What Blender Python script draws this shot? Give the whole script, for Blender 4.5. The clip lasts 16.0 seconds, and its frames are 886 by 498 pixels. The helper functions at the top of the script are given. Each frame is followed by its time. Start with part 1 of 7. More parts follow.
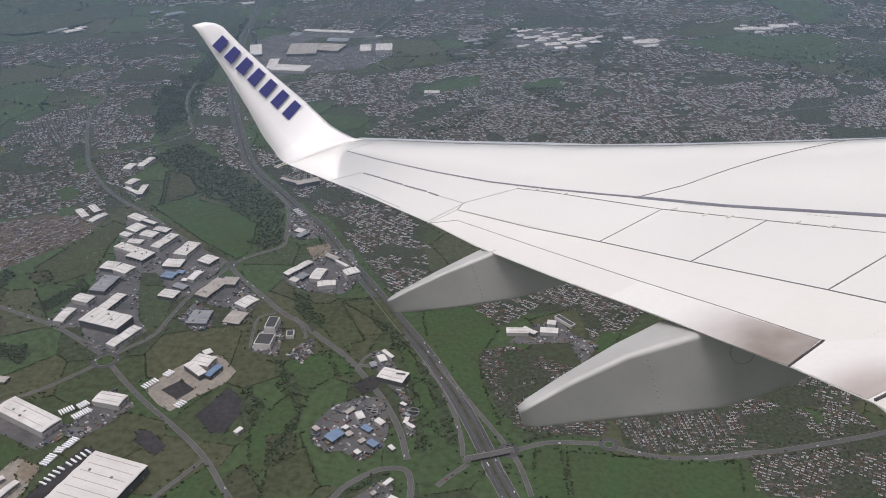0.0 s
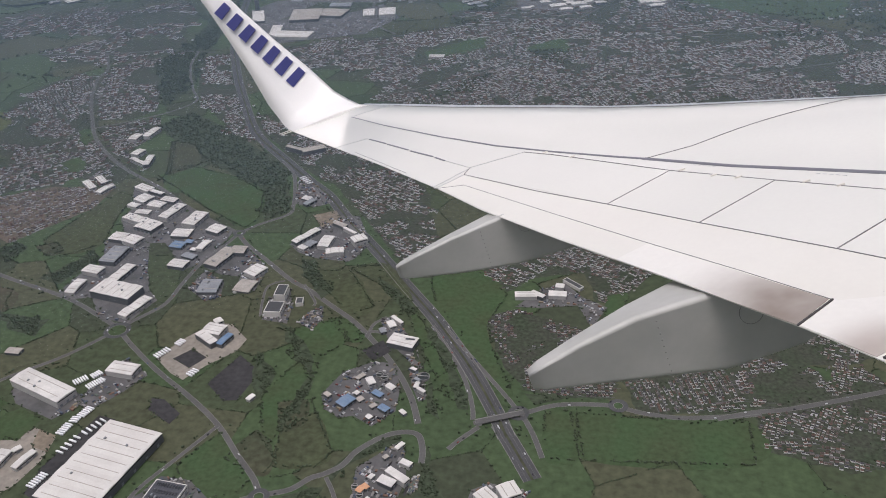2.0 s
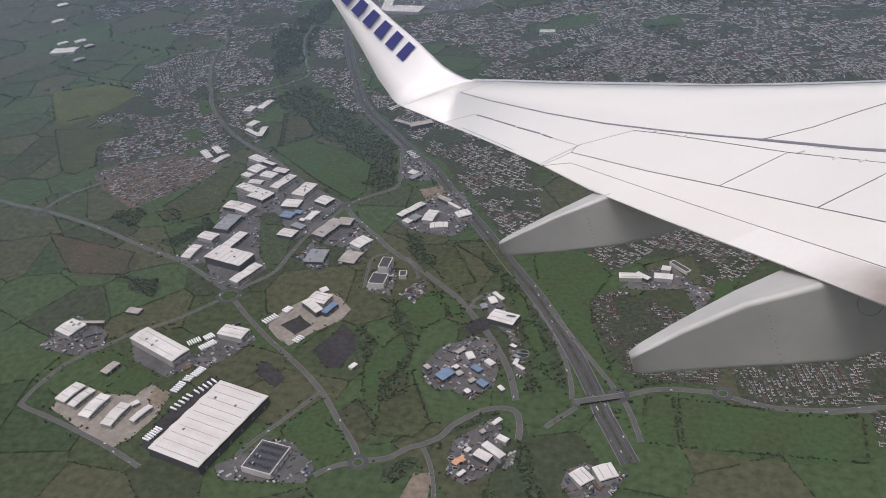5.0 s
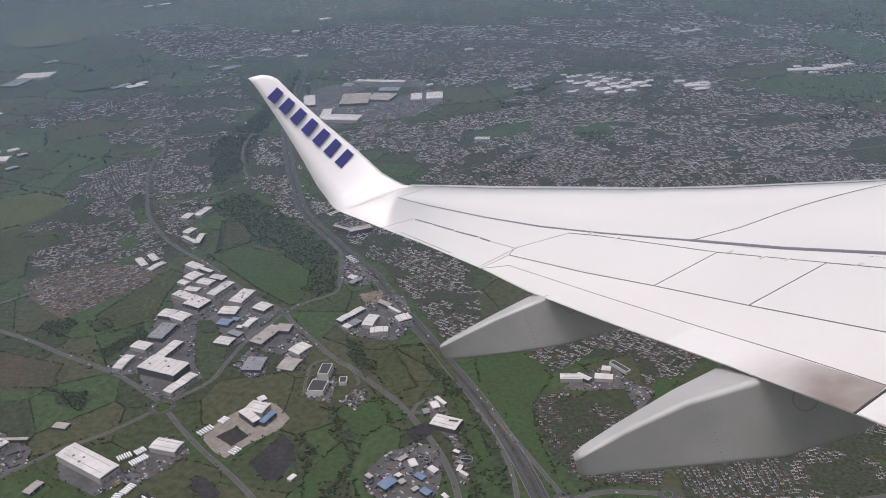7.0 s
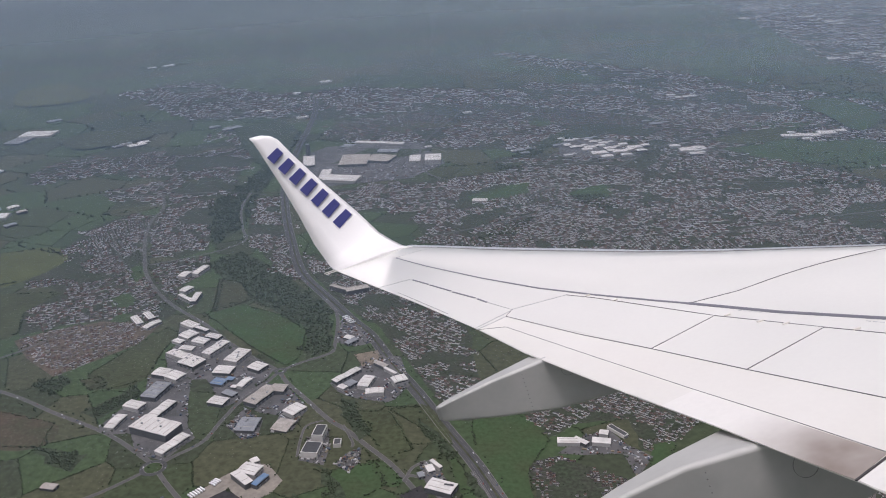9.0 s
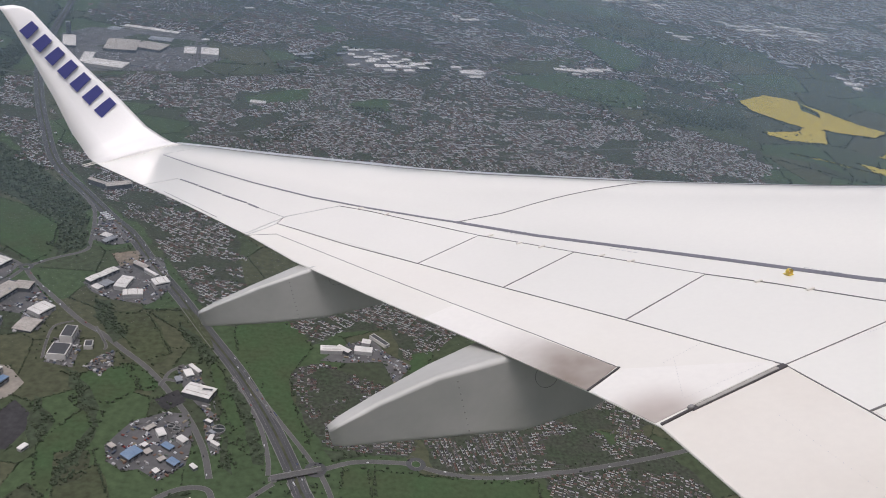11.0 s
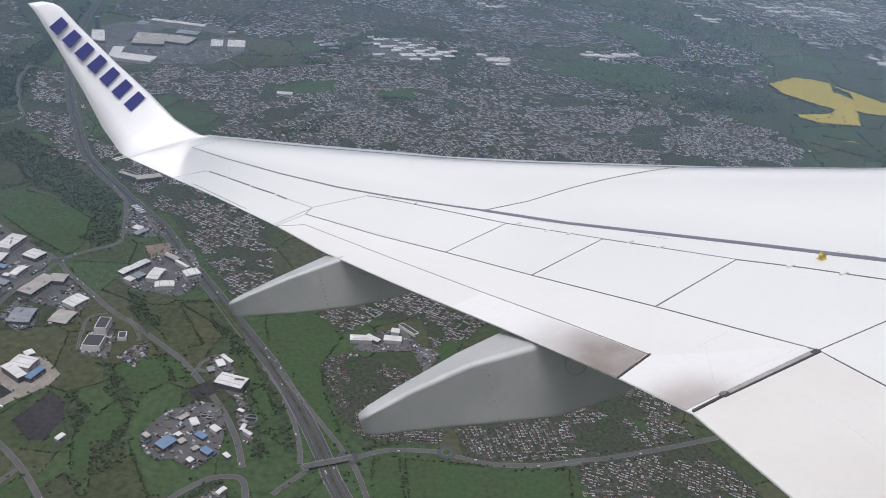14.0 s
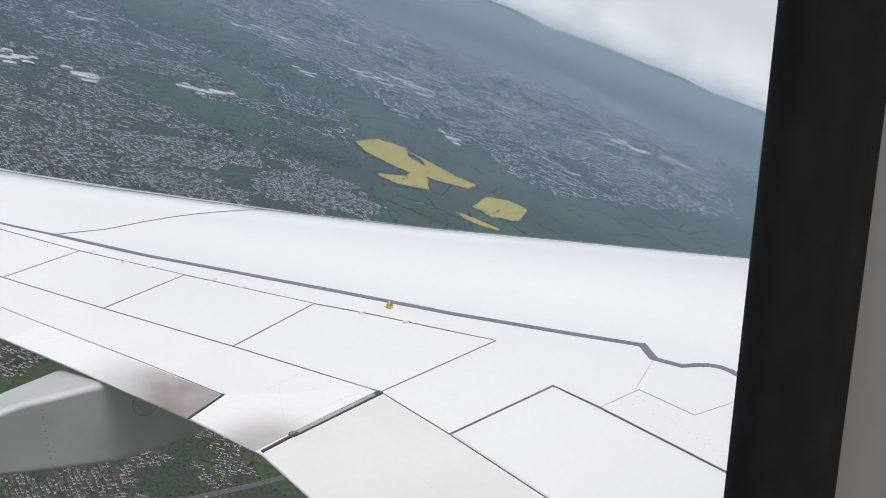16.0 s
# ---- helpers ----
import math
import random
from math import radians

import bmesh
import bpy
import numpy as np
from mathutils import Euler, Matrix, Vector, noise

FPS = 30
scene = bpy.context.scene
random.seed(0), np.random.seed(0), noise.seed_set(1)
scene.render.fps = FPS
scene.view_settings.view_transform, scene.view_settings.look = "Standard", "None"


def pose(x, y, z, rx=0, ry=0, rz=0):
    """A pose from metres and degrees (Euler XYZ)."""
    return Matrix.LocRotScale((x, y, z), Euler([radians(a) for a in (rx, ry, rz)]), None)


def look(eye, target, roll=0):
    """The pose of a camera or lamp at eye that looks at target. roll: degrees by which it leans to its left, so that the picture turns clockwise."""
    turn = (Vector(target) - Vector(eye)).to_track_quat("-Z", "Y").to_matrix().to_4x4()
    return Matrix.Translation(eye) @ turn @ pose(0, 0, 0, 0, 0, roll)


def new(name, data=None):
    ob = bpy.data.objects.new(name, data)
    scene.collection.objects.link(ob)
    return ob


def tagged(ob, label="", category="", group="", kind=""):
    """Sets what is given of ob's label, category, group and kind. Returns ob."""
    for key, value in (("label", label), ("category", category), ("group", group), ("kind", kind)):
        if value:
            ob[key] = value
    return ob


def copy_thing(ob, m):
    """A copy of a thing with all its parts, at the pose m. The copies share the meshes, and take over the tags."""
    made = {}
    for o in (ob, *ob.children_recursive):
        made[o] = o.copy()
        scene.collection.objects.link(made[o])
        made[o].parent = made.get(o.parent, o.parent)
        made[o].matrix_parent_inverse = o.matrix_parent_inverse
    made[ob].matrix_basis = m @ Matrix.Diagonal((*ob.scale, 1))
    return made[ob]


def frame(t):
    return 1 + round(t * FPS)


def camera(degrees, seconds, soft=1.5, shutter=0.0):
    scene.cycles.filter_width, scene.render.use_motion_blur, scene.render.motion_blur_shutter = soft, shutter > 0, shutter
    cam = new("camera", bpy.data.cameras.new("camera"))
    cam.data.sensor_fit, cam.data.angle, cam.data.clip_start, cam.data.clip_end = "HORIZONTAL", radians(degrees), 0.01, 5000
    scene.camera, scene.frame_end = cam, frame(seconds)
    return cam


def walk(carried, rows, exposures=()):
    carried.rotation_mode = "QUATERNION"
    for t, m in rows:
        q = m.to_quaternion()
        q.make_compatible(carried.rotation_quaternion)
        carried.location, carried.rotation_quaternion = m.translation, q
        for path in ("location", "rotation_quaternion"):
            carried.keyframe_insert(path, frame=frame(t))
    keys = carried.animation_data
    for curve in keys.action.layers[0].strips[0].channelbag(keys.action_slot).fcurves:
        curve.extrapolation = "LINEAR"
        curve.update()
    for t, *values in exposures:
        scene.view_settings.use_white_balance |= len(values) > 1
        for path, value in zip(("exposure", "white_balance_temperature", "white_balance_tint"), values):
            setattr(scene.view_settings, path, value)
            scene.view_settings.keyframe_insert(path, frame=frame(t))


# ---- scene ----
cam = camera(54.2, 16.0, soft=1.0)
EYE = (0.0, 0.0, 700.0)
ROWS = [
    (0.0, 61.65, 1.31, 7.93),
    (0.5, 61.50, 1.19, 7.92),
    (1.0, 61.28, 1.48, 7.82),
    (1.5, 60.50, 1.98, 7.61),
    (2.0, 59.35, 2.40, 7.89),
    (2.5, 58.23, 4.33, 9.64),
    (3.0, 58.45, 6.25, 11.59),
    (3.5, 58.91, 6.83, 12.13),
    (5.8, 57.75, 2.58, 15.10),
    (6.0, 59.15, 2.45, 14.15),
    (6.5, 62.75, 2.72, 11.93),
    (7.0, 64.78, 3.31, 10.75),
    (7.5, 67.89, 4.71, 10.17),
    (8.0, 69.69, 4.64, 11.03),
    (8.2, 70.28, 4.48, 12.16),
    (10.3, 64.25, -3.99, 5.80),
    (10.5, 63.84, -4.61, 4.30),
    (11.0, 63.32, -7.01, -1.18),
    (11.5, 62.63, -9.25, -8.17),
    (12.0, 61.91, -8.47, -8.43),
    (12.5, 63.54, -5.48, -4.50),
    (13.0, 63.29, -4.86, -0.85),
    (13.5, 62.51, -5.22, 0.00),
    (14.0, 62.42, -5.54, 0.15),
    (14.5, 63.28, -6.46, -2.81),
    (15.0, 65.33, -10.32, -10.56),
    (15.5, 68.15, -16.19, -18.83),
    (16.0, 70.47, -20.56, -23.43),
]
walk(cam, [(t, pose(*EYE, rx, ry, rz)) for t, rx, ry, rz in ROWS], exposures=[(0.0, 0.38, 6360, 16), (6.5, 0.37, 6330, 19), (8.0, 0.4, 6230, 20), (10.5, 0.35, 6350, 17), (11.1, 0.36, 6330, 16), (11.5, 0.40, 5990, 11), (12.5, 0.40, 5960, 11), (13.0, 0.41, 5980, 13), (13.5, 0.42, 6010, 13), (14.5, 0.43, 5980, 15), (15.0, 0.36, 5980, 10), (15.6, 0.39, 5930, 10), (16.0, 0.47, 5960, 11)])

# ---- sky and sun ----
SUN_ELEVATION, SUN_TURN = 74.0, 215.0
world = bpy.data.worlds.new("overcast_sky")
scene.world = world
world.use_nodes = True
wn = world.node_tree.nodes
wl = world.node_tree.links
wn.clear()
sky = wn.new("ShaderNodeTexSky")
sky.sky_type, sky.sun_disc = "NISHITA", False
sky.sun_elevation, sky.sun_rotation = radians(SUN_ELEVATION), radians(SUN_TURN)
sky.altitude, sky.air_density, sky.dust_density, sky.ozone_density = 700, 1.0, 6.0, 1.0
pale = wn.new("ShaderNodeHueSaturation")
pale.inputs["Saturation"].default_value = 0.42
back = wn.new("ShaderNodeBackground")
back.inputs["Strength"].default_value = 0.12
wout = wn.new("ShaderNodeOutputWorld")
wl.new(sky.outputs[0], pale.inputs["Color"])
# an overcast sky is brighter overhead than low down
way = wn.new("ShaderNodeTexCoord")
split = wn.new("ShaderNodeSeparateXYZ")
grade = wn.new("ShaderNodeMapRange")
grade.inputs["To Min"].default_value, grade.inputs["To Max"].default_value = 0.36, 1.34
over = wn.new("ShaderNodeMix")
over.data_type, over.blend_type = "RGBA", "MULTIPLY"
over.inputs["Factor"].default_value = 1.0
wl.new(way.outputs["Generated"], split.inputs[0])
wl.new(split.outputs["Z"], grade.inputs["Value"])
wl.new(pale.outputs[0], over.inputs["A"])
wl.new(grade.outputs[0], over.inputs["B"])
wl.new(over.outputs["Result"], back.inputs[0])
wl.new(back.outputs[0], wout.inputs[0])
sun = new("sun", bpy.data.lights.new("sun", "SUN"))
sun.data.energy, sun.data.angle, sun.data.color = 0.9, radians(22), (1.0, 0.96, 0.9)
a, e = radians(SUN_TURN), radians(SUN_ELEVATION)
sun.matrix_world = look((0, 0, 900), (-math.sin(a) * math.cos(e), -math.cos(a) * math.cos(e), 900 - math.sin(e)))

# added fill lamp, out of view, that lightens the panel round the window
panel_fill = new("cabin_fill_light", bpy.data.lights.new("cabin_fill_light", "AREA"))
panel_fill.data.shape, panel_fill.data.size, panel_fill.data.size_y = "RECTANGLE", 3.0, 0.15
panel_fill.data.energy, panel_fill.data.color = 9.0, (1.0, 0.93, 0.84)
panel_fill.matrix_world = pose(9.53, 0.842, 700.813, -19.759, -14.378, 17.670) @ look((-9.0, 0.55, 3.2), (-9.0, 0.9, 1.5))
tagged(panel_fill, "added warm fill light inside the cabin, out of view", "lamp")

# ---- materials ----
def material(name, colour, rough=0.8, metal=0.0, spread=0.0, big=0.0, scale=1.0, far=0.02, bump=0.0, island=False, other=None, coat=0.0, spec=0.5):
    """A procedural surface: fine grain at scale, broad stains at far, and an even spread of tone from piece to piece."""
    m = bpy.data.materials.new(name)
    m.use_nodes = True
    nodes, links = m.node_tree.nodes, m.node_tree.links
    b = nodes["Principled BSDF"]
    b.inputs["Roughness"].default_value, b.inputs["Metallic"].default_value = rough, metal
    b.inputs["Coat Weight"].default_value, b.inputs["Coat Roughness"].default_value = coat, 0.11
    b.inputs["Specular IOR Level"].default_value = spec
    place = nodes.new("ShaderNodeNewGeometry")
    grain, broad = nodes.new("ShaderNodeTexNoise"), nodes.new("ShaderNodeTexNoise")
    grain.inputs["Scale"].default_value, grain.inputs["Detail"].default_value = scale, 5
    broad.inputs["Scale"].default_value, broad.inputs["Detail"].default_value = far, 4
    links.new(place.outputs["Position"], grain.inputs["Vector"])
    links.new(place.outputs["Position"], broad.inputs["Vector"])
    tone = nodes.new("ShaderNodeMix")
    tone.data_type = "RGBA"
    tone.inputs["A"].default_value = (*colour, 1)
    tone.inputs["B"].default_value = (*(other or [c * 0.6 for c in colour]), 1)
    ramp = nodes.new("ShaderNodeMapRange")
    ramp.inputs["From Min"].default_value, ramp.inputs["From Max"].default_value = 0.35, 0.68
    links.new(broad.outputs["Fac"], ramp.inputs["Value"])
    how = nodes.new("ShaderNodeMath")
    how.operation = "MULTIPLY"
    how.inputs[1].default_value = big
    links.new(ramp.outputs[0], how.inputs[0])
    links.new(how.outputs[0], tone.inputs["Factor"])
    val = nodes.new("ShaderNodeHueSaturation")
    links.new(tone.outputs["Result"], val.inputs["Color"])
    k = nodes.new("ShaderNodeMapRange")
    k.inputs["To Min"].default_value, k.inputs["To Max"].default_value = 1 - spread, 1 + spread
    if island:
        links.new(place.outputs["Random Per Island"], k.inputs["Value"])
    else:
        k.inputs["From Min"].default_value, k.inputs["From Max"].default_value = 0.3, 0.7
        links.new(grain.outputs["Fac"], k.inputs["Value"])
    links.new(k.outputs[0], val.inputs["Value"])
    links.new(val.outputs[0], b.inputs["Base Color"])
    if bump:
        bp = nodes.new("ShaderNodeBump")
        bp.inputs["Strength"].default_value, bp.inputs["Distance"].default_value = bump, 0.3 / max(scale, 0.05)
        links.new(grain.outputs["Fac"], bp.inputs["Height"])
        links.new(bp.outputs[0], b.inputs["Normal"])
    return m


PAINT = material("white_wing_paint", (0.765, 0.752, 0.688), 0.38, spread=0.012, big=0.16, scale=30, far=0.9, other=(0.695, 0.68, 0.61), coat=1.0)
PAINT_INNER = material("off_white_flap_paint", (0.705, 0.672, 0.603), 0.42, spread=0.015, big=0.5, scale=25, far=1.5, other=(0.62, 0.575, 0.505), coat=0.3)
FLAP_PAINT = material("warm_white_flap_paint", (0.745, 0.725, 0.662), 0.4, spread=0.012, big=0.4, scale=25, far=1.0, other=(0.66, 0.63, 0.56), coat=0.4)
WINGLET_PAINT = material("white_winglet_paint", (0.79, 0.775, 0.745), 0.34, spread=0.01, big=0.05, scale=30, far=1.0, coat=0.2)
FAIRING_PAINT = material("grey_fairing_paint", (0.46, 0.455, 0.425), 0.4, spread=0.02, big=0.5, scale=20, far=2.2, other=(0.29, 0.298, 0.27))
BARE = material("bare_metal_leading_edge", (0.62, 0.64, 0.66), 0.35, metal=0.55, spread=0.03, scale=40, far=2)
SEAM = material("dark_panel_seam", (0.2, 0.195, 0.19), 0.7, spread=0.2, scale=20)
SEAM_DARK = material("black_gap", (0.06, 0.055, 0.055), 0.7, spread=0.2, scale=20)
SEAL = material("beige_rubber_seal", (0.36, 0.345, 0.31), 0.7, spread=0.1, big=0.3, scale=20, far=3.0)
BAND = material("grey_walkway_line", (0.15, 0.15, 0.17), 0.6, spread=0.06, scale=30)
FAINT = material("faint_panel_seam", (0.5, 0.5, 0.5), 0.6, spread=0.1, scale=20)
GREASE = material("black_grease", (0.03, 0.03, 0.03), 0.5, spread=0.3, scale=30)
YELLOW = material("yellow_painted_metal", (0.66, 0.5, 0.08), 0.4, spread=0.05, scale=40)
BLUE = material("dark_blue_decal", (0.035, 0.04, 0.17), 0.4, spread=0.03, scale=20)
RUBBER = material("black_rubber_seal", (0.03, 0.031, 0.033), 0.8, spread=0.2, scale=60, spec=0.1)
PANEL = material("grey_cabin_plastic", (0.5, 0.48, 0.45), 0.55, spread=0.02, scale=120, far=6)

GRASS = material("meadow_grass", (0.061, 0.072, 0.04), 0.95, spread=0.26, big=0.8, scale=0.12, far=0.018, other=(0.049, 0.055, 0.033), spec=0.1)
GRASS_LUSH = material("lush_grass", (0.048, 0.079, 0.037), 0.95, spread=0.18, big=0.8, scale=0.15, far=0.02, other=(0.053, 0.066, 0.035), spec=0.1)
GRASS_PALE = material("pale_grass", (0.085, 0.097, 0.042), 0.95, spread=0.14, big=0.5, scale=0.15, far=0.02, spec=0.1)
SCRUB = material("rough_scrub", (0.064, 0.066, 0.042), 0.95, spread=0.3, big=0.8, scale=0.1, far=0.02, other=(0.044, 0.055, 0.034), spec=0.1)
SOIL = material("ploughed_soil", (0.141, 0.108, 0.078), 0.95, spread=0.12, big=0.7, scale=0.3, far=0.012, other=(0.108, 0.092, 0.066), spec=0.1)
SOIL_GRASS = material("worn_soil_and_grass", (0.081, 0.066, 0.049), 0.95, spread=0.2, big=0.8, scale=0.2, far=0.02, other=(0.052, 0.061, 0.036), spec=0.1)
RAPE = material("flowering_rape", (0.39, 0.315, 0.07), 0.9, spread=0.1, big=0.3, scale=0.06, far=0.01, other=(0.36, 0.29, 0.05), spec=0.1)
ASPHALT = material("worn_asphalt", (0.072, 0.072, 0.074), 0.9, spread=0.12, big=0.4, scale=0.5, far=0.03, spec=0.2)
LANE = material("pale_road_asphalt", (0.1, 0.098, 0.094), 0.9, spread=0.12, big=0.4, scale=0.5, far=0.03, spec=0.2)
VERGE = material("pale_kerb_concrete", (0.16, 0.156, 0.145), 0.9, spread=0.2, scale=0.4)
YARD = material("yard_concrete", (0.118, 0.114, 0.113), 0.9, spread=0.2, big=0.8, scale=0.12, far=0.03, other=(0.062, 0.064, 0.063), spec=0.2)
CINDER = material("dark_yard_asphalt", (0.046, 0.045, 0.046), 0.95, spread=0.2, big=0.6, scale=0.15, far=0.03, spec=0.2)
PALE_YARD = material("pale_concrete_apron", (0.25, 0.225, 0.19), 0.9, spread=0.15, big=0.6, scale=0.15, far=0.04, other=(0.16, 0.145, 0.125), spec=0.2)
SAND = material("bare_sandy_earth", (0.18, 0.148, 0.11), 0.95, spread=0.25, big=0.6, scale=0.15, far=0.04)
BARK = material("brown_bark", (0.09, 0.07, 0.055), 0.95, spread=0.3, scale=6, spec=0.1)
LEAF = material("tree_leaves", (0.05, 0.066, 0.041), 0.9, spread=0.3, big=0.5, scale=0.6, far=0.02, island=True, other=(0.063, 0.071, 0.046), spec=0.1)
def assorted(name, stops, rough=0.85, scale=0.4, grain=0.12):
    """A surface whose tone differs from piece to piece, picked from a few colours."""
    m = material(name, (0.5, 0.5, 0.5), rough, spread=grain, scale=scale, spec=0.2)
    nodes, links = m.node_tree.nodes, m.node_tree.links
    place, ramp = nodes.new("ShaderNodeNewGeometry"), nodes.new("ShaderNodeValToRGB")
    ramp.color_ramp.interpolation = "CONSTANT"
    while len(ramp.color_ramp.elements) < len(stops):
        ramp.color_ramp.elements.new(0.5)
    for el, (at, c) in zip(ramp.color_ramp.elements, stops):
        el.position, el.color = at, (*c, 1)
    info, add, wrap = nodes.new("ShaderNodeObjectInfo"), nodes.new("ShaderNodeMath"), nodes.new("ShaderNodeMath")
    wrap.operation = "FRACT"
    links.new(place.outputs["Random Per Island"], add.inputs[0])
    links.new(info.outputs["Random"], add.inputs[1])
    links.new(add.outputs[0], wrap.inputs[0])
    links.new(wrap.outputs[0], ramp.inputs[0])
    val = next(n_ for n_ in nodes if n_.bl_idname == "ShaderNodeHueSaturation")
    links.new(ramp.outputs[0], val.inputs["Color"])
    return m


MEADOW = assorted("patchwork_meadows", [(0.0, (0.05, 0.064, 0.035)), (0.2, (0.052, 0.077, 0.037)), (0.4, (0.046, 0.056, 0.034)), (0.55, (0.066, 0.071, 0.042)), (0.68, (0.048, 0.072, 0.035)), (0.82, (0.06, 0.066, 0.039)), (0.92, (0.042, 0.062, 0.033))], 0.95, 0.1, 0.26)
CAR = assorted("vehicle_paint", [(0.0, (0.02, 0.02, 0.024)), (0.27, (0.5, 0.5, 0.5)), (0.5, (0.2, 0.21, 0.22)), (0.7, (0.035, 0.05, 0.1)), (0.82, (0.16, 0.035, 0.03)), (0.88, (0.38, 0.39, 0.39))], 0.35)
CLUTTER = assorted("painted_steel_and_timber", [(0.0, (0.2, 0.19, 0.18)), (0.2, (0.07, 0.085, 0.11)), (0.36, (0.15, 0.09, 0.065)), (0.48, (0.36, 0.35, 0.34)), (0.62, (0.09, 0.085, 0.08)), (0.82, (0.2, 0.17, 0.12)), (0.93, (0.09, 0.11, 0.09))], 0.7)
HOUSE_ROOF = assorted("slate_and_tile_roofs", [(0.0, (0.048, 0.044, 0.046)), (0.25, (0.082, 0.063, 0.057)), (0.5, (0.115, 0.072, 0.058)), (0.75, (0.058, 0.056, 0.062)), (0.9, (0.13, 0.12, 0.12)), (0.975, (0.42, 0.41, 0.43))])
HOUSE_WALL = assorted("rendered_and_brick_walls", [(0.0, (0.66, 0.65, 0.63)), (0.3, (0.4, 0.37, 0.345)), (0.45, (0.2, 0.15, 0.13)), (0.58, (0.74, 0.73, 0.71)), (0.84, (0.27, 0.23, 0.21))])
STREET = material("street_asphalt", (0.08, 0.079, 0.083), 0.9, spread=0.15, scale=0.3, far=0.02)
UNDERWOOD = material("woodland_floor", (0.046, 0.06, 0.038), 0.95, spread=0.35, big=0.6, scale=0.12, far=0.03, other=(0.05, 0.058, 0.038), spec=0.1)
BARE_EARTH = material("bare_building_land", (0.115, 0.092, 0.071), 0.95, spread=0.25, big=0.7, scale=0.1, far=0.03, other=(0.07, 0.066, 0.05), spec=0.1)
GARDEN = material("garden_ground", (0.044, 0.056, 0.036), 0.95, spread=0.35, big=0.8, scale=0.2, far=0.03, other=(0.056, 0.056, 0.046), spec=0.1)
WHITE_ROOF = material("white_metal_roof", (0.6, 0.58, 0.54), 0.6, spread=0.08, big=0.6, scale=0.5, far=0.05, other=(0.38, 0.362, 0.33))
RIDGED_ROOF = material("cream_sheet_roof", (0.56, 0.54, 0.5), 0.6, spread=0.05, big=0.4, scale=0.5, far=0.05, other=(0.46, 0.43, 0.39))
GREY_ROOF = material("grey_sheet_roof", (0.22, 0.23, 0.24), 0.65, spread=0.1, big=0.5, scale=0.5, far=0.05)
BLUE_ROOF = material("blue_metal_roof", (0.1, 0.17, 0.27), 0.55, spread=0.1, big=0.5, scale=0.5, far=0.06, other=(0.2, 0.24, 0.28))
TAN_ROOF = material("weathered_tan_roof", (0.36, 0.33, 0.29), 0.75, spread=0.15, big=0.6, scale=0.3, far=0.06)
DARK_ROOF = material("dark_felt_roof", (0.05, 0.052, 0.055), 0.8, spread=0.15, big=0.3, scale=0.3, far=0.05)
SKYLIGHT_ROOF = material("charcoal_sheet_roof", (0.05, 0.052, 0.06), 0.7, spread=0.1, scale=0.4)
ORANGE_ROOF = material("terracotta_roof", (0.5, 0.27, 0.15), 0.8, spread=0.1, scale=0.4)
SHED_WALL = material("profiled_wall_sheet", (0.1, 0.105, 0.11), 0.6, spread=0.1, big=0.4, scale=0.5, far=0.05)
PALE_WALL = material("pale_wall_sheet", (0.42, 0.41, 0.385), 0.6, spread=0.08, big=0.3, scale=0.5, far=0.05)
GLAZING = material("dark_glazing", (0.02, 0.025, 0.03), 0.15, spread=0.1, scale=0.5)
DOOR = material("roller_door_metal", (0.2, 0.21, 0.22), 0.5, spread=0.1, scale=0.7)
LORRY = material("white_trailer_sides", (0.7, 0.7, 0.69), 0.5, spread=0.15, scale=1, island=True)


def stained(name, clean, dirt, centre, reach):
    """Paint with an exhaust stain that thins out from its source, in the wing's own axes."""
    m = material(name, clean, 0.46, spread=0.02, scale=25)
    nodes, links = m.node_tree.nodes, m.node_tree.links
    co, gap, size = nodes.new("ShaderNodeTexCoord"), nodes.new("ShaderNodeVectorMath"), nodes.new("ShaderNodeVectorMath")
    gap.operation, size.operation = "SUBTRACT", "LENGTH"
    gap.inputs[1].default_value = centre
    links.new(co.outputs["Object"], gap.inputs[0])
    links.new(gap.outputs[0], size.inputs[0])
    streak = nodes.new("ShaderNodeTexNoise")
    streak.inputs["Scale"].default_value, streak.inputs["Detail"].default_value = 3.0, 3
    links.new(co.outputs["Object"], streak.inputs["Vector"])
    fall = nodes.new("ShaderNodeMapRange")
    fall.interpolation_type = "SMOOTHSTEP"
    fall.inputs["From Min"].default_value, fall.inputs["From Max"].default_value = 0.05, reach
    fall.inputs["To Min"].default_value, fall.inputs["To Max"].default_value = 1.0, 0.0
    links.new(size.outputs["Value"], fall.inputs["Value"])
    amount = nodes.new("ShaderNodeMath")
    amount.operation = "MULTIPLY"
    links.new(fall.outputs[0], amount.inputs[0])
    lift = nodes.new("ShaderNodeMapRange")
    lift.inputs["From Min"].default_value, lift.inputs["From Max"].default_value = 0.25, 0.6
    lift.inputs["To Min"].default_value = 0.65
    links.new(streak.outputs["Fac"], lift.inputs["Value"])
    links.new(lift.outputs[0], amount.inputs[1])
    mix = nodes.new("ShaderNodeMix")
    mix.data_type = "RGBA"
    mix.inputs["B"].default_value = (*dirt, 1)
    b = nodes["Principled BSDF"]
    old = b.inputs["Base Color"].links[0].from_socket
    links.new(old, mix.inputs["A"])
    links.new(amount.outputs[0], mix.inputs["Factor"])
    links.new(mix.outputs["Result"], b.inputs["Base Color"])
    return m


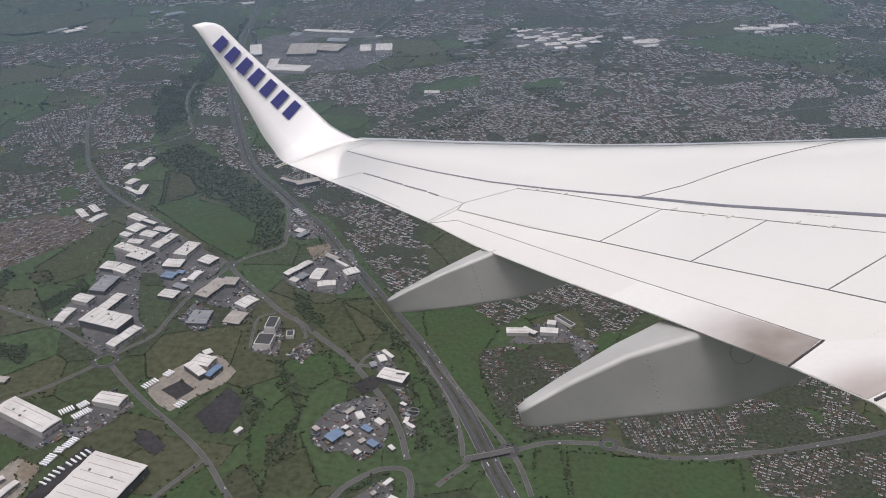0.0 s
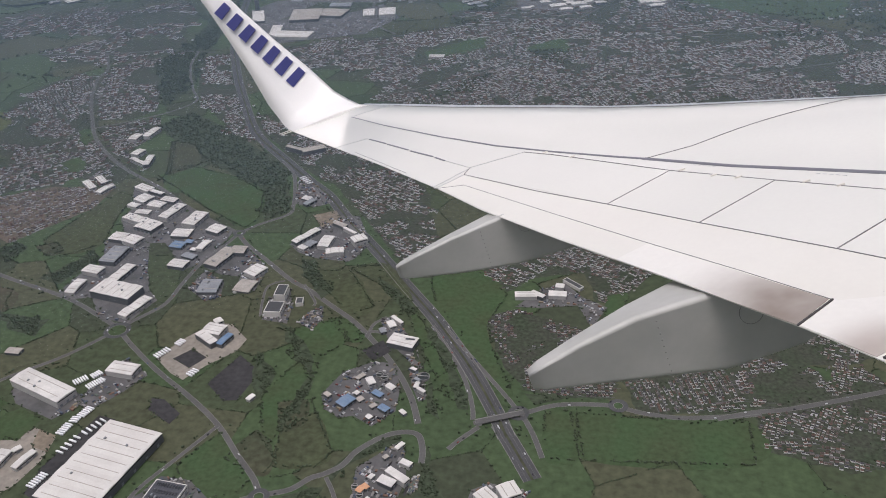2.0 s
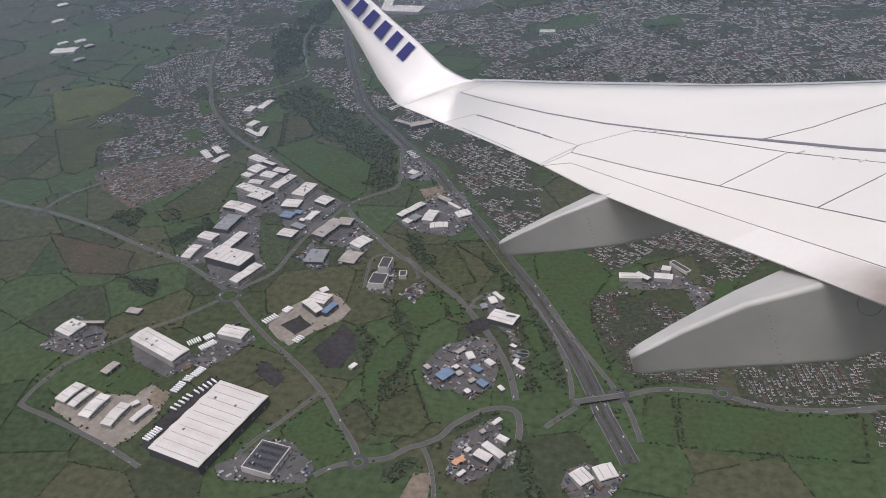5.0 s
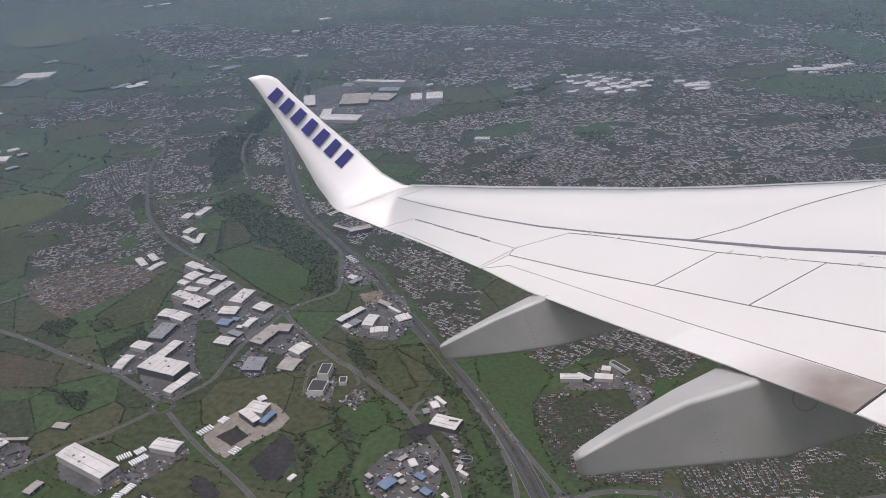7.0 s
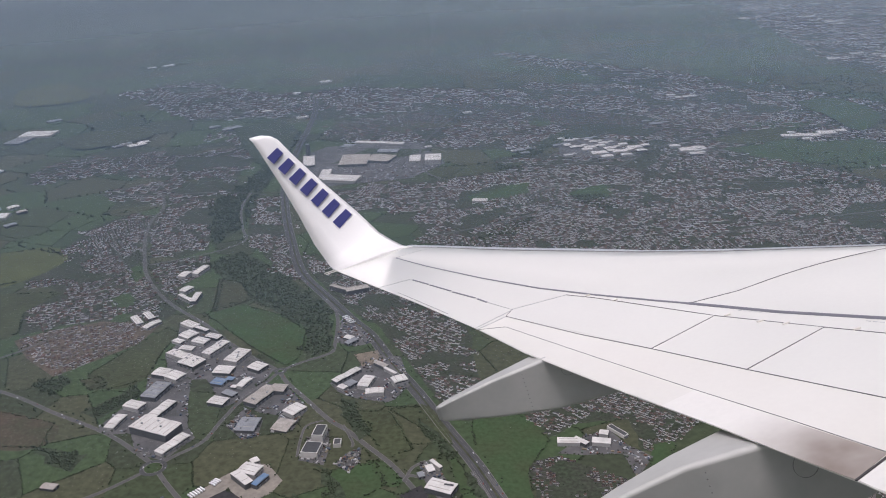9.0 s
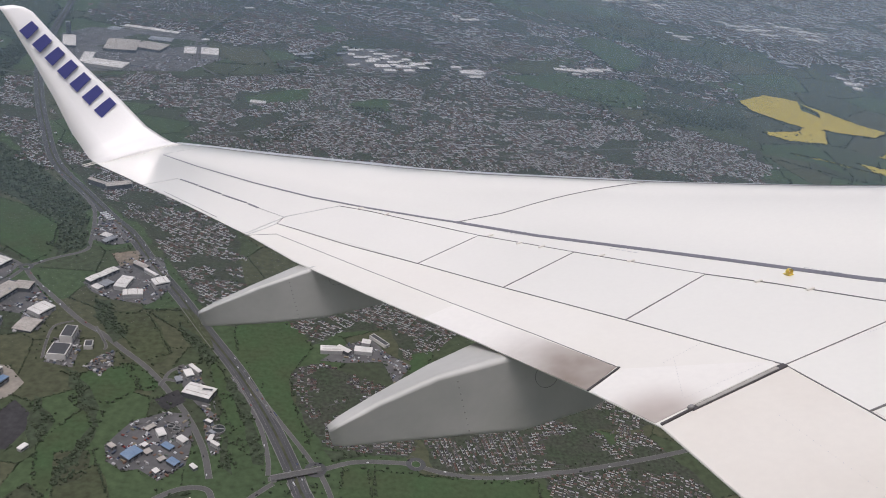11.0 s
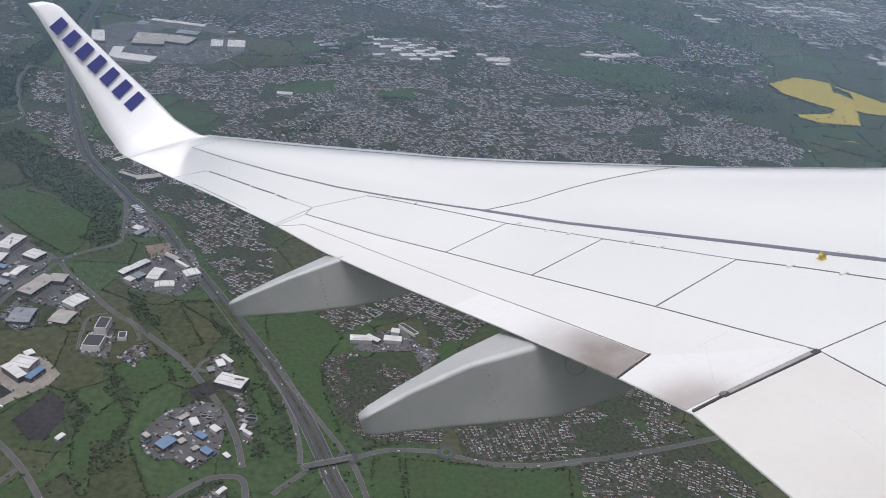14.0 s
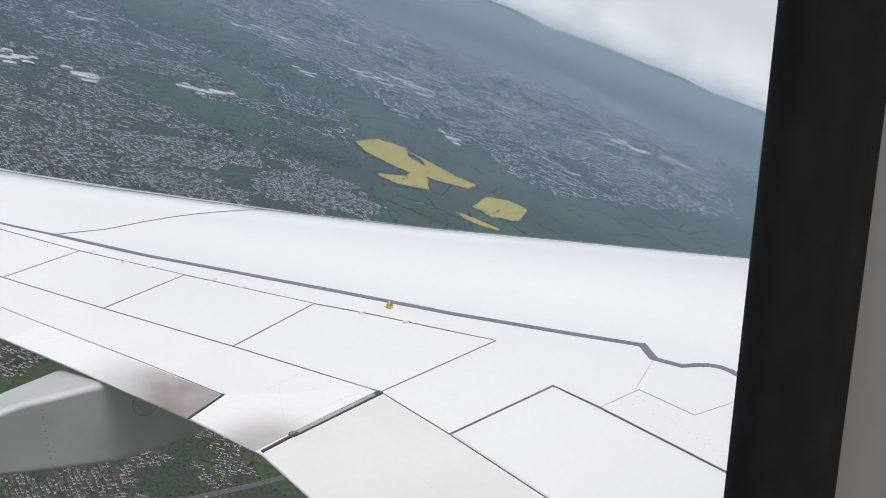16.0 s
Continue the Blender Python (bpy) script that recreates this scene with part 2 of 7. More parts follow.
SOOT = stained("soot_stained_paint", (0.735, 0.715, 0.665), (0.2, 0.155, 0.125), (-7.7, 5.42, 0.43), 0.95)
SOOT_GATE = stained("soot_edged_paint", (0.725, 0.705, 0.655), (0.4, 0.35, 0.31), (-7.62, 4.9, 0.37), 0.35)
CONCRETE = material("weathered_concrete", (0.3, 0.29, 0.275), 0.85, spread=0.12, big=0.6, scale=0.6, far=0.05)
SLUDGE = material("dark_tank_water", (0.03, 0.035, 0.033), 0.25, spread=0.2, scale=0.5)

# ---- building tools ----
def part(name, bm, mat, parent=None, label=""):
    """Links a bmesh as one mesh object under its thing."""
    me = bpy.data.meshes.new(name)
    bm.to_mesh(me)
    bm.free()
    for m in (mat if isinstance(mat, (list, tuple)) else [mat]):
        me.materials.append(m)
    ob = new(name, me)
    ob.parent = parent
    if label:
        ob["label"] = label
    return ob


def raw(name, verts, faces, mat, parent=None, slots=None, smooth=False):
    """A mesh object from arrays of corners and faces."""
    me = bpy.data.meshes.new(name)
    me.from_pydata([tuple(v) for v in verts], [], [tuple(f) for f in faces])
    for m in (mat if isinstance(mat, (list, tuple)) else [mat]):
        me.materials.append(m)
    if slots is not None:
        me.polygons.foreach_set("material_index", np.asarray(slots, dtype=np.int32))
    if smooth:
        me.polygons.foreach_set("use_smooth", np.ones(len(me.polygons), dtype=bool))
    me.update()
    ob = new(name, me)
    ob.parent = parent
    return ob


def box(bm, x0, x1, y0, y1, z0, z1, mat=0):
    v = [bm.verts.new(p) for p in ((x0, y0, z0), (x1, y0, z0), (x1, y1, z0), (x0, y1, z0), (x0, y0, z1), (x1, y0, z1), (x1, y1, z1), (x0, y1, z1))]
    for q in ((3, 2, 1, 0), (4, 5, 6, 7), (0, 1, 5, 4), (1, 2, 6, 5), (2, 3, 7, 6), (3, 0, 4, 7)):
        bm.faces.new([v[i] for i in q]).material_index = mat


def empty(name, m, label="", category="", group="", kind=""):
    ob = new(name)
    ob.matrix_world = m
    return tagged(ob, label, category, group, kind)


# ---- the wing, in the airliner's own axes: x forward, y outboard, z up ----
SLOPE = math.tan(radians(7.0))
AXES = pose(9.53, 0.842, 700.813, -19.759, -14.378, 17.670)
wing = empty("airliner_wing", AXES, "white swept airliner wing with upturned tip in flight", "wing")

LE = [(1.0, -0.78), (3.9, -2.50), (5.03, -3.36), (6.08, -4.15), (6.99, -4.85), (8.02, -5.55), (8.69, -5.95), (9.71, -6.55), (10.85, -7.17), (11.65, -7.51), (13.67, -8.43), (15.4, -9.17), (16.6, -9.70), (17.1, -9.92)]
TE = [(1.0, -7.67), (4.81, -7.67), (5.27, -7.79), (5.68, -7.92), (6.17, -8.07), (6.75, -8.26), (7.46, -8.49), (8.67, -8.86), (9.84, -9.15), (11.87, -9.72), (13.73, -10.27), (16.9, -11.2), (17.1, -11.25)]


def along(table, y):
    return float(np.interp(y, [p[0] for p in table], [p[1] for p in table]))


def top(x, y, lift=0.0):
    """A place on the wing's upper skin, which swells a little behind the nose."""
    le, te = along(LE, y), along(TE, y)
    reach = 0.42 * (le - te)
    k = min(max((le - x) / reach, 0.0), 1.0)
    return (x, y, SLOPE * (y - 1.9) + lift + 0.04 * reach * 4 * k * (1 - k))


def skin():
    """The closed wing box: a flat-topped section with a rounded nose and a thin trailing edge."""
    section = [(1.0, 0.0, 0.0), (0.8, 0.0, 0.0), (0.6, 0.0, 0.0), (0.5, 0.0, 0.0), (0.43, 0.0, 0.0), (0.38, 0.0, 0.0), (0.33, 0.0, 0.0), (0.28, 0.0, 0.0), (0.23, 0.0, 0.0), (0.18, 0.0, -0.001), (0.13, 0.0, -0.003), (0.08, 0.0, -0.007), (0.04, 0.0, -0.013), (0.0, 0.0, -0.022),
               (0.0, 0.06, -0.045), (0.0, 0.11, -0.09), (0.0, 0.14, -0.15), (0.0, 0.12, -0.22), (0.0, 0.06, -0.27), (0.06, 0.0, -0.32), (0.2, 0.0, -0.4), (0.4, 0.0, -0.38), (0.7, 0.0, -0.2), (0.93, 0.0, -0.05), (1.0, 0.0, -0.006)]
    ys = sorted({*[p[0] for p in LE if p[0] <= 16.9], *[p[0] for p in TE if p[0] < 16.9], *np.linspace(1.0, 16.9, 60).round(2)})
    bm = bmesh.new()
    rings = []
    for y in ys:
        le, te = along(LE, y), along(TE, y)
        thick = (le - te) / 3.6
        ring = []
        for s, fwd, dz in section:
            deep = dz * (thick if dz < -0.025 else 1.0)
            ring.append(bm.verts.new(top(le + fwd - s * (le - te), y, deep)))
        rings.append(ring)
    n = len(section)
    for a_, b_ in zip(rings, rings[1:]):
        for i in range(n):
            f = bm.faces.new((a_[i], a_[(i + 1) % n], b_[(i + 1) % n], b_[i]))
            f.smooth = 2 <= i <= 18
            f.material_index = 1 if 12 <= i <= 17 else 0
    bm.faces.new(rings[0])
    bm.faces.new(rings[-1][::-1])
    bmesh.ops.recalc_face_normals(bm, faces=bm.faces)
    return bm


part("wing_skin", skin(), [PAINT, BARE], wing, "white painted wing skin with a bare metal nose")


def ribbon(name, pts, width, mat, lift=0.005, label="", ends=None):
    """A thin strip along the upper skin."""
    bm = bmesh.new()
    rows = []
    fine = []
    for (x0, y0), (x1, y1) in zip(pts, pts[1:]):
        n = max(1, int(math.hypot(x1 - x0, y1 - y0) / 0.12))
        fine += [(x0 + (x1 - x0) * k / n, y0 + (y1 - y0) * k / n) for k in range(n)]
    pts = fine + [pts[-1]]
    for i, (x, y) in enumerate(pts):
        p, q = Vector(pts[max(i - 1, 0)]), Vector(pts[min(i + 1, len(pts) - 1)])
        d = (q - p).normalized()
        w = (0.85 if mat == BAND else 0.23) * (width if ends is None else ends[0] + (ends[1] - ends[0]) * i / (len(pts) - 1))
        nx, ny = -d.y * w / 2, d.x * w / 2
        rows.append([bm.verts.new(top(x + nx, y + ny, lift)), bm.verts.new(top(x - nx, y - ny, lift)), bm.verts.new(top(x - nx, y - ny, 0.0005)), bm.verts.new(top(x + nx, y + ny, 0.0005))])
    for r, s in zip(rows, rows[1:]):
        for i in range(4):
            bm.faces.new((r[i], r[(i + 1) % 4], s[(i + 1) % 4], s[i]))
    bm.faces.new(rows[0][::-1])
    bm.faces.new(rows[-1])
    bmesh.ops.recalc_face_normals(bm, faces=bm.faces)
    return part(name, bm, mat, wing, label)


def plate(name, pts, lift, mat, label="", drop=0.0):
    """A thin sheet with its own edges lying on the upper skin."""
    bm = bmesh.new()
    up = [bm.verts.new(top(x, y, lift)) for x, y in pts]
    low = [bm.verts.new(top(x, y, 0.0005 - drop)) for x, y in pts]
    bm.faces.new(up)
    bm.faces.new(low[::-1])
    for i in range(len(pts)):
        j = (i + 1) % len(pts)
        bm.faces.new((up[i], low[i], low[j], up[j]))
    bmesh.ops.recalc_face_normals(bm, faces=bm.faces)
    edges = [e_ for e_ in bm.edges if all(v in up for v in e_.verts)]
    bmesh.ops.bevel(bm, geom=edges, offset=0.0006, segments=1, affect="EDGES")
    return part(name, bm, mat, wing, label)


# slat line, walkway band and hinge lines
ribbon("slat_line", [(-10.01, 15.82), (-9.52, 14.1), (-8.89, 12.1), (-8.4, 10.69), (-7.99, 9.7), (-7.63, 8.9), (-7.46, 8.54)], 0.03, BAND, 0.003, "dark grey line behind the outer slats", (0.02, 0.035))
ribbon("walkway_band", [(-7.46, 8.54), (-7.07, 7.67), (-6.82, 7.2), (-6.31, 6.24), (-5.94, 5.52), (-5.57, 4.89), (-5.33, 4.5)], 0.05, BAND, 0.003, "broad dark grey sealant band", (0.05, 0.055))
ribbon("band_step", [(-5.315, 4.515), (-5.42, 4.345)], 0.06, BAND, 0.0035)
ribbon("root_band", [(-5.425, 4.36), (-5.37, 4.19), (-5.295, 4.15), (-5.235, 4.105), (-5.203, 4.05), (-5.198, 3.99), (-5.213, 3.92), (-5.25, 3.81), (-5.3, 3.7)], 0.05, BAND, 0.003)
ribbon("nose_line", [(-9.30, 15.39), (-8.34, 13.06), (-7.59, 11.44), (-6.79, 9.74), (-6.12, 8.59), (-5.83, 8.11), (-5.3, 7.32), (-5.0, 6.9), (-4.32, 6.03), (-3.52, 5.01), (-3.0, 4.3)], 0.034, SEAM, 0.006)
ribbon("slat_end", [(-10.01, 15.82), (-9.30, 15.39)], 0.01, FAINT)
ribbon("slat_joint", [(-7.44, 8.52), (-6.6, 8.31), (-5.84, 8.11)], 0.024, SEAM)
# spoilers, each a sheet of its own
HINGE = [(-8.21, 10.03), (-7.42, 8.03), (-7.005, 7.12), (-6.555, 6.16), (-5.99, 5.055)]
AFT = [(-8.85, 9.98), (-8.01, 7.78), (-7.655, 6.865), (-7.26, 5.895), (-6.9, 4.955)]
for (hx0, hy0), (hx1, hy1), (ax0, ay0), (ax1, ay1) in zip(HINGE, HINGE[1:], AFT, AFT[1:]):
    g = 0.004
    plate("spoiler", [(hx0 - g, hy0 - g * 1.5), (hx1 - g, hy1 + g * 1.5), (ax1 + g, ay1 + g * 1.5), (ax0 + g, ay0 - g * 1.5)], 0.003, PAINT, "white spoiler panel lying flush")
ribbon("hinge_line", [(-8.21, 10.03), (-8.01, 9.58), (-7.42, 8.03), (-7.005, 7.12), (-6.555, 6.16), (-6.35, 5.79), (-5.99, 5.055)], 0.014, SEAM, 0.006, "", (0.008, 0.018))
for (hx, hy), (ax, ay), w in zip(HINGE[1:], AFT[1:], (0.018, 0.022, 0.026, 0.012)):
    ribbon("spoiler_gap", [(hx, hy), ((hx + ax) / 2, (hy + ay) / 2), (ax, ay)], w, SEAM, 0.0055, "", (w * 0.6, w))
ribbon("flap_lip", [(-8.76, 10.16), (-8.85, 9.98), (-8.37, 8.66), (-8.01, 7.78), (-7.655, 6.865), (-7.26, 5.895), (-6.9, 4.955), (-6.88, 4.42), (-6.88, 3.79), (-6.88, 2.6)], 0.012, SEAM, 0.006, "", (0.006, 0.02))
ribbon("flap_seam", [(-9.18, 9.85), (-8.9, 9.61), (-8.38, 7.95), (-8.03, 6.86), (-7.76, 6.05), (-7.56, 5.41)], 0.011, SEAM, 0.0055, "", (0.005, 0.013))
ribbon("spoiler_end", [(-8.21, 10.03), (-8.76, 10.16)], 0.006, FAINT)
for p, q in (((-9.76, 13.45), (-9.55, 12.78)), ((-9.53, 12.7), (-9.3, 11.95)), ((-9.28, 11.86), (-9.06, 11.18)), ((-9.04, 11.1), (-8.96, 10.8))):
    ribbon("aileron_gap", [p, q], 0.024, BAND, 0.0055, "dark slot ahead of the aileron")
ribbon("aileron_seam", [(-8.96, 10.8), (-8.75, 10.12)], 0.007, FAINT)
ribbon("aileron_end", [(-10.27, 13.7), (-9.79, 13.54)], 0.006, FAINT)
ribbon("aileron_root", [(-9.17, 9.92), (-8.76, 10.14)], 0.01, FAINT)
ribbon("tab_seam", [(-9.97, 12.9), (-9.4, 10.86)], 0.009, SEAM)
ribbon("flap_edge", [(-9.18, 9.85), (-9.02, 9.9), (-8.85, 9.98)], 0.007, FAINT)
plate("outboard_flap", [(-8.86, 9.95), (-8.38, 8.66), (-8.02, 7.78), (-7.665, 6.865), (-7.27, 5.895), (-6.93, 5.03), (-7.56, 5.39), (-7.78, 6.08), (-8.02, 6.82), (-8.26, 6.75), (-8.48, 7.46), (-8.85, 8.67), (-9.14, 9.83)], 0.0022, FLAP_PAINT, "warm white outboard flap panel")
# soot-stained flap end with its step, thrust-gate panel and inboard flap
plate("stained_flap_end", [(-7.568, 5.428), (-7.8, 5.302), (-7.945, 5.75), (-8.07, 6.17), (-8.26, 6.75), (-8.02, 6.82), (-7.78, 6.08)], 0.003, SOOT, "flap end darkened by exhaust soot")
ribbon("flap_step", [(-7.555, 5.412), (-7.8, 5.292)], 0.045, SEAM_DARK, 0.007)
plate("gate_panel", [(-6.92, 5.02), (-7.56, 5.395), (-7.79, 5.28), (-7.676, 4.85), (-7.49, 4.885), (-6.93, 4.975)], 0.0035, SOOT_GATE, "off-white thrust gate panel with rivets")
plate("inboard_flap", [(-6.9, 4.93), (-7.49, 4.838), (-7.667, 4.808), (-7.667, 2.4), (-6.9, 2.4)], 0.0035, PAINT_INNER, "off-white inboard flap panel")
ribbon("flap_gap", [(-6.9, 4.95), (-7.48, 4.855)], 0.14, SEAM_DARK, 0.009, "dark flap gap with its edges")
ribbon("gap_seal", [(-6.95, 4.942), (-7.45, 4.86)], 0.085, SEAL, 0.012, "beige rubber seal in the flap gap")
ribbon("gap_end", [(-7.47, 4.858), (-7.66, 4.82)], 0.05, SEAM_DARK, 0.01)
plate("ground_spoiler", [(-6.13, 4.445), (-6.865, 4.405), (-6.865, 2.6), (-6.1, 2.6)], 0.003, PAINT, "white inboard spoiler panel")
ribbon("ground_spoiler_edge", [(-6.88, 4.42), (-6.13, 4.46)], 0.016, SEAM, 0.01)
ribbon("ground_spoiler_hinge", [(-6.13, 4.46), (-6.11, 4.16), (-6.1, 3.43), (-6.1, 2.7)], 0.022, SEAM, 0.01)
for pts in ([(-6.11, 4.16), (-5.79, 4.16)], [(-5.79, 4.16), (-5.78, 3.82)], [(-5.78, 3.82), (-5.47, 3.77)], [(-5.79, 4.18), (-5.45, 4.33)]):
    ribbon("access_seam", pts, 0.006, FAINT)
ribbon("inner_seam", [(-5.99, 5.055), (-6.9, 4.955)], 0.006, FAINT)


def rivets(name, p, q, n, size=0.006):
    """A row of rivet heads, joined into one part."""
    bm = bmesh.new()
    for i in range(n):
        k = i / (n - 1)
        x, y = p[0] + (q[0] - p[0]) * k, p[1] + (q[1] - p[1]) * k
        bmesh.ops.create_cone(bm, cap_ends=True, segments=6, radius1=size, radius2=size * 0.5, depth=0.003, matrix=Matrix.Translation(top(x, y, 0.0045)))
    return tagged(part(name, bm, FAINT, wing), kind="stuff")


rivets("rivet_row", (-5.86, 4.12), (-6.05, 3.3), 16, 0.002)
rivets("rivet_row", (-5.95, 4.14), (-5.9, 3.2), 16, 0.002)
rivets("rivet_row", (-7.0, 5.02), (-7.45, 4.96), 22, 0.002)
rivets("rivet_row", (-7.3, 5.3), (-7.45, 4.98), 14, 0.002)
rivets("rivet_row", (-7.05, 5.4), (-7.35, 5.32), 14, 0.002)
rivets("rivet_row", (-7.2, 4.6), (-7.28, 2.8), 40, 0.002)
rivets("rivet_row", (-6.04, 5.0), (-6.6, 4.98), 30, 0.002)


def fitting():
    """The hinge tabs in front of the spoilers."""
    for x, y in ((-8.06, 9.75), (-7.9, 9.3), (-7.36, 7.95), (-7.25, 7.6), (-7.15, 7.4), (-6.9, 6.92), (-6.8, 6.68), (-6.4, 5.86), (-6.26, 5.58)):
        bm = bmesh.new()
        z = top(x, y)[2]
        box(bm, x - 0.015, x + 0.035, y - 0.012, y + 0.012, z - 0.01, z + 0.012)
        bmesh.ops.bevel(bm, geom=bm.edges[:], offset=0.003, segments=1, affect="EDGES")
        part("hinge_tab", bm, PAINT_INNER, wing, "small off-white hinge tab")


fitting()
# the yellow escape-line fitting
hook = bmesh.new()
hx, hy, hz = top(-6.2, 5.83)
box(hook, hx - 0.016, hx + 0.016, hy - 0.024, hy + 0.036, hz, hz + 0.006)
ring = bmesh.ops.create_cone(hook, cap_ends=False, segments=14, radius1=0.02, radius2=0.02, depth=0.02, matrix=Matrix.Translation((hx, hy - 0.01, hz + 0.021)) @ Matrix.Rotation(radians(90), 4, "X"))
bmesh.ops.create_cone(hook, cap_ends=False, segments=14, radius1=0.01, radius2=0.01, depth=0.021, matrix=Matrix.Translation((hx, hy - 0.01, hz + 0.021)) @ Matrix.Rotation(radians(90), 4, "X"))
part("escape_line_ring", hook, YELLOW, wing, "yellow metal escape-line ring")
knob = bmesh.new()
bmesh.ops.create_icosphere(knob, subdivisions=2, radius=0.015, matrix=Matrix.Translation(top(-7.48, 4.86, 0.015)) @ Matrix.Diagonal((1.3, 0.8, 0.7, 1)))
part("flap_roller", knob, SEAM, wing, "dark grey flap roller")
# markings that cannot be read, as bars
for x, y in ((-8.0, 9.2), (-7.3, 7.98), (-6.83, 7.0), (-6.12, 5.86)):
    for i in range(5):
        ribbon("stencil_bar", [(x + 0.05 + 0.021 * i, y - 0.045 * i), (x + 0.064 + 0.021 * i, y - 0.03 - 0.045 * i)], 0.022, FAINT, 0.0025)
for x, y in ((-7.1, 11.2), (-6.35, 9.6), (-5.75, 8.6), (-5.2, 7.6), (-4.6, 6.5)):
    ribbon("stencil_mark", [(x, y), (x - 0.03, y - 0.08)], 0.02, FAINT, 0.0025)


def winglet():
    """The blended tip: rings that turn from the flat wing up into the raked winglet."""
    # leading edge and trailing edge, root to tip: x, y, z
    lead = [(-9.70, 16.45, 1.787), (-9.87, 16.85, 1.85), (-10.02, 17.08, 1.98), (-10.22, 17.22, 2.2), (-10.51, 17.30, 2.73), (-10.91, 17.38, 3.38), (-11.29, 17.46, 4.06), (-11.47, 17.5, 4.42), (-11.58, 17.51, 4.52), (-11.73, 17.52, 4.585)]
    trail = [(-11.05, 16.45, 1.787), (-11.16, 16.85, 1.835), (-11.25, 17.08, 1.9), (-11.31, 17.2, 2.05), (-11.42, 17.30, 2.36), (-11.53, 17.38, 2.95), (-11.68, 17.46, 3.6), (-11.86, 17.5, 4.3), (-11.92, 17.51, 4.5), (-11.97, 17.52, 4.605)]
    bm = bmesh.new()
    rings = []
    n = len(lead)
    for i in range(n):
        a_, b_ = Vector(lead[i]), Vector(trail[i])
        up = (Vector(lead[min(i + 1, n - 1)]) - Vector(lead[max(i - 1, 0)]))
        out = (a_ - b_).normalized().cross(up).normalized()
        ring = []
        for s, k in ((0, 0), (0.06, 0.5), (0.2, 0.85), (0.4, 1), (0.7, 0.6), (1, 0.06), (1, -0.06), (0.7, -0.6), (0.4, -1), (0.2, -0.85), (0.06, -0.5)):
            ring.append(bm.verts.new(a_.lerp(b_, s) + out * (k * 0.04 * (a_ - b_).length)))
        rings.append(ring)
    m = len(rings[0])
    for p, q in zip(rings, rings[1:]):
        for i in range(m):
            bm.faces.new((p[i], p[(i + 1) % m], q[(i + 1) % m], q[i])).smooth = True
    bm.faces.new(rings[0])
    bm.faces.new(rings[-1][::-1])
    bmesh.ops.recalc_face_normals(bm, faces=bm.faces)
    return bm


winglet_part = part("winglet", winglet(), WINGLET_PAINT, wing, "white upturned winglet with dark blue marks")
# the operator's mark, kept as seven plain slanted blocks
ROOT_MARK, TIP_MARK = Vector((-10.71, 17.31, 2.53)), Vector((-11.66, 17.45, 4.26))
step = (ROOT_MARK - TIP_MARK) / 7
side = Vector((0.27, 0.0, 0.15))
for i in range(7):
    c0 = TIP_MARK + step * (i + 0.5)
    size = 0.86 + 0.04 * i
    bm = bmesh.new()
    half, thin = step * 0.31, Vector((0, -0.036 - 0.0068 * i, 0.004))
    lean = side * 0.5 * size
    quad = [c0 - half - lean, c0 + half - lean, c0 + half * 0.85 + lean, c0 - half * 0.85 + lean]
    lo = [bm.verts.new(p + thin * 0.2) for p in quad]
    hi = [bm.verts.new(p + thin) for p in quad]
    bm.faces.new(hi)
    bm.faces.new(lo[::-1])
    for j in range(4):
        bm.faces.new((hi[j], lo[j], lo[(j + 1) % 4], hi[(j + 1) % 4]))
    bmesh.ops.recalc_face_normals(bm, faces=bm.faces)
    part("blue_mark", bm, BLUE, winglet_part, "plain dark blue block mark")
for x0, x1, y0, y1, z0 in ((-11.36, -11.1, 16.86, 16.885, 1.81), (-11.3, -11.05, 16.6, 16.615, 1.79)):
    discharger = bmesh.new()
    box(discharger, x0, x1, y0, y1, z0, z0 + 0.015)
    part("static_discharger", discharger, PAINT_INNER, wing, "small grey static discharger")


def fairing(yc, profile, half):
    """A canoe-shaped flap-track fairing: x, top, bottom and relative width, front to tip."""
    bm = bmesh.new()
    rings = []
    tip = profile[-1][0]
    for x, zt, zb, k in profile:
        w, r = half * k, min(half * k, (zt - zb) / 2) * 0.22
        out = half * min(0.1 + 1.6 * ((x - tip) / 1.1) ** 2.4, 1.7)
        ring = []
        for sx, sz in ((-1, 1), (1, 1), (1, -1), (-1, -1)):
            for ang in ((180, 150, 120, 90) if (sx, sz) == (-1, 1) else (90, 60, 30, 0) if (sx, sz) == (1, 1) else (0, -30, -60, -90) if (sx, sz) == (1, -1) else (-90, -120, -150, -180)):
                cx = (out - r if sx > 0 else r - w) if sz > 0 else sx * (w - r) * 0.12
                cz = (zt - r) if sz > 0 else (zb + r)
                ring.append(bm.verts.new((x, yc + cx + r * math.cos(radians(ang)), cz + r * math.sin(radians(ang)))))
        rings.append(ring)
    n = len(rings[0])
    for p, q in zip(rings, rings[1:]):
        for i in range(n):
            bm.faces.new((p[i], p[(i + 1) % n], q[(i + 1) % n], q[i])).smooth = True
    bm.faces.new(rings[0])
    bm.faces.new(rings[-1][::-1])
    bmesh.ops.recalc_face_normals(bm, faces=bm.faces)
    ob = part("flap_track_fairing", bm, FAIRING_PAINT, wing, "grey canoe-shaped flap track fairing")
    flat = ob.modifiers.new("flat_sides", "WEIGHTED_NORMAL")
    flat.weight = 100
    return ob


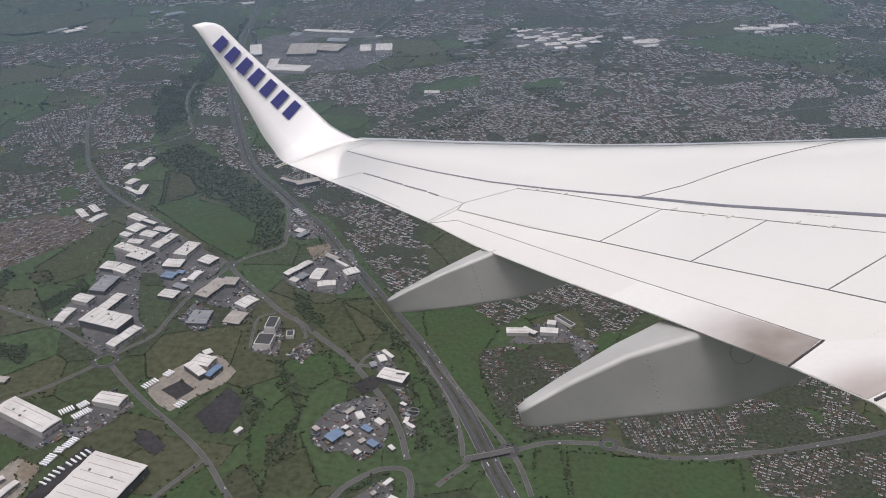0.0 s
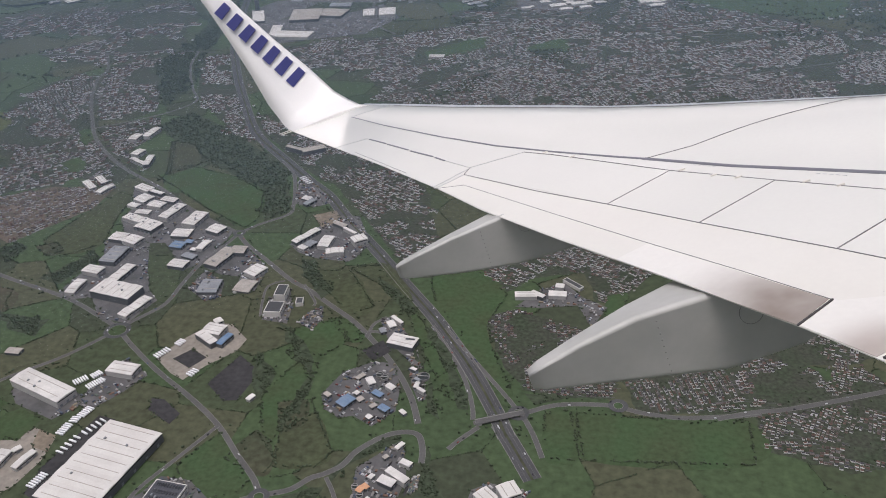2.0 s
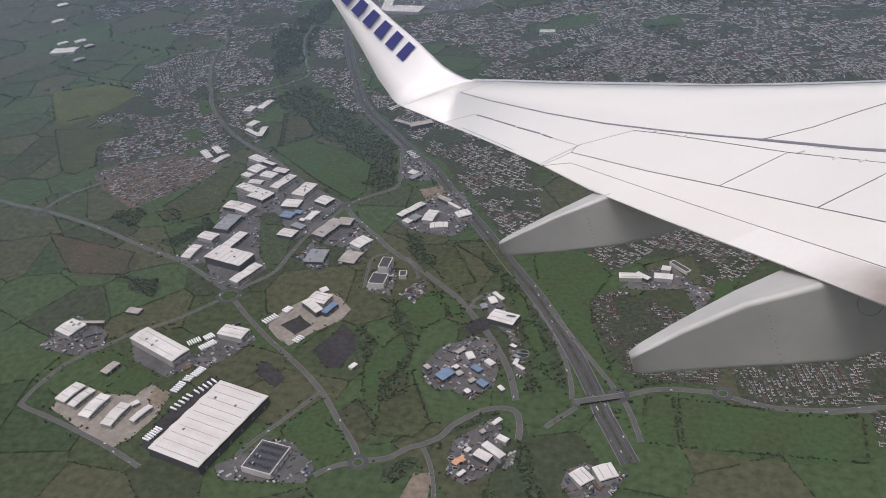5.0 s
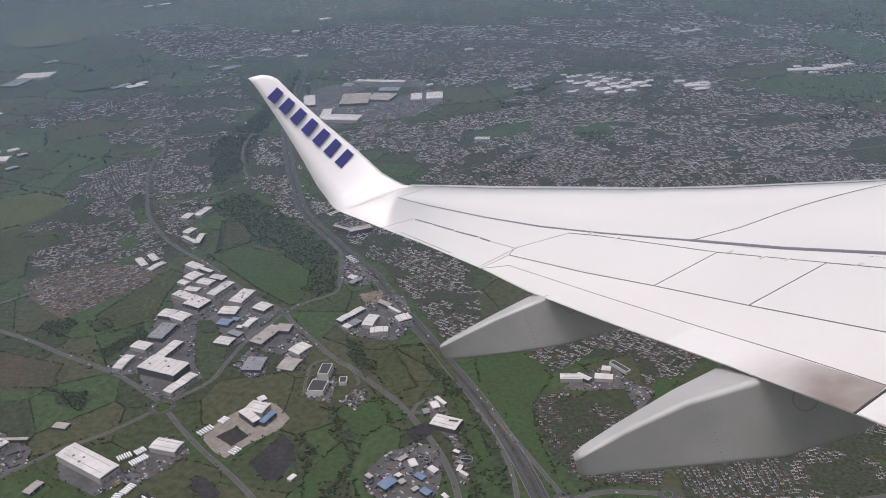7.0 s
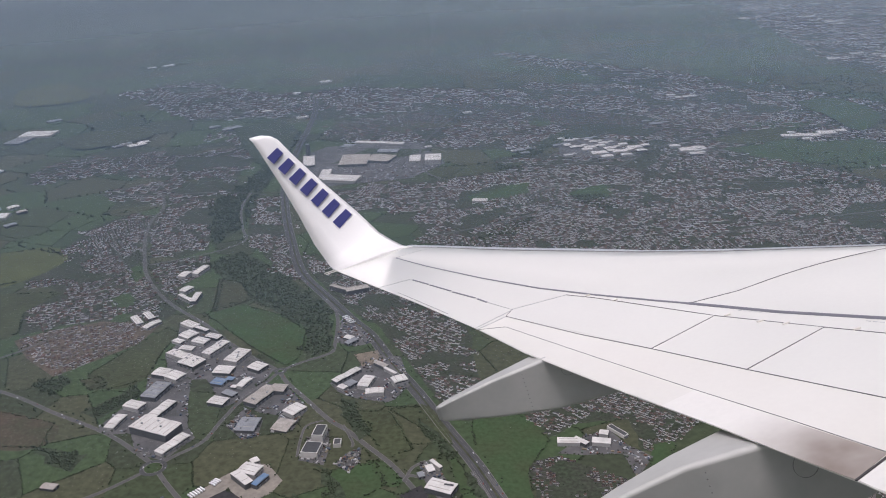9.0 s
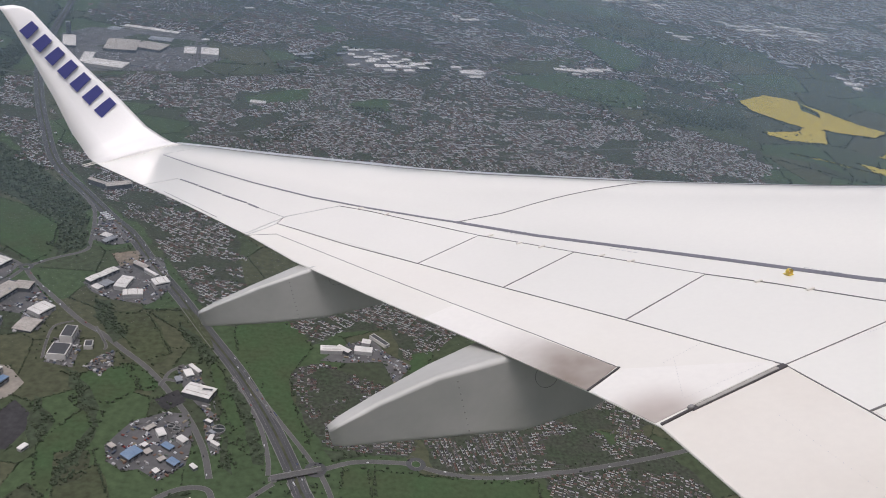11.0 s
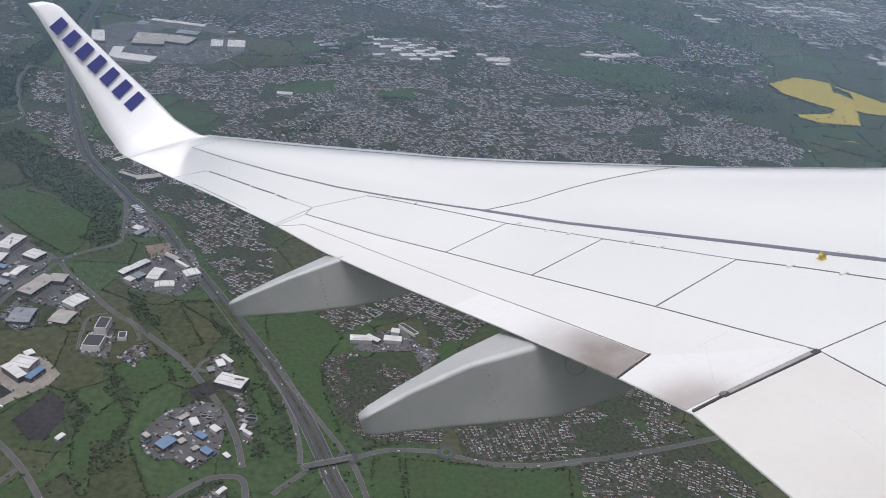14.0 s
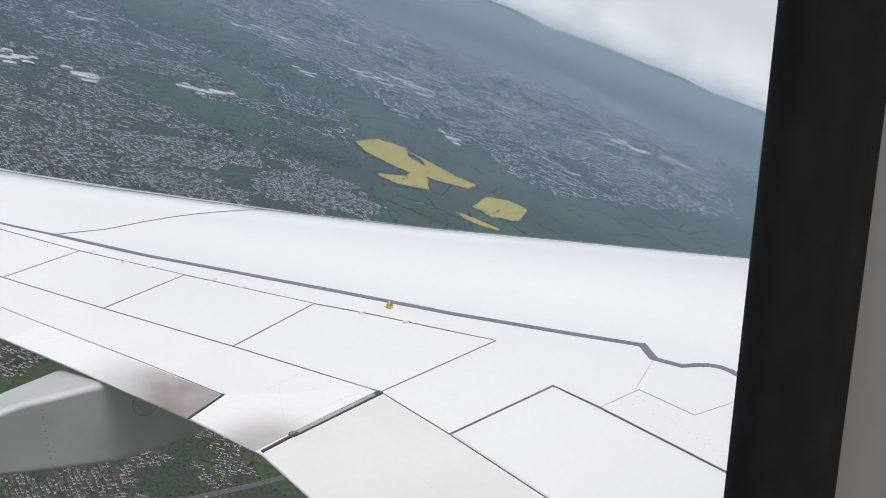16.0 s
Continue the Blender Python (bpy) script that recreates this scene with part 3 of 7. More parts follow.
outer = fairing(8.5, [(-7.4, 0.6, 0.40, 0.5), (-8.2, 0.74, 0.31, 0.9), (-8.74, 0.8, 0.335, 1.0), (-9.2, 0.762, 0.42, 0.85), (-9.55, 0.708, 0.505, 0.68), (-9.66, 0.682, 0.535, 0.6), (-9.7, 0.665, 0.56, 0.45)], 0.16)
inner = fairing(6.1, [(-6.8, 0.3, 0.1, 0.5), (-7.5, 0.43, -0.05, 0.9), (-7.95, 0.482, -0.045, 1.0), (-8.4, 0.492, 0.06, 0.92), (-8.75, 0.438, 0.145, 0.78), (-8.98, 0.378, 0.2, 0.66), (-9.05, 0.345, 0.23, 0.5)], 0.175)
for ob, x, yc, z0, z1, h in ((inner, -8.3, 6.1, 0.06, 0.475, 0.168), (outer, -8.95, 8.5, 0.4, 0.77, 0.15)):
    bm = bmesh.new()
    for i in range(10):
        bmesh.ops.create_cone(bm, cap_ends=True, segments=6, radius1=0.0045, radius2=0.003, depth=0.006, matrix=Matrix.Translation((x, yc - h, z0 + (z1 - z0) * (i + 0.7) / 11)) @ Matrix.Rotation(radians(90), 4, "X"))
    tagged(part("rivet_row", bm, SEAM, ob), kind="stuff")


def access_ring(x, yc, z, r, parent):
    """A round access cover on a fairing's side."""
    bm = bmesh.new()
    rings = [[bm.verts.new((x + q * math.cos(radians(g)), y, z + q * math.sin(radians(g)))) for g in range(0, 360, 15)] for q, y in ((r, yc), (r, yc - 0.003), (r * 0.965, yc - 0.003), (r * 0.965, yc))]
    for p, q in zip(rings, rings[1:]):
        for i in range(24):
            bm.faces.new((p[i], p[(i + 1) % 24], q[(i + 1) % 24], q[i]))
    bmesh.ops.recalc_face_normals(bm, faces=bm.faces)
    part("access_ring", bm, SEAM, parent)


access_ring(-8.58, 8.365, 0.66, 0.06, outer)
access_ring(-7.78, 5.95, 0.29, 0.07, inner)


def fuselage():
    """The airliner's white body round the eye, unseen, added to block inboard sky light, with rows of window openings.
    """
    thing = empty("airliner_fuselage", AXES, "white airliner body with rows of cabin windows, out of view", "fuselage", kind="structure")
    r, cz = 1.66, 1.86
    xs = sorted({*np.arange(-20.0, -9.6, 0.25).round(3), -9.6, -8.8, *np.arange(-8.5, 4.1, 0.25).round(3)})
    zs = [1.66, 1.86, 1.98, 2.26, 2.5]
    angles = sorted({*range(-90, 91, 12), *[math.degrees(math.asin(max(-1, min(1, (z - cz) / r)))) for z in zs]})
    bm = bmesh.new()
    for s_ in (1, -1):
        grid = [[bm.verts.new((x, s_ * r * math.cos(radians(g)), cz + r * math.sin(radians(g)))) for g in angles] for x in xs]
        for i in range(len(xs) - 1):
            for j in range(len(angles) - 1):
                z = cz + r * math.sin(radians((angles[j] + angles[j + 1]) / 2))
                mine = s_ == 1 and xs[i] >= -9.61 and xs[i + 1] <= -8.79 and 1.66 < z < 2.5
                # further openings, unseen, added to let daylight into the cabin
                other = 1.98 < z < 2.26 and i % 2 == 0 and not (s_ == 1 and -9.9 < xs[i] < -8.4)
                if mine or other:
                    continue
                bm.faces.new((grid[i][j], grid[i + 1][j], grid[i + 1][j + 1], grid[i][j + 1])).smooth = True
    bmesh.ops.remove_doubles(bm, verts=bm.verts, dist=0.0005)
    loops = [[v for v in bm.verts if abs(v.co.x - x) < 0.001] for x in (xs[0], xs[-1])]
    for ring_ in loops:
        ring_.sort(key=lambda v: math.atan2(v.co.z - cz, v.co.y))
        bm.faces.new(ring_)
    bmesh.ops.recalc_face_normals(bm, faces=bm.faces)
    part("body_shell", bm, WINGLET_PAINT, thing)


fuselage()

# ---- cabin window beside the eye ----
def window_surround():
    """The wall panel with its rounded opening, and the dark seal round it, just outboard of the eye."""
    cx, cz, y0 = -9.194, 2.1, 1.565
    hw, hh, r = 0.147, 0.2, 0.11
    loop = []
    for sx, sz, a0 in ((1, 1, 0), (-1, 1, 90), (-1, -1, 180), (1, -1, 270)):
        for i in range(7):
            g = radians(a0 + 15 * i)
            loop.append((cx + sx * (hw - r) + r * math.cos(g), cz + sz * (hh - r) + r * math.sin(g)))
    ct, st = math.cos(radians(-8.0)), math.sin(radians(-8.0))
    def grow(k, y):
        big = [((x - cx) * (1 + k / hw), (z - cz) * (1 + k / hh)) for x, z in loop]
        return [(cx + ct * p - st * q, y, cz + st * p + ct * q) for p, q in big]
    def lathe(rings):
        bm = bmesh.new()
        vs = [[bm.verts.new(p) for p in ring] for ring in rings]
        n = len(loop)
        for p, q in zip(vs, vs[1:]):
            for i in range(n):
                bm.faces.new((p[i], p[(i + 1) % n], q[(i + 1) % n], q[i])).smooth = True
        bmesh.ops.recalc_face_normals(bm, faces=bm.faces)
        return bm
    thing = empty("cabin_window", AXES, "oval cabin window with a black rubber seal", "window", kind="structure")
    part("window_seal", lathe([grow(0.05, y0 + 0.03), grow(0.006, y0 + 0.008), grow(0.0, y0), grow(0.008, y0 - 0.003), grow(0.03, y0 - 0.004), grow(0.052, y0 - 0.002), grow(0.06, y0 + 0.01)]), RUBBER, thing, "black rubber window seal")
    part("wall_panel", lathe([grow(0.05, y0 + 0.004), grow(0.056, y0 - 0.004), grow(0.075, y0 - 0.01), grow(0.13, y0 - 0.03), grow(0.35, y0 - 0.035), grow(0.36, y0 + 0.02)]), PANEL, thing, "grey moulded cabin wall panel")


window_surround()

# ---- land ----
def rise(r):
    """How high the land stands at r metres: a plain, bent up far off to fit the camera's view."""
    return 470 * np.clip((np.asarray(r, float) - 3000) / 1750, 0, None) ** 1.5


REACH = np.arange(0.0, 4705.0, 5.0)
FLAT = 700 * REACH / (700 - rise(REACH))


def settle(P):
    """Places of the plan laid onto the land, drawn in along the eye's sight lines where it is bent up."""
    P = np.asarray(P, float).reshape(-1, 3)
    d = np.hypot(P[:, 0], P[:, 1])
    r = np.interp(d, FLAT, REACH)
    k = np.where(d > 1, r / np.maximum(d, 1), 1)
    return np.stack([P[:, 0] * k, P[:, 1] * k, rise(r) + P[:, 2] * k], 1)


def layer(x, y, z):
    """The lift of a ground layer, wider apart on the bent-up far land."""
    return z * (1 + 19 * min(max((math.hypot(x, y) - 2500) / 500, 0), 1))


def land():
    rings = [0, 300, 700, 1200, 1800, 2400, 2800, *range(3000, 4700, 50), 4700, 4760, 4840]
    verts, faces, n = [(0, 0, 0)], [], 240
    for r in rings[1:]:
        for i in range(n):
            g = 2 * math.pi * i / n
            rim_wave = 1 + 0.05 * noise.noise((3 * math.cos(g), 3 * math.sin(g), r / 900)) * min(max((r - 4550) / 150, 0), 1)
            verts.append((r * math.sin(g), r * math.cos(g), float(rise(r)) * rim_wave - min(max((r - 2800) * 0.01, 0), 2.5)))
    for i in range(n):
        faces.append((0, 1 + (i + 1) % n, 1 + i))
    for k in range(1, len(rings) - 1):
        for i in range(n):
            a_, b_ = 1 + (k - 1) * n, 1 + k * n
            faces.append((a_ + i, a_ + (i + 1) % n, b_ + (i + 1) % n, b_ + i))
    ob = raw("ground", verts, faces, GRASS, smooth=True)
    return tagged(ob, "green farmland and town ground, bent up far off to fit the view", "ground", kind="structure")


land()
rng = np.random.default_rng(7)
ROADS, BLOCKS, BUSY = [], [], []


def inside(pts, poly):
    """Which of the points lie in the polygon."""
    x, y = pts[:, 0], pts[:, 1]
    ok = np.zeros(len(pts), bool)
    for (x0, y0), (x1, y1) in zip(poly, poly[1:] + poly[:1]):
        cut = (y0 > y) != (y1 > y)
        ok ^= cut & (x < (x1 - x0) * (y - y0) / (y1 - y0 + 1e-9) + x0)
    return ok


def waver(pts, poly):
    """The points pushed about by a few metres, so that edges of larger built-up land run unevenly."""
    x, y = pts[:, 0], pts[:, 1]
    if max(p[0] for p in poly) - min(p[0] for p in poly) < 330:
        return pts
    return np.stack([x + 22 * np.sin(y / 31 + 2 * np.sin(x / 47)) + 9 * np.sin(y / 11), y + 22 * np.sin(x / 29 + 2 * np.sin(y / 43)) + 9 * np.sin(x / 13)], 1)


def near_line(pts, line):
    d = np.full(len(pts), 1e9)
    for (x0, y0), (x1, y1) in zip(line, line[1:]):
        vx, vy = x1 - x0, y1 - y0
        k = np.clip(((pts[:, 0] - x0) * vx + (pts[:, 1] - y0) * vy) / (vx * vx + vy * vy + 1e-9), 0, 1)
        d = np.minimum(d, np.hypot(pts[:, 0] - x0 - k * vx, pts[:, 1] - y0 - k * vy))
    return d


# a coarse chart of how far each spot is from a road, and what already covers it
STEP, X0, Y0, NX, NY = 6.0, -4000.0, 300.0, 1850, 1450
ROAD_GAP = np.full((NX, NY), 99.0, dtype=np.float32)
TAKEN = np.zeros((NX, NY), bool)
GREEN = np.zeros((NX, NY), bool)
TOWN = np.zeros((NX, NY), bool)
OWNER = np.zeros((NX, NY), np.int16)


def cells(pts):
    return np.clip(((pts[:, 0] - X0) / STEP).astype(int), 0, NX - 1), np.clip(((pts[:, 1] - Y0) / STEP).astype(int), 0, NY - 1)


def window(xs, ys, pad):
    i0, i1 = max(int((min(xs) - pad - X0) / STEP), 0), min(int((max(xs) + pad - X0) / STEP) + 2, NX)
    j0, j1 = max(int((min(ys) - pad - Y0) / STEP), 0), min(int((max(ys) + pad - Y0) / STEP) + 2, NY)
    if i1 <= i0 or j1 <= j0:
        return None
    gx, gy = np.meshgrid(X0 + STEP * np.arange(i0, i1), Y0 + STEP * np.arange(j0, j1), indexing="ij")
    return slice(i0, i1), slice(j0, j1), np.stack([gx.ravel(), gy.ravel()], 1), gx.shape


def chart_road(line, width):
    for p, q in zip(line, line[1:]):
        w = window((p[0], q[0]), (p[1], q[1]), 45)
        if w:
            d = near_line(w[2], [p, q]).reshape(w[3]) - width / 2
            ROAD_GAP[w[0], w[1]] = np.minimum(ROAD_GAP[w[0], w[1]], d)


def chart_area(chart, poly):
    w = window([p[0] for p in poly], [p[1] for p in poly], 0)
    if w:
        chart[w[0], w[1]] |= inside(w[2], poly).reshape(w[3])


def free(pts, margin=6.0, blocks=True):
    """Points clear of roads and yards."""
    i, j = cells(pts)
    ok = ROAD_GAP[i, j] > margin
    return ok & ~TAKEN[i, j] if blocks else ok


def smooth_line(pts, n=6):
    """A rounded line through the corners."""
    p = [Vector(q) for q in pts]
    out = []
    for i in range(len(p) - 1):
        a_, b_, c_, d_ = p[max(i - 1, 0)], p[i], p[i + 1], p[min(i + 2, len(p) - 1)]
        for k in range(n):
            t = k / n
            out.append(0.5 * ((2 * b_) + (c_ - a_) * t + (2 * a_ - 5 * b_ + 4 * c_ - d_) * t * t + (3 * b_ - a_ - 3 * c_ + d_) * t ** 3))
    out.append(p[-1])
    return [(q.x, q.y) for q in out]


def strip(line, offset, width, z):
    verts, faces = [], []
    for i, (x, y) in enumerate(line):
        (x0, y0), (x1, y1) = line[max(i - 1, 0)], line[min(i + 1, len(line) - 1)]
        d = math.hypot(x1 - x0, y1 - y0) + 1e-9
        nx, ny = -(y1 - y0) / d, (x1 - x0) / d
        for o in (offset - width / 2, offset + width / 2):
            verts.append((x + nx * o, y + ny * o, layer(x, y, z * 0.5)))
        if i:
            k = 2 * i
            faces.append((k - 2, k - 1, k + 1, k))
    return settle(verts), faces


def road(pts, width):
    line = smooth_line(pts)
    ROADS.append((line, width))
    chart_road(line, width)
    lift = 0.6 + 0.02 * len(ROADS)
    thing = tagged(raw("road", *strip(line, 0, width, lift), ASPHALT if width > 20 else LANE), "grey motorway with two carriageways" if width > 20 else "grey asphalt road between fields and estates", "road", kind="structure")
    if width > 20:
        for o in (-width / 2 - 0.2, width / 2 + 0.2):
            raw("hard_shoulder", *strip(line, o, 0.7, lift + 0.1), VERGE, thing)
        raw("central_reservation", *strip(line, 0, 3.2, lift + 0.15), SCRUB, thing)
        for o in (-width * 0.27, width * 0.27):
            raw("lane_line", *strip(line, o, 0.2, lift + 0.12), VERGE, thing)
    else:
        for o in (-width / 2 - 0.3, width / 2 + 0.3):
            raw("kerb", *strip(line, o, 0.45, lift - 0.012), VERGE, thing)


def roundabout(x, y, r, w=6.0):
    ring_ = [(x + (r + w / 2) * math.cos(radians(a_)), y + (r + w / 2) * math.sin(radians(a_))) for a_ in range(0, 375, 15)]
    thing = tagged(raw("roundabout", *strip(ring_, 0, w, 1.3), ASPHALT), "small asphalt roundabout with a grass island", "roundabout", kind="structure")
    raw("kerb", *strip(ring_, w / 2 + 0.3, 0.6, 1.28), VERGE, thing)
    ROADS.append((ring_, w))
    chart_road(ring_, w)
    disc = [(x + (r - 0.2) * math.cos(radians(a_)), y + (r - 0.2) * math.sin(radians(a_)), 1.25) for a_ in range(0, 360, 15)]
    raw("grass_island", [(x_, y_, z_ * 0.5) for x_, y_, z_ in disc], [tuple(range(24))], GRASS_LUSH, thing)


RAGGED = []


def simple(poly):
    """Whether an outline never crosses itself."""
    n = len(poly)
    def side(a_, b_, c_):
        return (b_[0] - a_[0]) * (c_[1] - a_[1]) - (b_[1] - a_[1]) * (c_[0] - a_[0])
    for i in range(n):
        for j in range(i + 2, n):
            if (j + 1) % n == i:
                continue
            p, q, r, t = poly[i], poly[(i + 1) % n], poly[j], poly[(j + 1) % n]
            if side(p, q, r) * side(p, q, t) < 0 and side(r, t, p) * side(r, t, q) < 0:
                return False
    return True


def ragged_edge(poly, step, size, wave):
    """An outline broken into short steps that stray to both sides."""
    out = []
    for (x0, y0), (x1, y1) in zip(poly, poly[1:] + poly[:1]):
        n = max(1, int(math.hypot(x1 - x0, y1 - y0) / step))
        out += [(x0 + (x1 - x0) * k / n, y0 + (y1 - y0) * k / n) for k in range(n)]
    return out, [(x + size * noise.noise((x / wave, y / wave, 3)), y + size * noise.noise((x / wave, y / wave, 9))) for x, y in out]


def sheet(name, poly, mat, z, label, cat):
    outline = poly
    reach = math.hypot(sum(p[0] for p in poly), sum(p[1] for p in poly)) / len(poly)
    k = max(1.0, reach / 1500)
    if mat == RAPE:
        plain, outline = ragged_edge(poly, 12, 9, 14)
        RAGGED.extend(plain)
    elif name in ("wood_floor", "garden_ground"):
        outline = ragged_edge(poly, 14 * k, 8 * k, 22 * k)[1]
    elif name == "field":
        outline = ragged_edge(smooth_line(poly + poly[:1], 5)[:-1], 40 * k, 4 * k, 25 * k)[1]
    bm = bmesh.new()
    f = bm.faces.new([bm.verts.new((x, y, z)) for x, y in outline])
    f.normal_update()
    if f.normal.z < 0:
        f.normal_flip()
    bmesh.ops.triangulate(bm, faces=[f])
    if max(math.hypot(*p) for p in outline) > 2500:
        for _ in range(6):
            long = [e_ for e_ in bm.edges if e_.calc_length() > 130]
            if not long:
                break
            bmesh.ops.subdivide_edges(bm, edges=long, cuts=1)
            bmesh.ops.triangulate(bm, faces=bm.faces[:])
    for v, p in zip(bm.verts, settle([(v.co.x, v.co.y, layer(v.co.x, v.co.y, z)) for v in bm.verts])):
        v.co = p
    return tagged(part(name, bm, mat), label, cat, kind="structure")


LAYER = [0.1]
LAWNS = []
OPEN = []


def field(poly, mat):
    LAYER[0] += 0.004
    OPEN.append(poly)
    chart_area(GREEN, poly)
    label = "bright yellow field of flowering rape" if mat == RAPE else "brown ploughed field" if mat == SOIL else "rough scrubby field" if mat in (SCRUB, SOIL_GRASS) else "green grass field"
    sheet("field", poly, mat, LAYER[0], label, "field")


def yard(poly, mat):
    LAYER[0] += 0.004
    BLOCKS.append(poly)
    if mat == YARD:
        BUSY.append(poly)
    chart_area(TAKEN, poly)
    if mat == GRASS_LUSH:
        LAWNS.append(poly)
        sheet("lawn", poly, mat, LAYER[0] + 0.25, "mown green lawn inside an industrial yard", "lawn")
    else:
        sheet("yard", poly, mat, LAYER[0] + 0.25, "pale concrete apron between sheds" if mat == PALE_YARD else "concrete and asphalt yard round industrial sheds", "yard")


def bare_plot(poly):
    """Open building land between new terraces."""
    LAYER[0] += 0.004
    sheet("building_land", poly, BARE_EARTH, LAYER[0] + 0.1, "brown bare building land between new terraces", "building land")


SUBURBS, WOODS, LORRIES = [], [], []


def suburb(poly, angle, cell, density):
    SUBURBS.append((poly, angle, cell * 1.4, density))
    w = window([p[0] for p in poly], [p[1] for p in poly], 36)
    if w:
        mine = inside(waver(w[2], poly), poly).reshape(w[3]) & ~TOWN[w[0], w[1]]
        OWNER[w[0], w[1]][mine] = len(SUBURBS)
    chart_area(TOWN, poly)


def wood(poly, density):
    WOODS.append((poly, density))


def lorries(x0, y0, x1, y1, n):
    LORRIES.append((x0, y0, x1, y1, n))



# roads
road([(-411, 1847), (-247, 1965), (-45, 2159), (188, 2274), (465, 2313)], 4.5)
road([(90, 1703), (246, 1904), (478, 2024), (738, 2128)], 4.5)
road([(-1223, 3407), (-1141, 3164), (-1064, 2847), (-1024, 2652), (-958, 2381), (-900, 2180), (-802, 1936), (-733, 1784), (-672, 1655), (-625, 1579), (-556, 1496), (-471, 1394), (-420, 1337), (-354, 1235), (-288, 1143), (-230, 1056), (-178, 981), (-142, 921), (-108, 859), (-75, 789), (-59, 748)], 20.5)
road([(-69, 770), (-48, 729), (-26, 685)], 20.5)
road([(-177, 959), (-145, 903), (-120, 850), (-105, 801), (-101, 775)], 5)
road([(-158, 957), (-111, 887), (-62, 816), (-49, 794)], 5)
road([(-100, 769), (-83, 774), (-56, 787), (-41, 792), (-3, 810), (48, 815), (69, 813), (101, 804), (141, 800), (194, 807), (235, 815)], 6.5)
road([(183, 802), (229, 818), (275, 829), (394, 872), (490, 914)], 6.5)
road([(-44, 790), (-29, 756), (-17, 719)], 5.5)
road([(-93, 763), (-113, 739), (-124, 723)], 5.5)
road([(-1246, 2138), (-1179, 2010), (-1168, 1938), (-1138, 1850), (-1101, 1770), (-1042, 1661), (-994, 1580), (-922, 1493), (-855, 1430), (-781, 1376), (-739, 1345), (-672, 1287), (-602, 1234), (-545, 1197), (-513, 1159), (-472, 1120), (-412, 1062), (-374, 1035), (-335, 1001), (-290, 962), (-256, 923), (-215, 869), (-183, 812), (-165, 762)], 7)
road([(-540, 1194), (-515, 1226), (-475, 1264), (-475, 1294), (-494, 1373), (-515, 1429), (-553, 1481)], 6)
road([(-619, 914), (-605, 940), (-578, 982), (-574, 1038), (-568, 1093), (-552, 1143), (-540, 1192)], 6)
road([(-618, 916), (-648, 936), (-733, 985), (-854, 1031), (-941, 1067), (-1073, 1107), (-1146, 1120), (-1232, 1145)], 6.5)
road([(-1087, 1117), (-1075, 1170), (-1044, 1214), (-1019, 1262)], 5)
road([(-618, 916), (-664, 852), (-716, 803), (-740, 771), (-768, 733), (-778, 688), (-779, 656), (-772, 646), (-715, 631), (-627, 604), (-565, 580)], 5.5)
road([(-618, 916), (-581, 880), (-523, 831), (-454, 780), (-404, 737), (-364, 691), (-333, 657), (-319, 634)], 6)
road([(-319, 634), (-309, 637), (-287, 646), (-270, 664), (-256, 672), (-239, 687), (-228, 710), (-203, 736), (-181, 746), (-162, 743), (-153, 720), (-151, 698)], 6.5)
road([(-253, 667), (-237, 640), (-224, 605), (-217, 580)], 4)
road([(-319, 634), (-343, 622), (-361, 605)], 6)
road([(-404, 737), (-432, 680), (-456, 631), (-462, 603)], 4.5)
road([(-418, 1057), (-439, 1040), (-435, 1001), (-426, 962)], 3)
road([(-385, 1049), (-358, 1007), (-356, 994)], 3)
road([(-990, 2155), (-962, 2026), (-894, 1873), (-853, 1795), (-878, 1735), (-917, 1694), (-959, 1663), (-1019, 1621)], 5)
road([(-262, 935), (-259, 957), (-244, 975)], 4)
road([(-1436, 2117), (-1259, 2121), (-1093, 2158), (-940, 2141)], 5)
road([(-244, 938), (-260, 939), (-263, 925)], 5)
road([(397, 1143), (461, 1153), (507, 1156), (517, 1106), (517, 1066)], 5)
road([(395, 1142), (397, 1067), (398, 1022)], 5)
road([(397, 1143), (383, 1200), (378, 1244)], 4.5)
road([(-15, 2431), (109, 2406), (175, 2335), (238, 2301), (290, 2302)], 5)
road([(-264, 2474), (-158, 2456), (-8, 2534), (119, 2628), (266, 2789), (514, 2964)], 5)
road([(-483, 2309), (-533, 2368), (-582, 2494), (-609, 2704), (-574, 2985), (-545, 3360)], 6)
road([(-206, 2177), (-126, 2285), (-6, 2417), (76, 2556)], 5)
road([(963, 3993), (1452, 5000), (1738, 5924), (1884, 7212)], 7)
road([(2094, 3513), (2337, 3567), (2783, 3892), (3375, 4351), (3800, 4513)], 7)
roundabout(-619, 913, 13)
roundabout(-319, 632, 6)
roundabout(-1085, 1101, 9)
roundabout(-48, 791, 7)
roundabout(70, 815, 6)
roundabout(-539, 1195, 5)
roundabout(396, 1142, 7)

# suburbs
suburb([(-1271, 1522), (-1246, 1645), (-1280, 1719), (-1291, 1863), (-1242, 1981), (-1141, 1917), (-1073, 1733), (-975, 1565), (-833, 1420), (-838, 1365), (-939, 1389), (-944, 1348), (-1032, 1322), (-1083, 1269), (-1159, 1391), (-1125, 1469)], 38, 75, 1)
suburb([(-1082, 1252), (-1044, 1294), (-956, 1346), (-889, 1343), (-835, 1340), (-836, 1265), (-871, 1212), (-897, 1173), (-923, 1136), (-1011, 1189)], 38, 45, 1)
suburb([(-1151, 1893), (-1186, 2024), (-1069, 2094), (-958, 1825), (-920, 1730), (-963, 1670), (-1036, 1669)], 20, 60, 1)
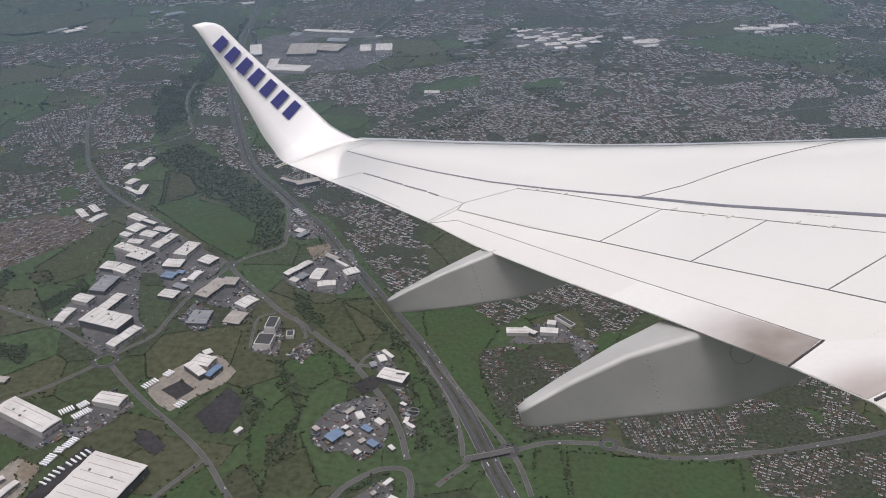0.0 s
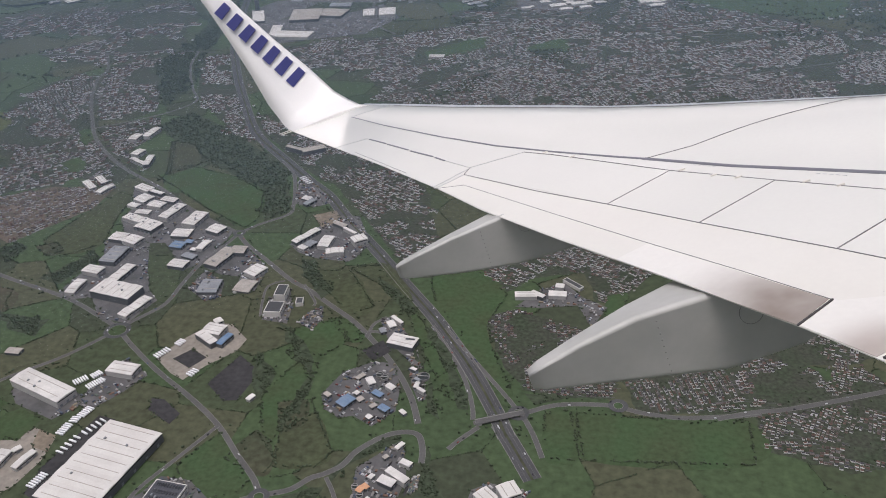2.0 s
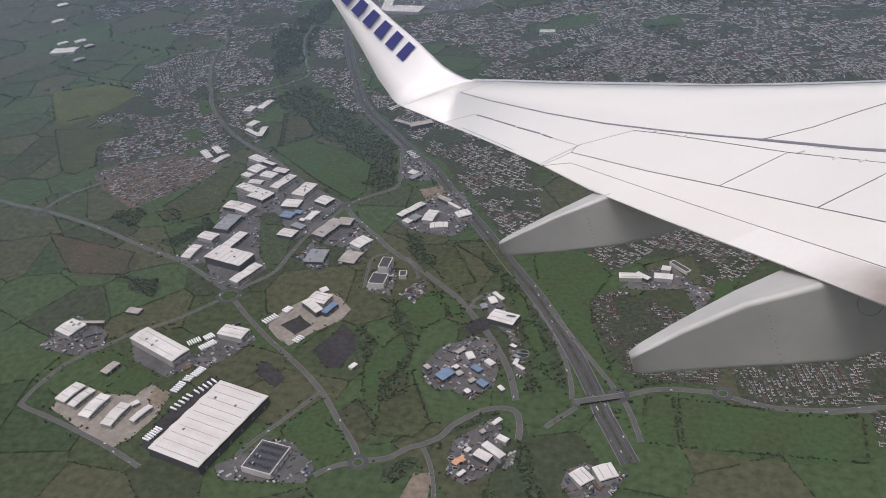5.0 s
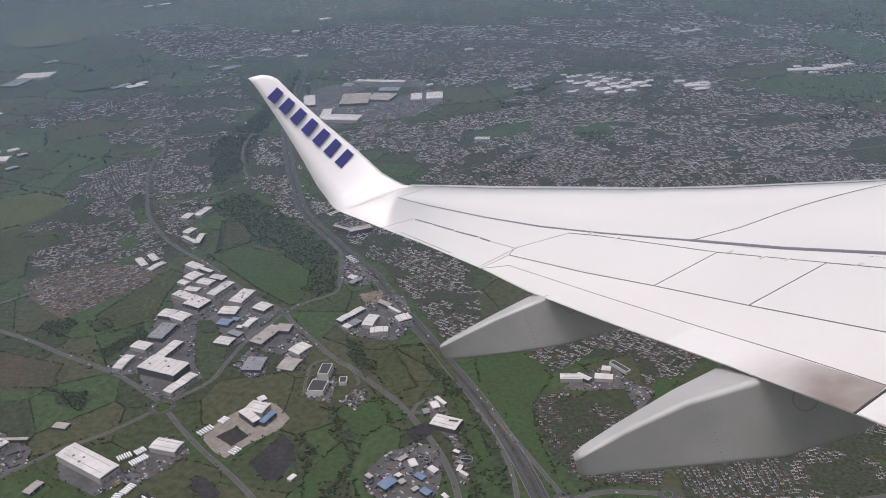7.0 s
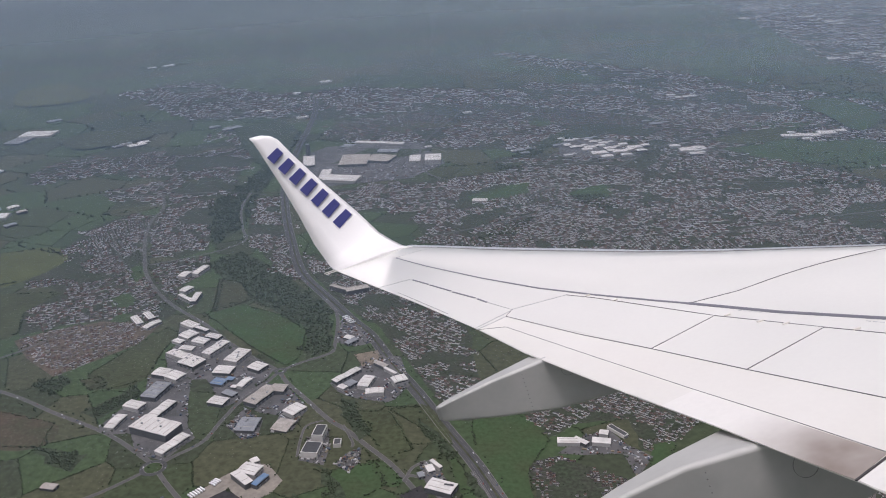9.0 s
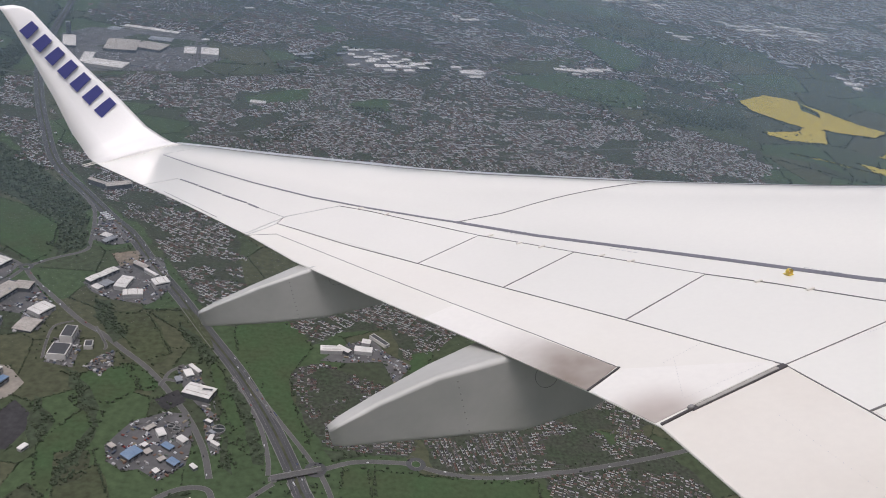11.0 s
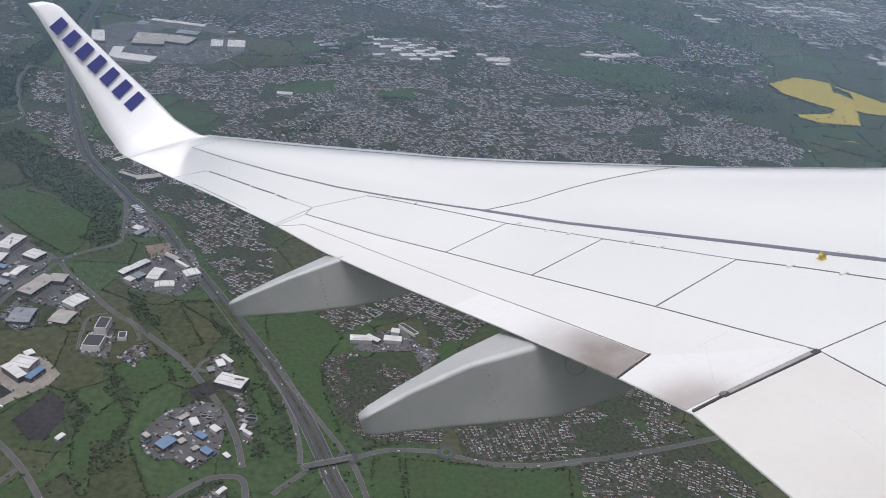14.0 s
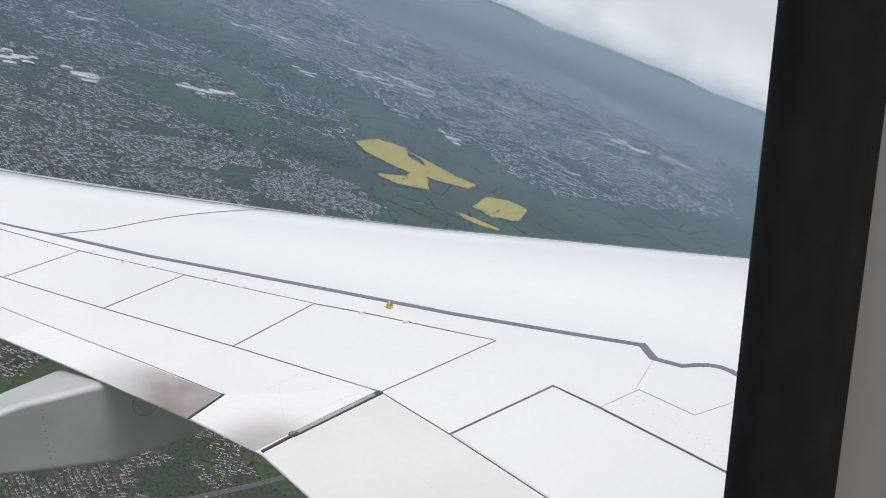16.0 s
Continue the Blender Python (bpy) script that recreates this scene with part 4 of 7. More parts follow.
suburb([(-1020, 1635), (-949, 1658), (-896, 1696), (-855, 1608), (-878, 1530), (-885, 1508), (-814, 1410), (-906, 1496)], 25, 50, 0.9)
suburb([(-965, 2096), (-916, 2121), (-776, 1884), (-685, 1702), (-629, 1566), (-691, 1588), (-787, 1727), (-862, 1826)], -30, 60, 1)
suburb([(-1807, 2327), (-1798, 2489), (-1549, 2587), (-1363, 2548), (-1184, 2696), (-1109, 2477), (-1095, 2273), (-1325, 2272), (-1540, 2328), (-1605, 2269), (-1729, 2194)], 10, 80, 0.95)
suburb([(-1436, 2134), (-1320, 2261), (-1072, 2262), (-1019, 2159), (-1099, 2082), (-1221, 2043), (-1346, 2048)], 5, 70, 1)
suburb([(-1428, 2820), (-1246, 2985), (-1163, 2707), (-1385, 2618)], 5, 90, 0.9)
suburb([(-1063, 3002), (-532, 3320), (-46, 3132), (309, 2848), (473, 2541), (734, 2299), (697, 2323), (351, 2217), (117, 2363), (144, 2586), (94, 2783), (-108, 2805), (-328, 3133), (-738, 2799), (-877, 2707)], 15, 120, 0.9)
suburb([(-2234, 3609), (-1996, 3864), (-1438, 3521), (-1232, 3694), (-245, 3543), (235, 3450), (587, 3117), (-46, 3132), (-532, 3320), (-1069, 3044), (-1243, 3085), (-1611, 3049)], 15, 120, 0.8)
suburb([(-679, 1689), (-600, 1667), (-468, 1609), (-268, 1453), (-228, 1292), (-400, 1363), (-450, 1403), (-527, 1482), (-611, 1588)], -30, 60, 1)
suburb([(-410, 1362), (-367, 1393), (-230, 1284), (-178, 1135), (-191, 1082), (-227, 1081), (-270, 1152), (-334, 1252)], -30, 55, 1)
suburb([(-100, 957), (-101, 988), (-63, 1009), (-31, 992), (41, 960), (16, 909), (14, 870), (-5, 826), (-46, 833), (-71, 879)], 10, 55, 1)
suburb([(-5, 826), (14, 870), (55, 879), (72, 852), (62, 826)], -15, 60, 1)
suburb([(-127, 1077), (-115, 1142), (-52, 1189), (74, 1302), (174, 1197), (119, 1100), (77, 1025), (48, 1033), (33, 1111), (-42, 1095), (-80, 1050)], -30, 60, 1)
suburb([(74, 868), (125, 913), (199, 940), (315, 905), (346, 835), (235, 815), (194, 810), (141, 805), (91, 808)], 10, 65, 1)
suburb([(225, 817), (369, 918), (428, 837), (452, 765), (313, 727), (230, 754)], -20, 60, 1)
suburb([(160, 1000), (247, 1060), (381, 1168), (512, 1226), (557, 1132), (609, 1023), (372, 923), (190, 885)], -15, 70, 1)
suburb([(-1024, 2924), (-798, 3176), (0, 3602), (516, 3534), (638, 2999), (424, 2868), (227, 2767), (159, 2697), (33, 2712), (-160, 2773), (-273, 2623), (-529, 2618), (-648, 2684), (-953, 2730)], 15, 100, 1)
suburb([(-777, 2196), (-258, 2380), (0, 2492), (188, 2475), (328, 2415), (444, 2412), (600, 2320), (516, 2318), (132, 2201), (-142, 2119), (-379, 2042), (-654, 2009)], 20, 80, 1)
suburb([(-260, 2398), (2, 2703), (124, 2679), (199, 2542), (-11, 2489)], 20, 90, 1)
suburb([(-520, 2218), (-308, 2314), (-61, 2335), (73, 2280), (127, 2143), (443, 2194), (788, 2331), (994, 2171), (719, 1311), (369, 1536), (-216, 1694), (-387, 1757), (-470, 1937)], 20, 85, 1)
suburb([(317, 2327), (609, 2314), (788, 2331), (436, 2185), (123, 2132), (73, 2280)], 20, 85, 1)
suburb([(-356, 2528), (-22, 2650), (356, 2586), (610, 2378), (609, 2314), (317, 2327), (86, 2289), (-56, 2341), (-308, 2314)], 15, 95, 0.95)
suburb([(-525, 3761), (32, 3659), (325, 3444), (517, 3386), (712, 3011), (512, 2745), (316, 2660), (180, 2740), (-1, 2915), (-289, 2780)], 20, 150, 0.95)
suburb([(-218, 2389), (101, 2600), (343, 2524), (464, 2435), (250, 2353), (79, 2331), (-69, 2257), (-182, 2250)], 20, 120, 1)
suburb([(-46, 2268), (251, 2361), (472, 2387), (643, 2303), (114, 2275)], 20, 110, 1)
suburb([(678, 6833), (2216, 7134), (3527, 7456), (4550, 6874), (5108, 5225), (3312, 3054), (1914, 2622), (1701, 2959), (1568, 3301), (1246, 3633), (963, 3993)], 15, 220, 0.85)
suburb([(-759, 4709), (331, 3866), (1180, 3031), (1056, 2553), (675, 2426), (564, 2747), (235, 3450)], 10, 240, 0.7)

# yards and car parks
yard([(-803, 1359), (-742, 1340), (-677, 1286), (-552, 1202), (-552, 1143), (-568, 1093), (-592, 1074), (-616, 1110), (-653, 1156), (-715, 1146), (-768, 1232), (-764, 1268)], YARD)
yard([(-759, 1157), (-732, 1184), (-679, 1154), (-650, 1082), (-619, 1018), (-594, 991), (-613, 931), (-662, 941), (-697, 990), (-734, 982), (-757, 1002), (-748, 1059), (-727, 1083)], YARD)
yard([(-560, 1025), (-553, 1078), (-510, 1045), (-502, 1006), (-521, 994)], YARD)
yard([(-558, 1086), (-548, 1153), (-514, 1154), (-454, 1089), (-456, 1024), (-485, 1018), (-491, 1063), (-524, 1067)], YARD)
yard([(-443, 1165), (-411, 1222), (-391, 1266), (-349, 1266), (-311, 1175), (-325, 1129), (-335, 1118), (-385, 1124), (-421, 1140)], YARD)
yard([(-475, 1305), (-496, 1410), (-485, 1421), (-406, 1313), (-438, 1292)], YARD)
yard([(-431, 1265), (-394, 1283), (-376, 1250), (-403, 1221)], SAND)
yard([(-537, 858), (-513, 906), (-486, 942), (-460, 941), (-427, 908), (-432, 881), (-463, 846), (-482, 816), (-504, 828)], PALE_YARD)
yard([(-513, 858), (-494, 881), (-468, 864), (-483, 840)], CINDER)
yard([(-422, 955), (-427, 1011), (-403, 1036), (-387, 991), (-382, 948)], YARD)
yard([(-369, 953), (-355, 981), (-341, 994), (-335, 962), (-343, 936)], YARD)
yard([(-252, 966), (-235, 983), (-216, 950), (-189, 902), (-177, 865), (-190, 870), (-202, 887), (-228, 913)], YARD)
yard([(-194, 866), (-183, 866), (-168, 833), (-163, 806), (-171, 801), (-184, 829)], YARD)
yard([(-295, 804), (-277, 851), (-242, 874), (-213, 873), (-198, 824), (-196, 781), (-220, 752), (-246, 769), (-262, 763), (-283, 777)], YARD)
yard([(-223, 685), (-202, 708), (-181, 732), (-172, 713), (-164, 675), (-168, 647), (-180, 635), (-195, 622), (-217, 632)], YARD)
yard([(-162, 670), (-160, 674), (-159, 652), (-163, 647)], CINDER)
yard([(-157, 677), (-151, 679), (-150, 660), (-157, 652)], YARD)
yard([(-734, 649), (-729, 699), (-679, 686), (-647, 689), (-627, 713), (-593, 698), (-590, 660), (-600, 621), (-616, 599), (-686, 628)], PALE_YARD)
yard([(-584, 651), (-559, 741), (-535, 736), (-560, 601), (-582, 610)], CINDER)
yard([(-697, 774), (-693, 817), (-598, 775), (-594, 752), (-615, 728), (-677, 752)], YARD)
yard([(-615, 682), (-621, 711), (-595, 702), (-590, 674)], SAND)
yard([(-599, 759), (-596, 813), (-576, 854), (-532, 821), (-552, 781), (-575, 751)], YARD)
yard([(-833, 756), (-830, 796), (-818, 833), (-752, 803), (-736, 765), (-770, 748)], YARD)
yard([(-479, 598), (-452, 623), (-439, 651), (-404, 648), (-363, 615), (-367, 592), (-464, 579)], YARD)
yard([(-447, 812), (-424, 873), (-386, 841), (-397, 784), (-415, 781)], CINDER)
yard([(-263, 897), (-239, 921), (-223, 898), (-244, 875)], CINDER)
yard([(-253, 629), (-231, 633), (-228, 583), (-258, 591)], SAND)
yard([(-91, 664), (-73, 676), (-28, 667), (-45, 630), (-75, 615), (-95, 641)], YARD)
yard([(-75, 556), (-42, 566), (-28, 539), (-61, 501), (-82, 527)], YARD)
yard([(-682, 696), (-679, 735), (-663, 744), (-628, 727), (-637, 688)], GRASS_LUSH)
yard([(-746, 750), (-725, 768), (-685, 752), (-709, 730)], GRASS_LUSH)
yard([(-67, 1014), (-31, 1062), (1, 1082), (29, 1044), (62, 1022), (40, 972), (21, 1024), (-33, 1014)], YARD)
yard([(-866, 2216), (-971, 2535), (-920, 2638), (-630, 2700), (-496, 2466), (-569, 2308), (-837, 2204)], YARD)
yard([(-178, 2683), (-101, 2779), (4, 2755), (29, 2592), (-51, 2523), (-159, 2561)], YARD)
yard([(298, 2305), (350, 2313), (382, 2309), (336, 2307), (299, 2303)], SAND)
yard([(-502, 756), (-507, 778), (-490, 777), (-459, 753), (-465, 734)], CINDER)
bare_plot([(-1082, 1252), (-1044, 1294), (-956, 1346), (-889, 1343), (-835, 1340), (-836, 1265), (-871, 1212), (-897, 1173), (-923, 1136), (-1011, 1189)])

# rows of parked lorries
lorries(-622, 795, -609, 809, 6)
lorries(-604, 809, -596, 821, 5)
lorries(-600, 788, -586, 807, 8)
lorries(-581, 735, -575, 753, 6)
lorries(-591, 702, -587, 722, 6)
lorries(-585, 724, -584, 735, 3)
lorries(-580, 618, -573, 641, 7)
lorries(-575, 671, -565, 703, 5)
lorries(-562, 705, -547, 734, 5)
lorries(-538, 857, -526, 877, 6)
lorries(-519, 885, -514, 898, 4)
lorries(-477, 823, -471, 837, 4)
lorries(-492, 1409, -466, 1381, 5)

# fields
field([(-808, 1566), (-771, 1571), (-720, 1489), (-710, 1460), (-767, 1378), (-756, 1422)], SAND)
field([(-773, 1401), (-735, 1451), (-617, 1405), (-546, 1347), (-522, 1246), (-536, 1214), (-622, 1274)], GRASS_LUSH)
field([(-757, 1406), (-813, 1562), (-760, 1551), (-701, 1470)], SCRUB)
field([(-1453, 1639), (-1325, 1717), (-1229, 1646), (-1250, 1523), (-1321, 1466)], GRASS_PALE)
field([(-1297, 1436), (-1138, 1468), (-1142, 1365), (-1095, 1283), (-1119, 1248), (-1153, 1257)], GRASS)
field([(-1045, 1597), (-1030, 1620), (-985, 1564), (-999, 1530)], GRASS_LUSH)
field([(-867, 1146), (-839, 1253), (-816, 1331), (-780, 1313), (-777, 1242), (-758, 1147), (-803, 1106)], GRASS)
field([(-870, 1130), (-839, 1145), (-814, 1120), (-833, 1100)], SCRUB)
field([(-999, 1444), (-979, 1476), (-938, 1434), (-960, 1400)], GRASS_LUSH)
field([(-1022, 1039), (-834, 1003), (-814, 940), (-905, 933)], SOIL_GRASS)
field([(-180, 480), (-134, 548), (-104, 575), (-95, 468), (-91, 409)], SOIL)
field([(-165, 621), (-149, 601), (-135, 559), (-170, 508), (-181, 525), (-176, 577)], GRASS_LUSH)
field([(-327, 734), (-293, 771), (-256, 707), (-268, 683), (-316, 678)], GRASS)
field([(-368, 796), (-353, 840), (-338, 871), (-316, 826), (-326, 774), (-332, 715), (-350, 735)], GRASS_LUSH)
field([(-272, 828), (-247, 876), (-237, 862), (-260, 835), (-266, 816)], GRASS_LUSH)
field([(-344, 785), (-311, 793), (-299, 752), (-327, 734)], SCRUB)
field([(-378, 685), (-355, 734), (-317, 687), (-329, 661)], SCRUB)
field([(-396, 727), (-337, 656), (-349, 630), (-408, 629), (-429, 671)], GRASS_LUSH)
field([(-371, 937), (-312, 963), (-286, 920), (-312, 881), (-345, 885)], GRASS_LUSH)
field([(-198, 1082), (-144, 1123), (-80, 1046), (-102, 975), (-89, 911), (-59, 832), (-71, 822), (-113, 895), (-177, 999)], GRASS_LUSH)
field([(-387, 1087), (-324, 1094), (-269, 999), (-299, 978)], GRASS)
field([(-220, 996), (-194, 972), (-143, 863), (-156, 848), (-187, 918)], GRASS_LUSH)
field([(-328, 1100), (-270, 1115), (-214, 1018), (-272, 1058)], GRASS)
field([(-325, 966), (-296, 966), (-264, 927), (-285, 913)], GRASS_LUSH)
field([(19, 952), (40, 962), (26, 888), (14, 875)], GRASS_LUSH)
field([(60, 1051), (93, 1059), (77, 996), (58, 979)], GRASS_LUSH)
field([(-17, 800), (13, 802), (24, 720), (-15, 719)], GRASS_LUSH)
field([(19, 799), (85, 796), (218, 800), (215, 730), (30, 720)], GRASS_LUSH)
field([(-541, 2419), (-264, 2474), (-325, 2371), (-495, 2305)], GRASS)
field([(-379, 2151), (-234, 2279), (-222, 2187), (-337, 2100)], GRASS_LUSH)
field([(-120, 2187), (-29, 2264), (-7, 2177), (-102, 2131)], GRASS_LUSH)
field([(280, 2736), (523, 2894), (523, 2770), (402, 2685)], GRASS)
field([(511, 2688), (680, 2719), (624, 2548), (525, 2577)], GRASS_LUSH)
field([(642, 3236), (768, 3322), (799, 3175), (678, 3097)], GRASS_LUSH)
field([(602, 2531), (734, 2562), (758, 2471), (622, 2434)], GRASS_LUSH)
field([(316, 2634), (491, 2695), (556, 2619), (736, 2743), (779, 2537), (591, 2473), (428, 2530)], GRASS_LUSH)
field([(637, 3266), (778, 3330), (869, 3068), (750, 2845), (696, 3048)], GRASS_LUSH)
field([(1089, 2647), (1199, 2745), (1259, 2738), (1308, 2716), (1279, 2622), (1318, 2555), (1334, 2613), (1310, 2685), (1355, 2633), (1423, 2529), (1489, 2476), (1425, 2413), (1302, 2424), (1282, 2441), (1235, 2302), (1104, 2296), (1057, 2351), (1186, 2398), (1216, 2437), (1161, 2487), (1097, 2560)], RAPE)
field([(1477, 2368), (1573, 2389), (1630, 2337), (1517, 2192), (1409, 2177), (1357, 2236)], RAPE)
field([(1078, 2184), (1118, 2170), (1271, 2094), (1285, 2085), (1168, 2160)], RAPE)
field([(1256, 2164), (1308, 2145), (1389, 2090), (1372, 2055), (1281, 2089)], RAPE)
field([(-2792, 3653), (-2641, 3836), (-2311, 3489), (-2409, 3327), (-2583, 3340)], GRASS_PALE)
field([(-1960, 2709), (-1823, 2953), (-1622, 2775), (-1788, 2593)], GRASS)

# woods
wood([(-884, 1644), (-828, 1722), (-717, 1632), (-585, 1500), (-525, 1425), (-474, 1284), (-511, 1237), (-546, 1352), (-620, 1412), (-701, 1470), (-758, 1548), (-817, 1571)], 0.5)
wood([(-1073, 2084), (-1044, 2236), (-1062, 2547), (-998, 2466), (-960, 2145), (-894, 1873), (-915, 1750), (-977, 1865)], 0.7)
wood([(-823, 943), (-731, 931), (-736, 892), (-783, 904)], 0.8)
wood([(-809, 1036), (-774, 1092), (-766, 1135), (-738, 1090), (-765, 1018)], 0.8)
wood([(-908, 1076), (-950, 1110), (-901, 1139), (-876, 1123)], 0.6)
wood([(-395, 949), (-351, 917), (-322, 872), (-328, 858), (-346, 869)], 0.6)
wood([(-336, 754), (-329, 785), (-322, 837), (-311, 825), (-316, 773), (-323, 729)], 0.7)
wood([(-381, 931), (-337, 896), (-311, 836), (-319, 837), (-345, 885)], 0.6)
wood([(-404, 888), (-364, 840), (-370, 785), (-395, 829)], 0.7)
wood([(-253, 680), (-230, 714), (-181, 751), (-179, 736), (-225, 694), (-248, 660)], 0.7)
wood([(-150, 726), (-132, 664), (-102, 622), (-100, 580), (-124, 568), (-141, 620), (-149, 666)], 0.7)
wood([(-293, 635), (-255, 654), (-260, 622), (-283, 608)], 0.7)
wood([(-280, 1081), (-240, 1045), (-201, 994), (-212, 980), (-258, 1034)], 0.6)
wood([(-196, 904), (-196, 923), (-139, 771), (-156, 785), (-170, 846)], 0.6)
wood([(-45, 826), (20, 829), (-27, 808)], 0.7)
wood([(-394, 1070), (-413, 1130), (-387, 1114), (-339, 1033), (-349, 1013)], 0.7)
wood([(-189, 961), (-170, 947), (-124, 851), (-107, 792), (-124, 794), (-146, 863)], 0.5)
wood([(-182, 999), (-150, 946), (-74, 822), (-59, 803), (-82, 837), (-132, 907)], 0.7)
wood([(-306, 2552), (-162, 2855), (-23, 2742), (-160, 2761), (-249, 2519)], 0.8)
wood([(-1353, 2875), (-1223, 3033), (-1089, 2837), (-989, 2394), (-1103, 2457)], 0.5)
wood([(-334, 2458), (-228, 2442), (-260, 2398), (-345, 2396)], 0.5)
wood([(654, 3633), (1063, 3426), (1100, 2709), (952, 2313), (606, 2304), (530, 2596)], 0.13)
wood([(583, 3780), (912, 3767), (1215, 3353), (1201, 2950), (891, 2729), (793, 3133), (657, 3437)], 0.13)
wood([(799, 2656), (1060, 2591), (1031, 2349), (804, 2343), (729, 2458)], 0.5)
wood([(-2002, 2959), (-1869, 3149), (-1748, 2953), (-1857, 2825)], 0.5)
wood([(-111, 2170), (-22, 2180), (1, 2064), (-38, 2069), (-89, 2120)], 0.7)
wood([(-250, 1944), (-189, 2000), (-221, 1862), (-311, 1814)], 0.6)
wood([(569, 2318), (661, 2329), (553, 2273), (476, 2309)], 0.6)
wood([(-853, 2443), (-780, 2621), (-558, 2617), (-688, 2488)], 0.6)

# ---- houses, streets and gardens of the suburbs ----
def house_block(c, ang, w, d, h, roof):
    """Corners and faces of one gabled house."""
    ca, sa = math.cos(ang), math.sin(ang)
    x, y, z = c
    pts = [(-w, -d, 0), (w, -d, 0), (w, d, 0), (-w, d, 0), (-w, -d, h), (w, -d, h), (w, d, h), (-w, d, h), (-w, 0, h + roof), (w, 0, h + roof)]
    return [(x + ca * p - sa * q, y + sa * p + ca * q, z + r) for p, q, r in pts]


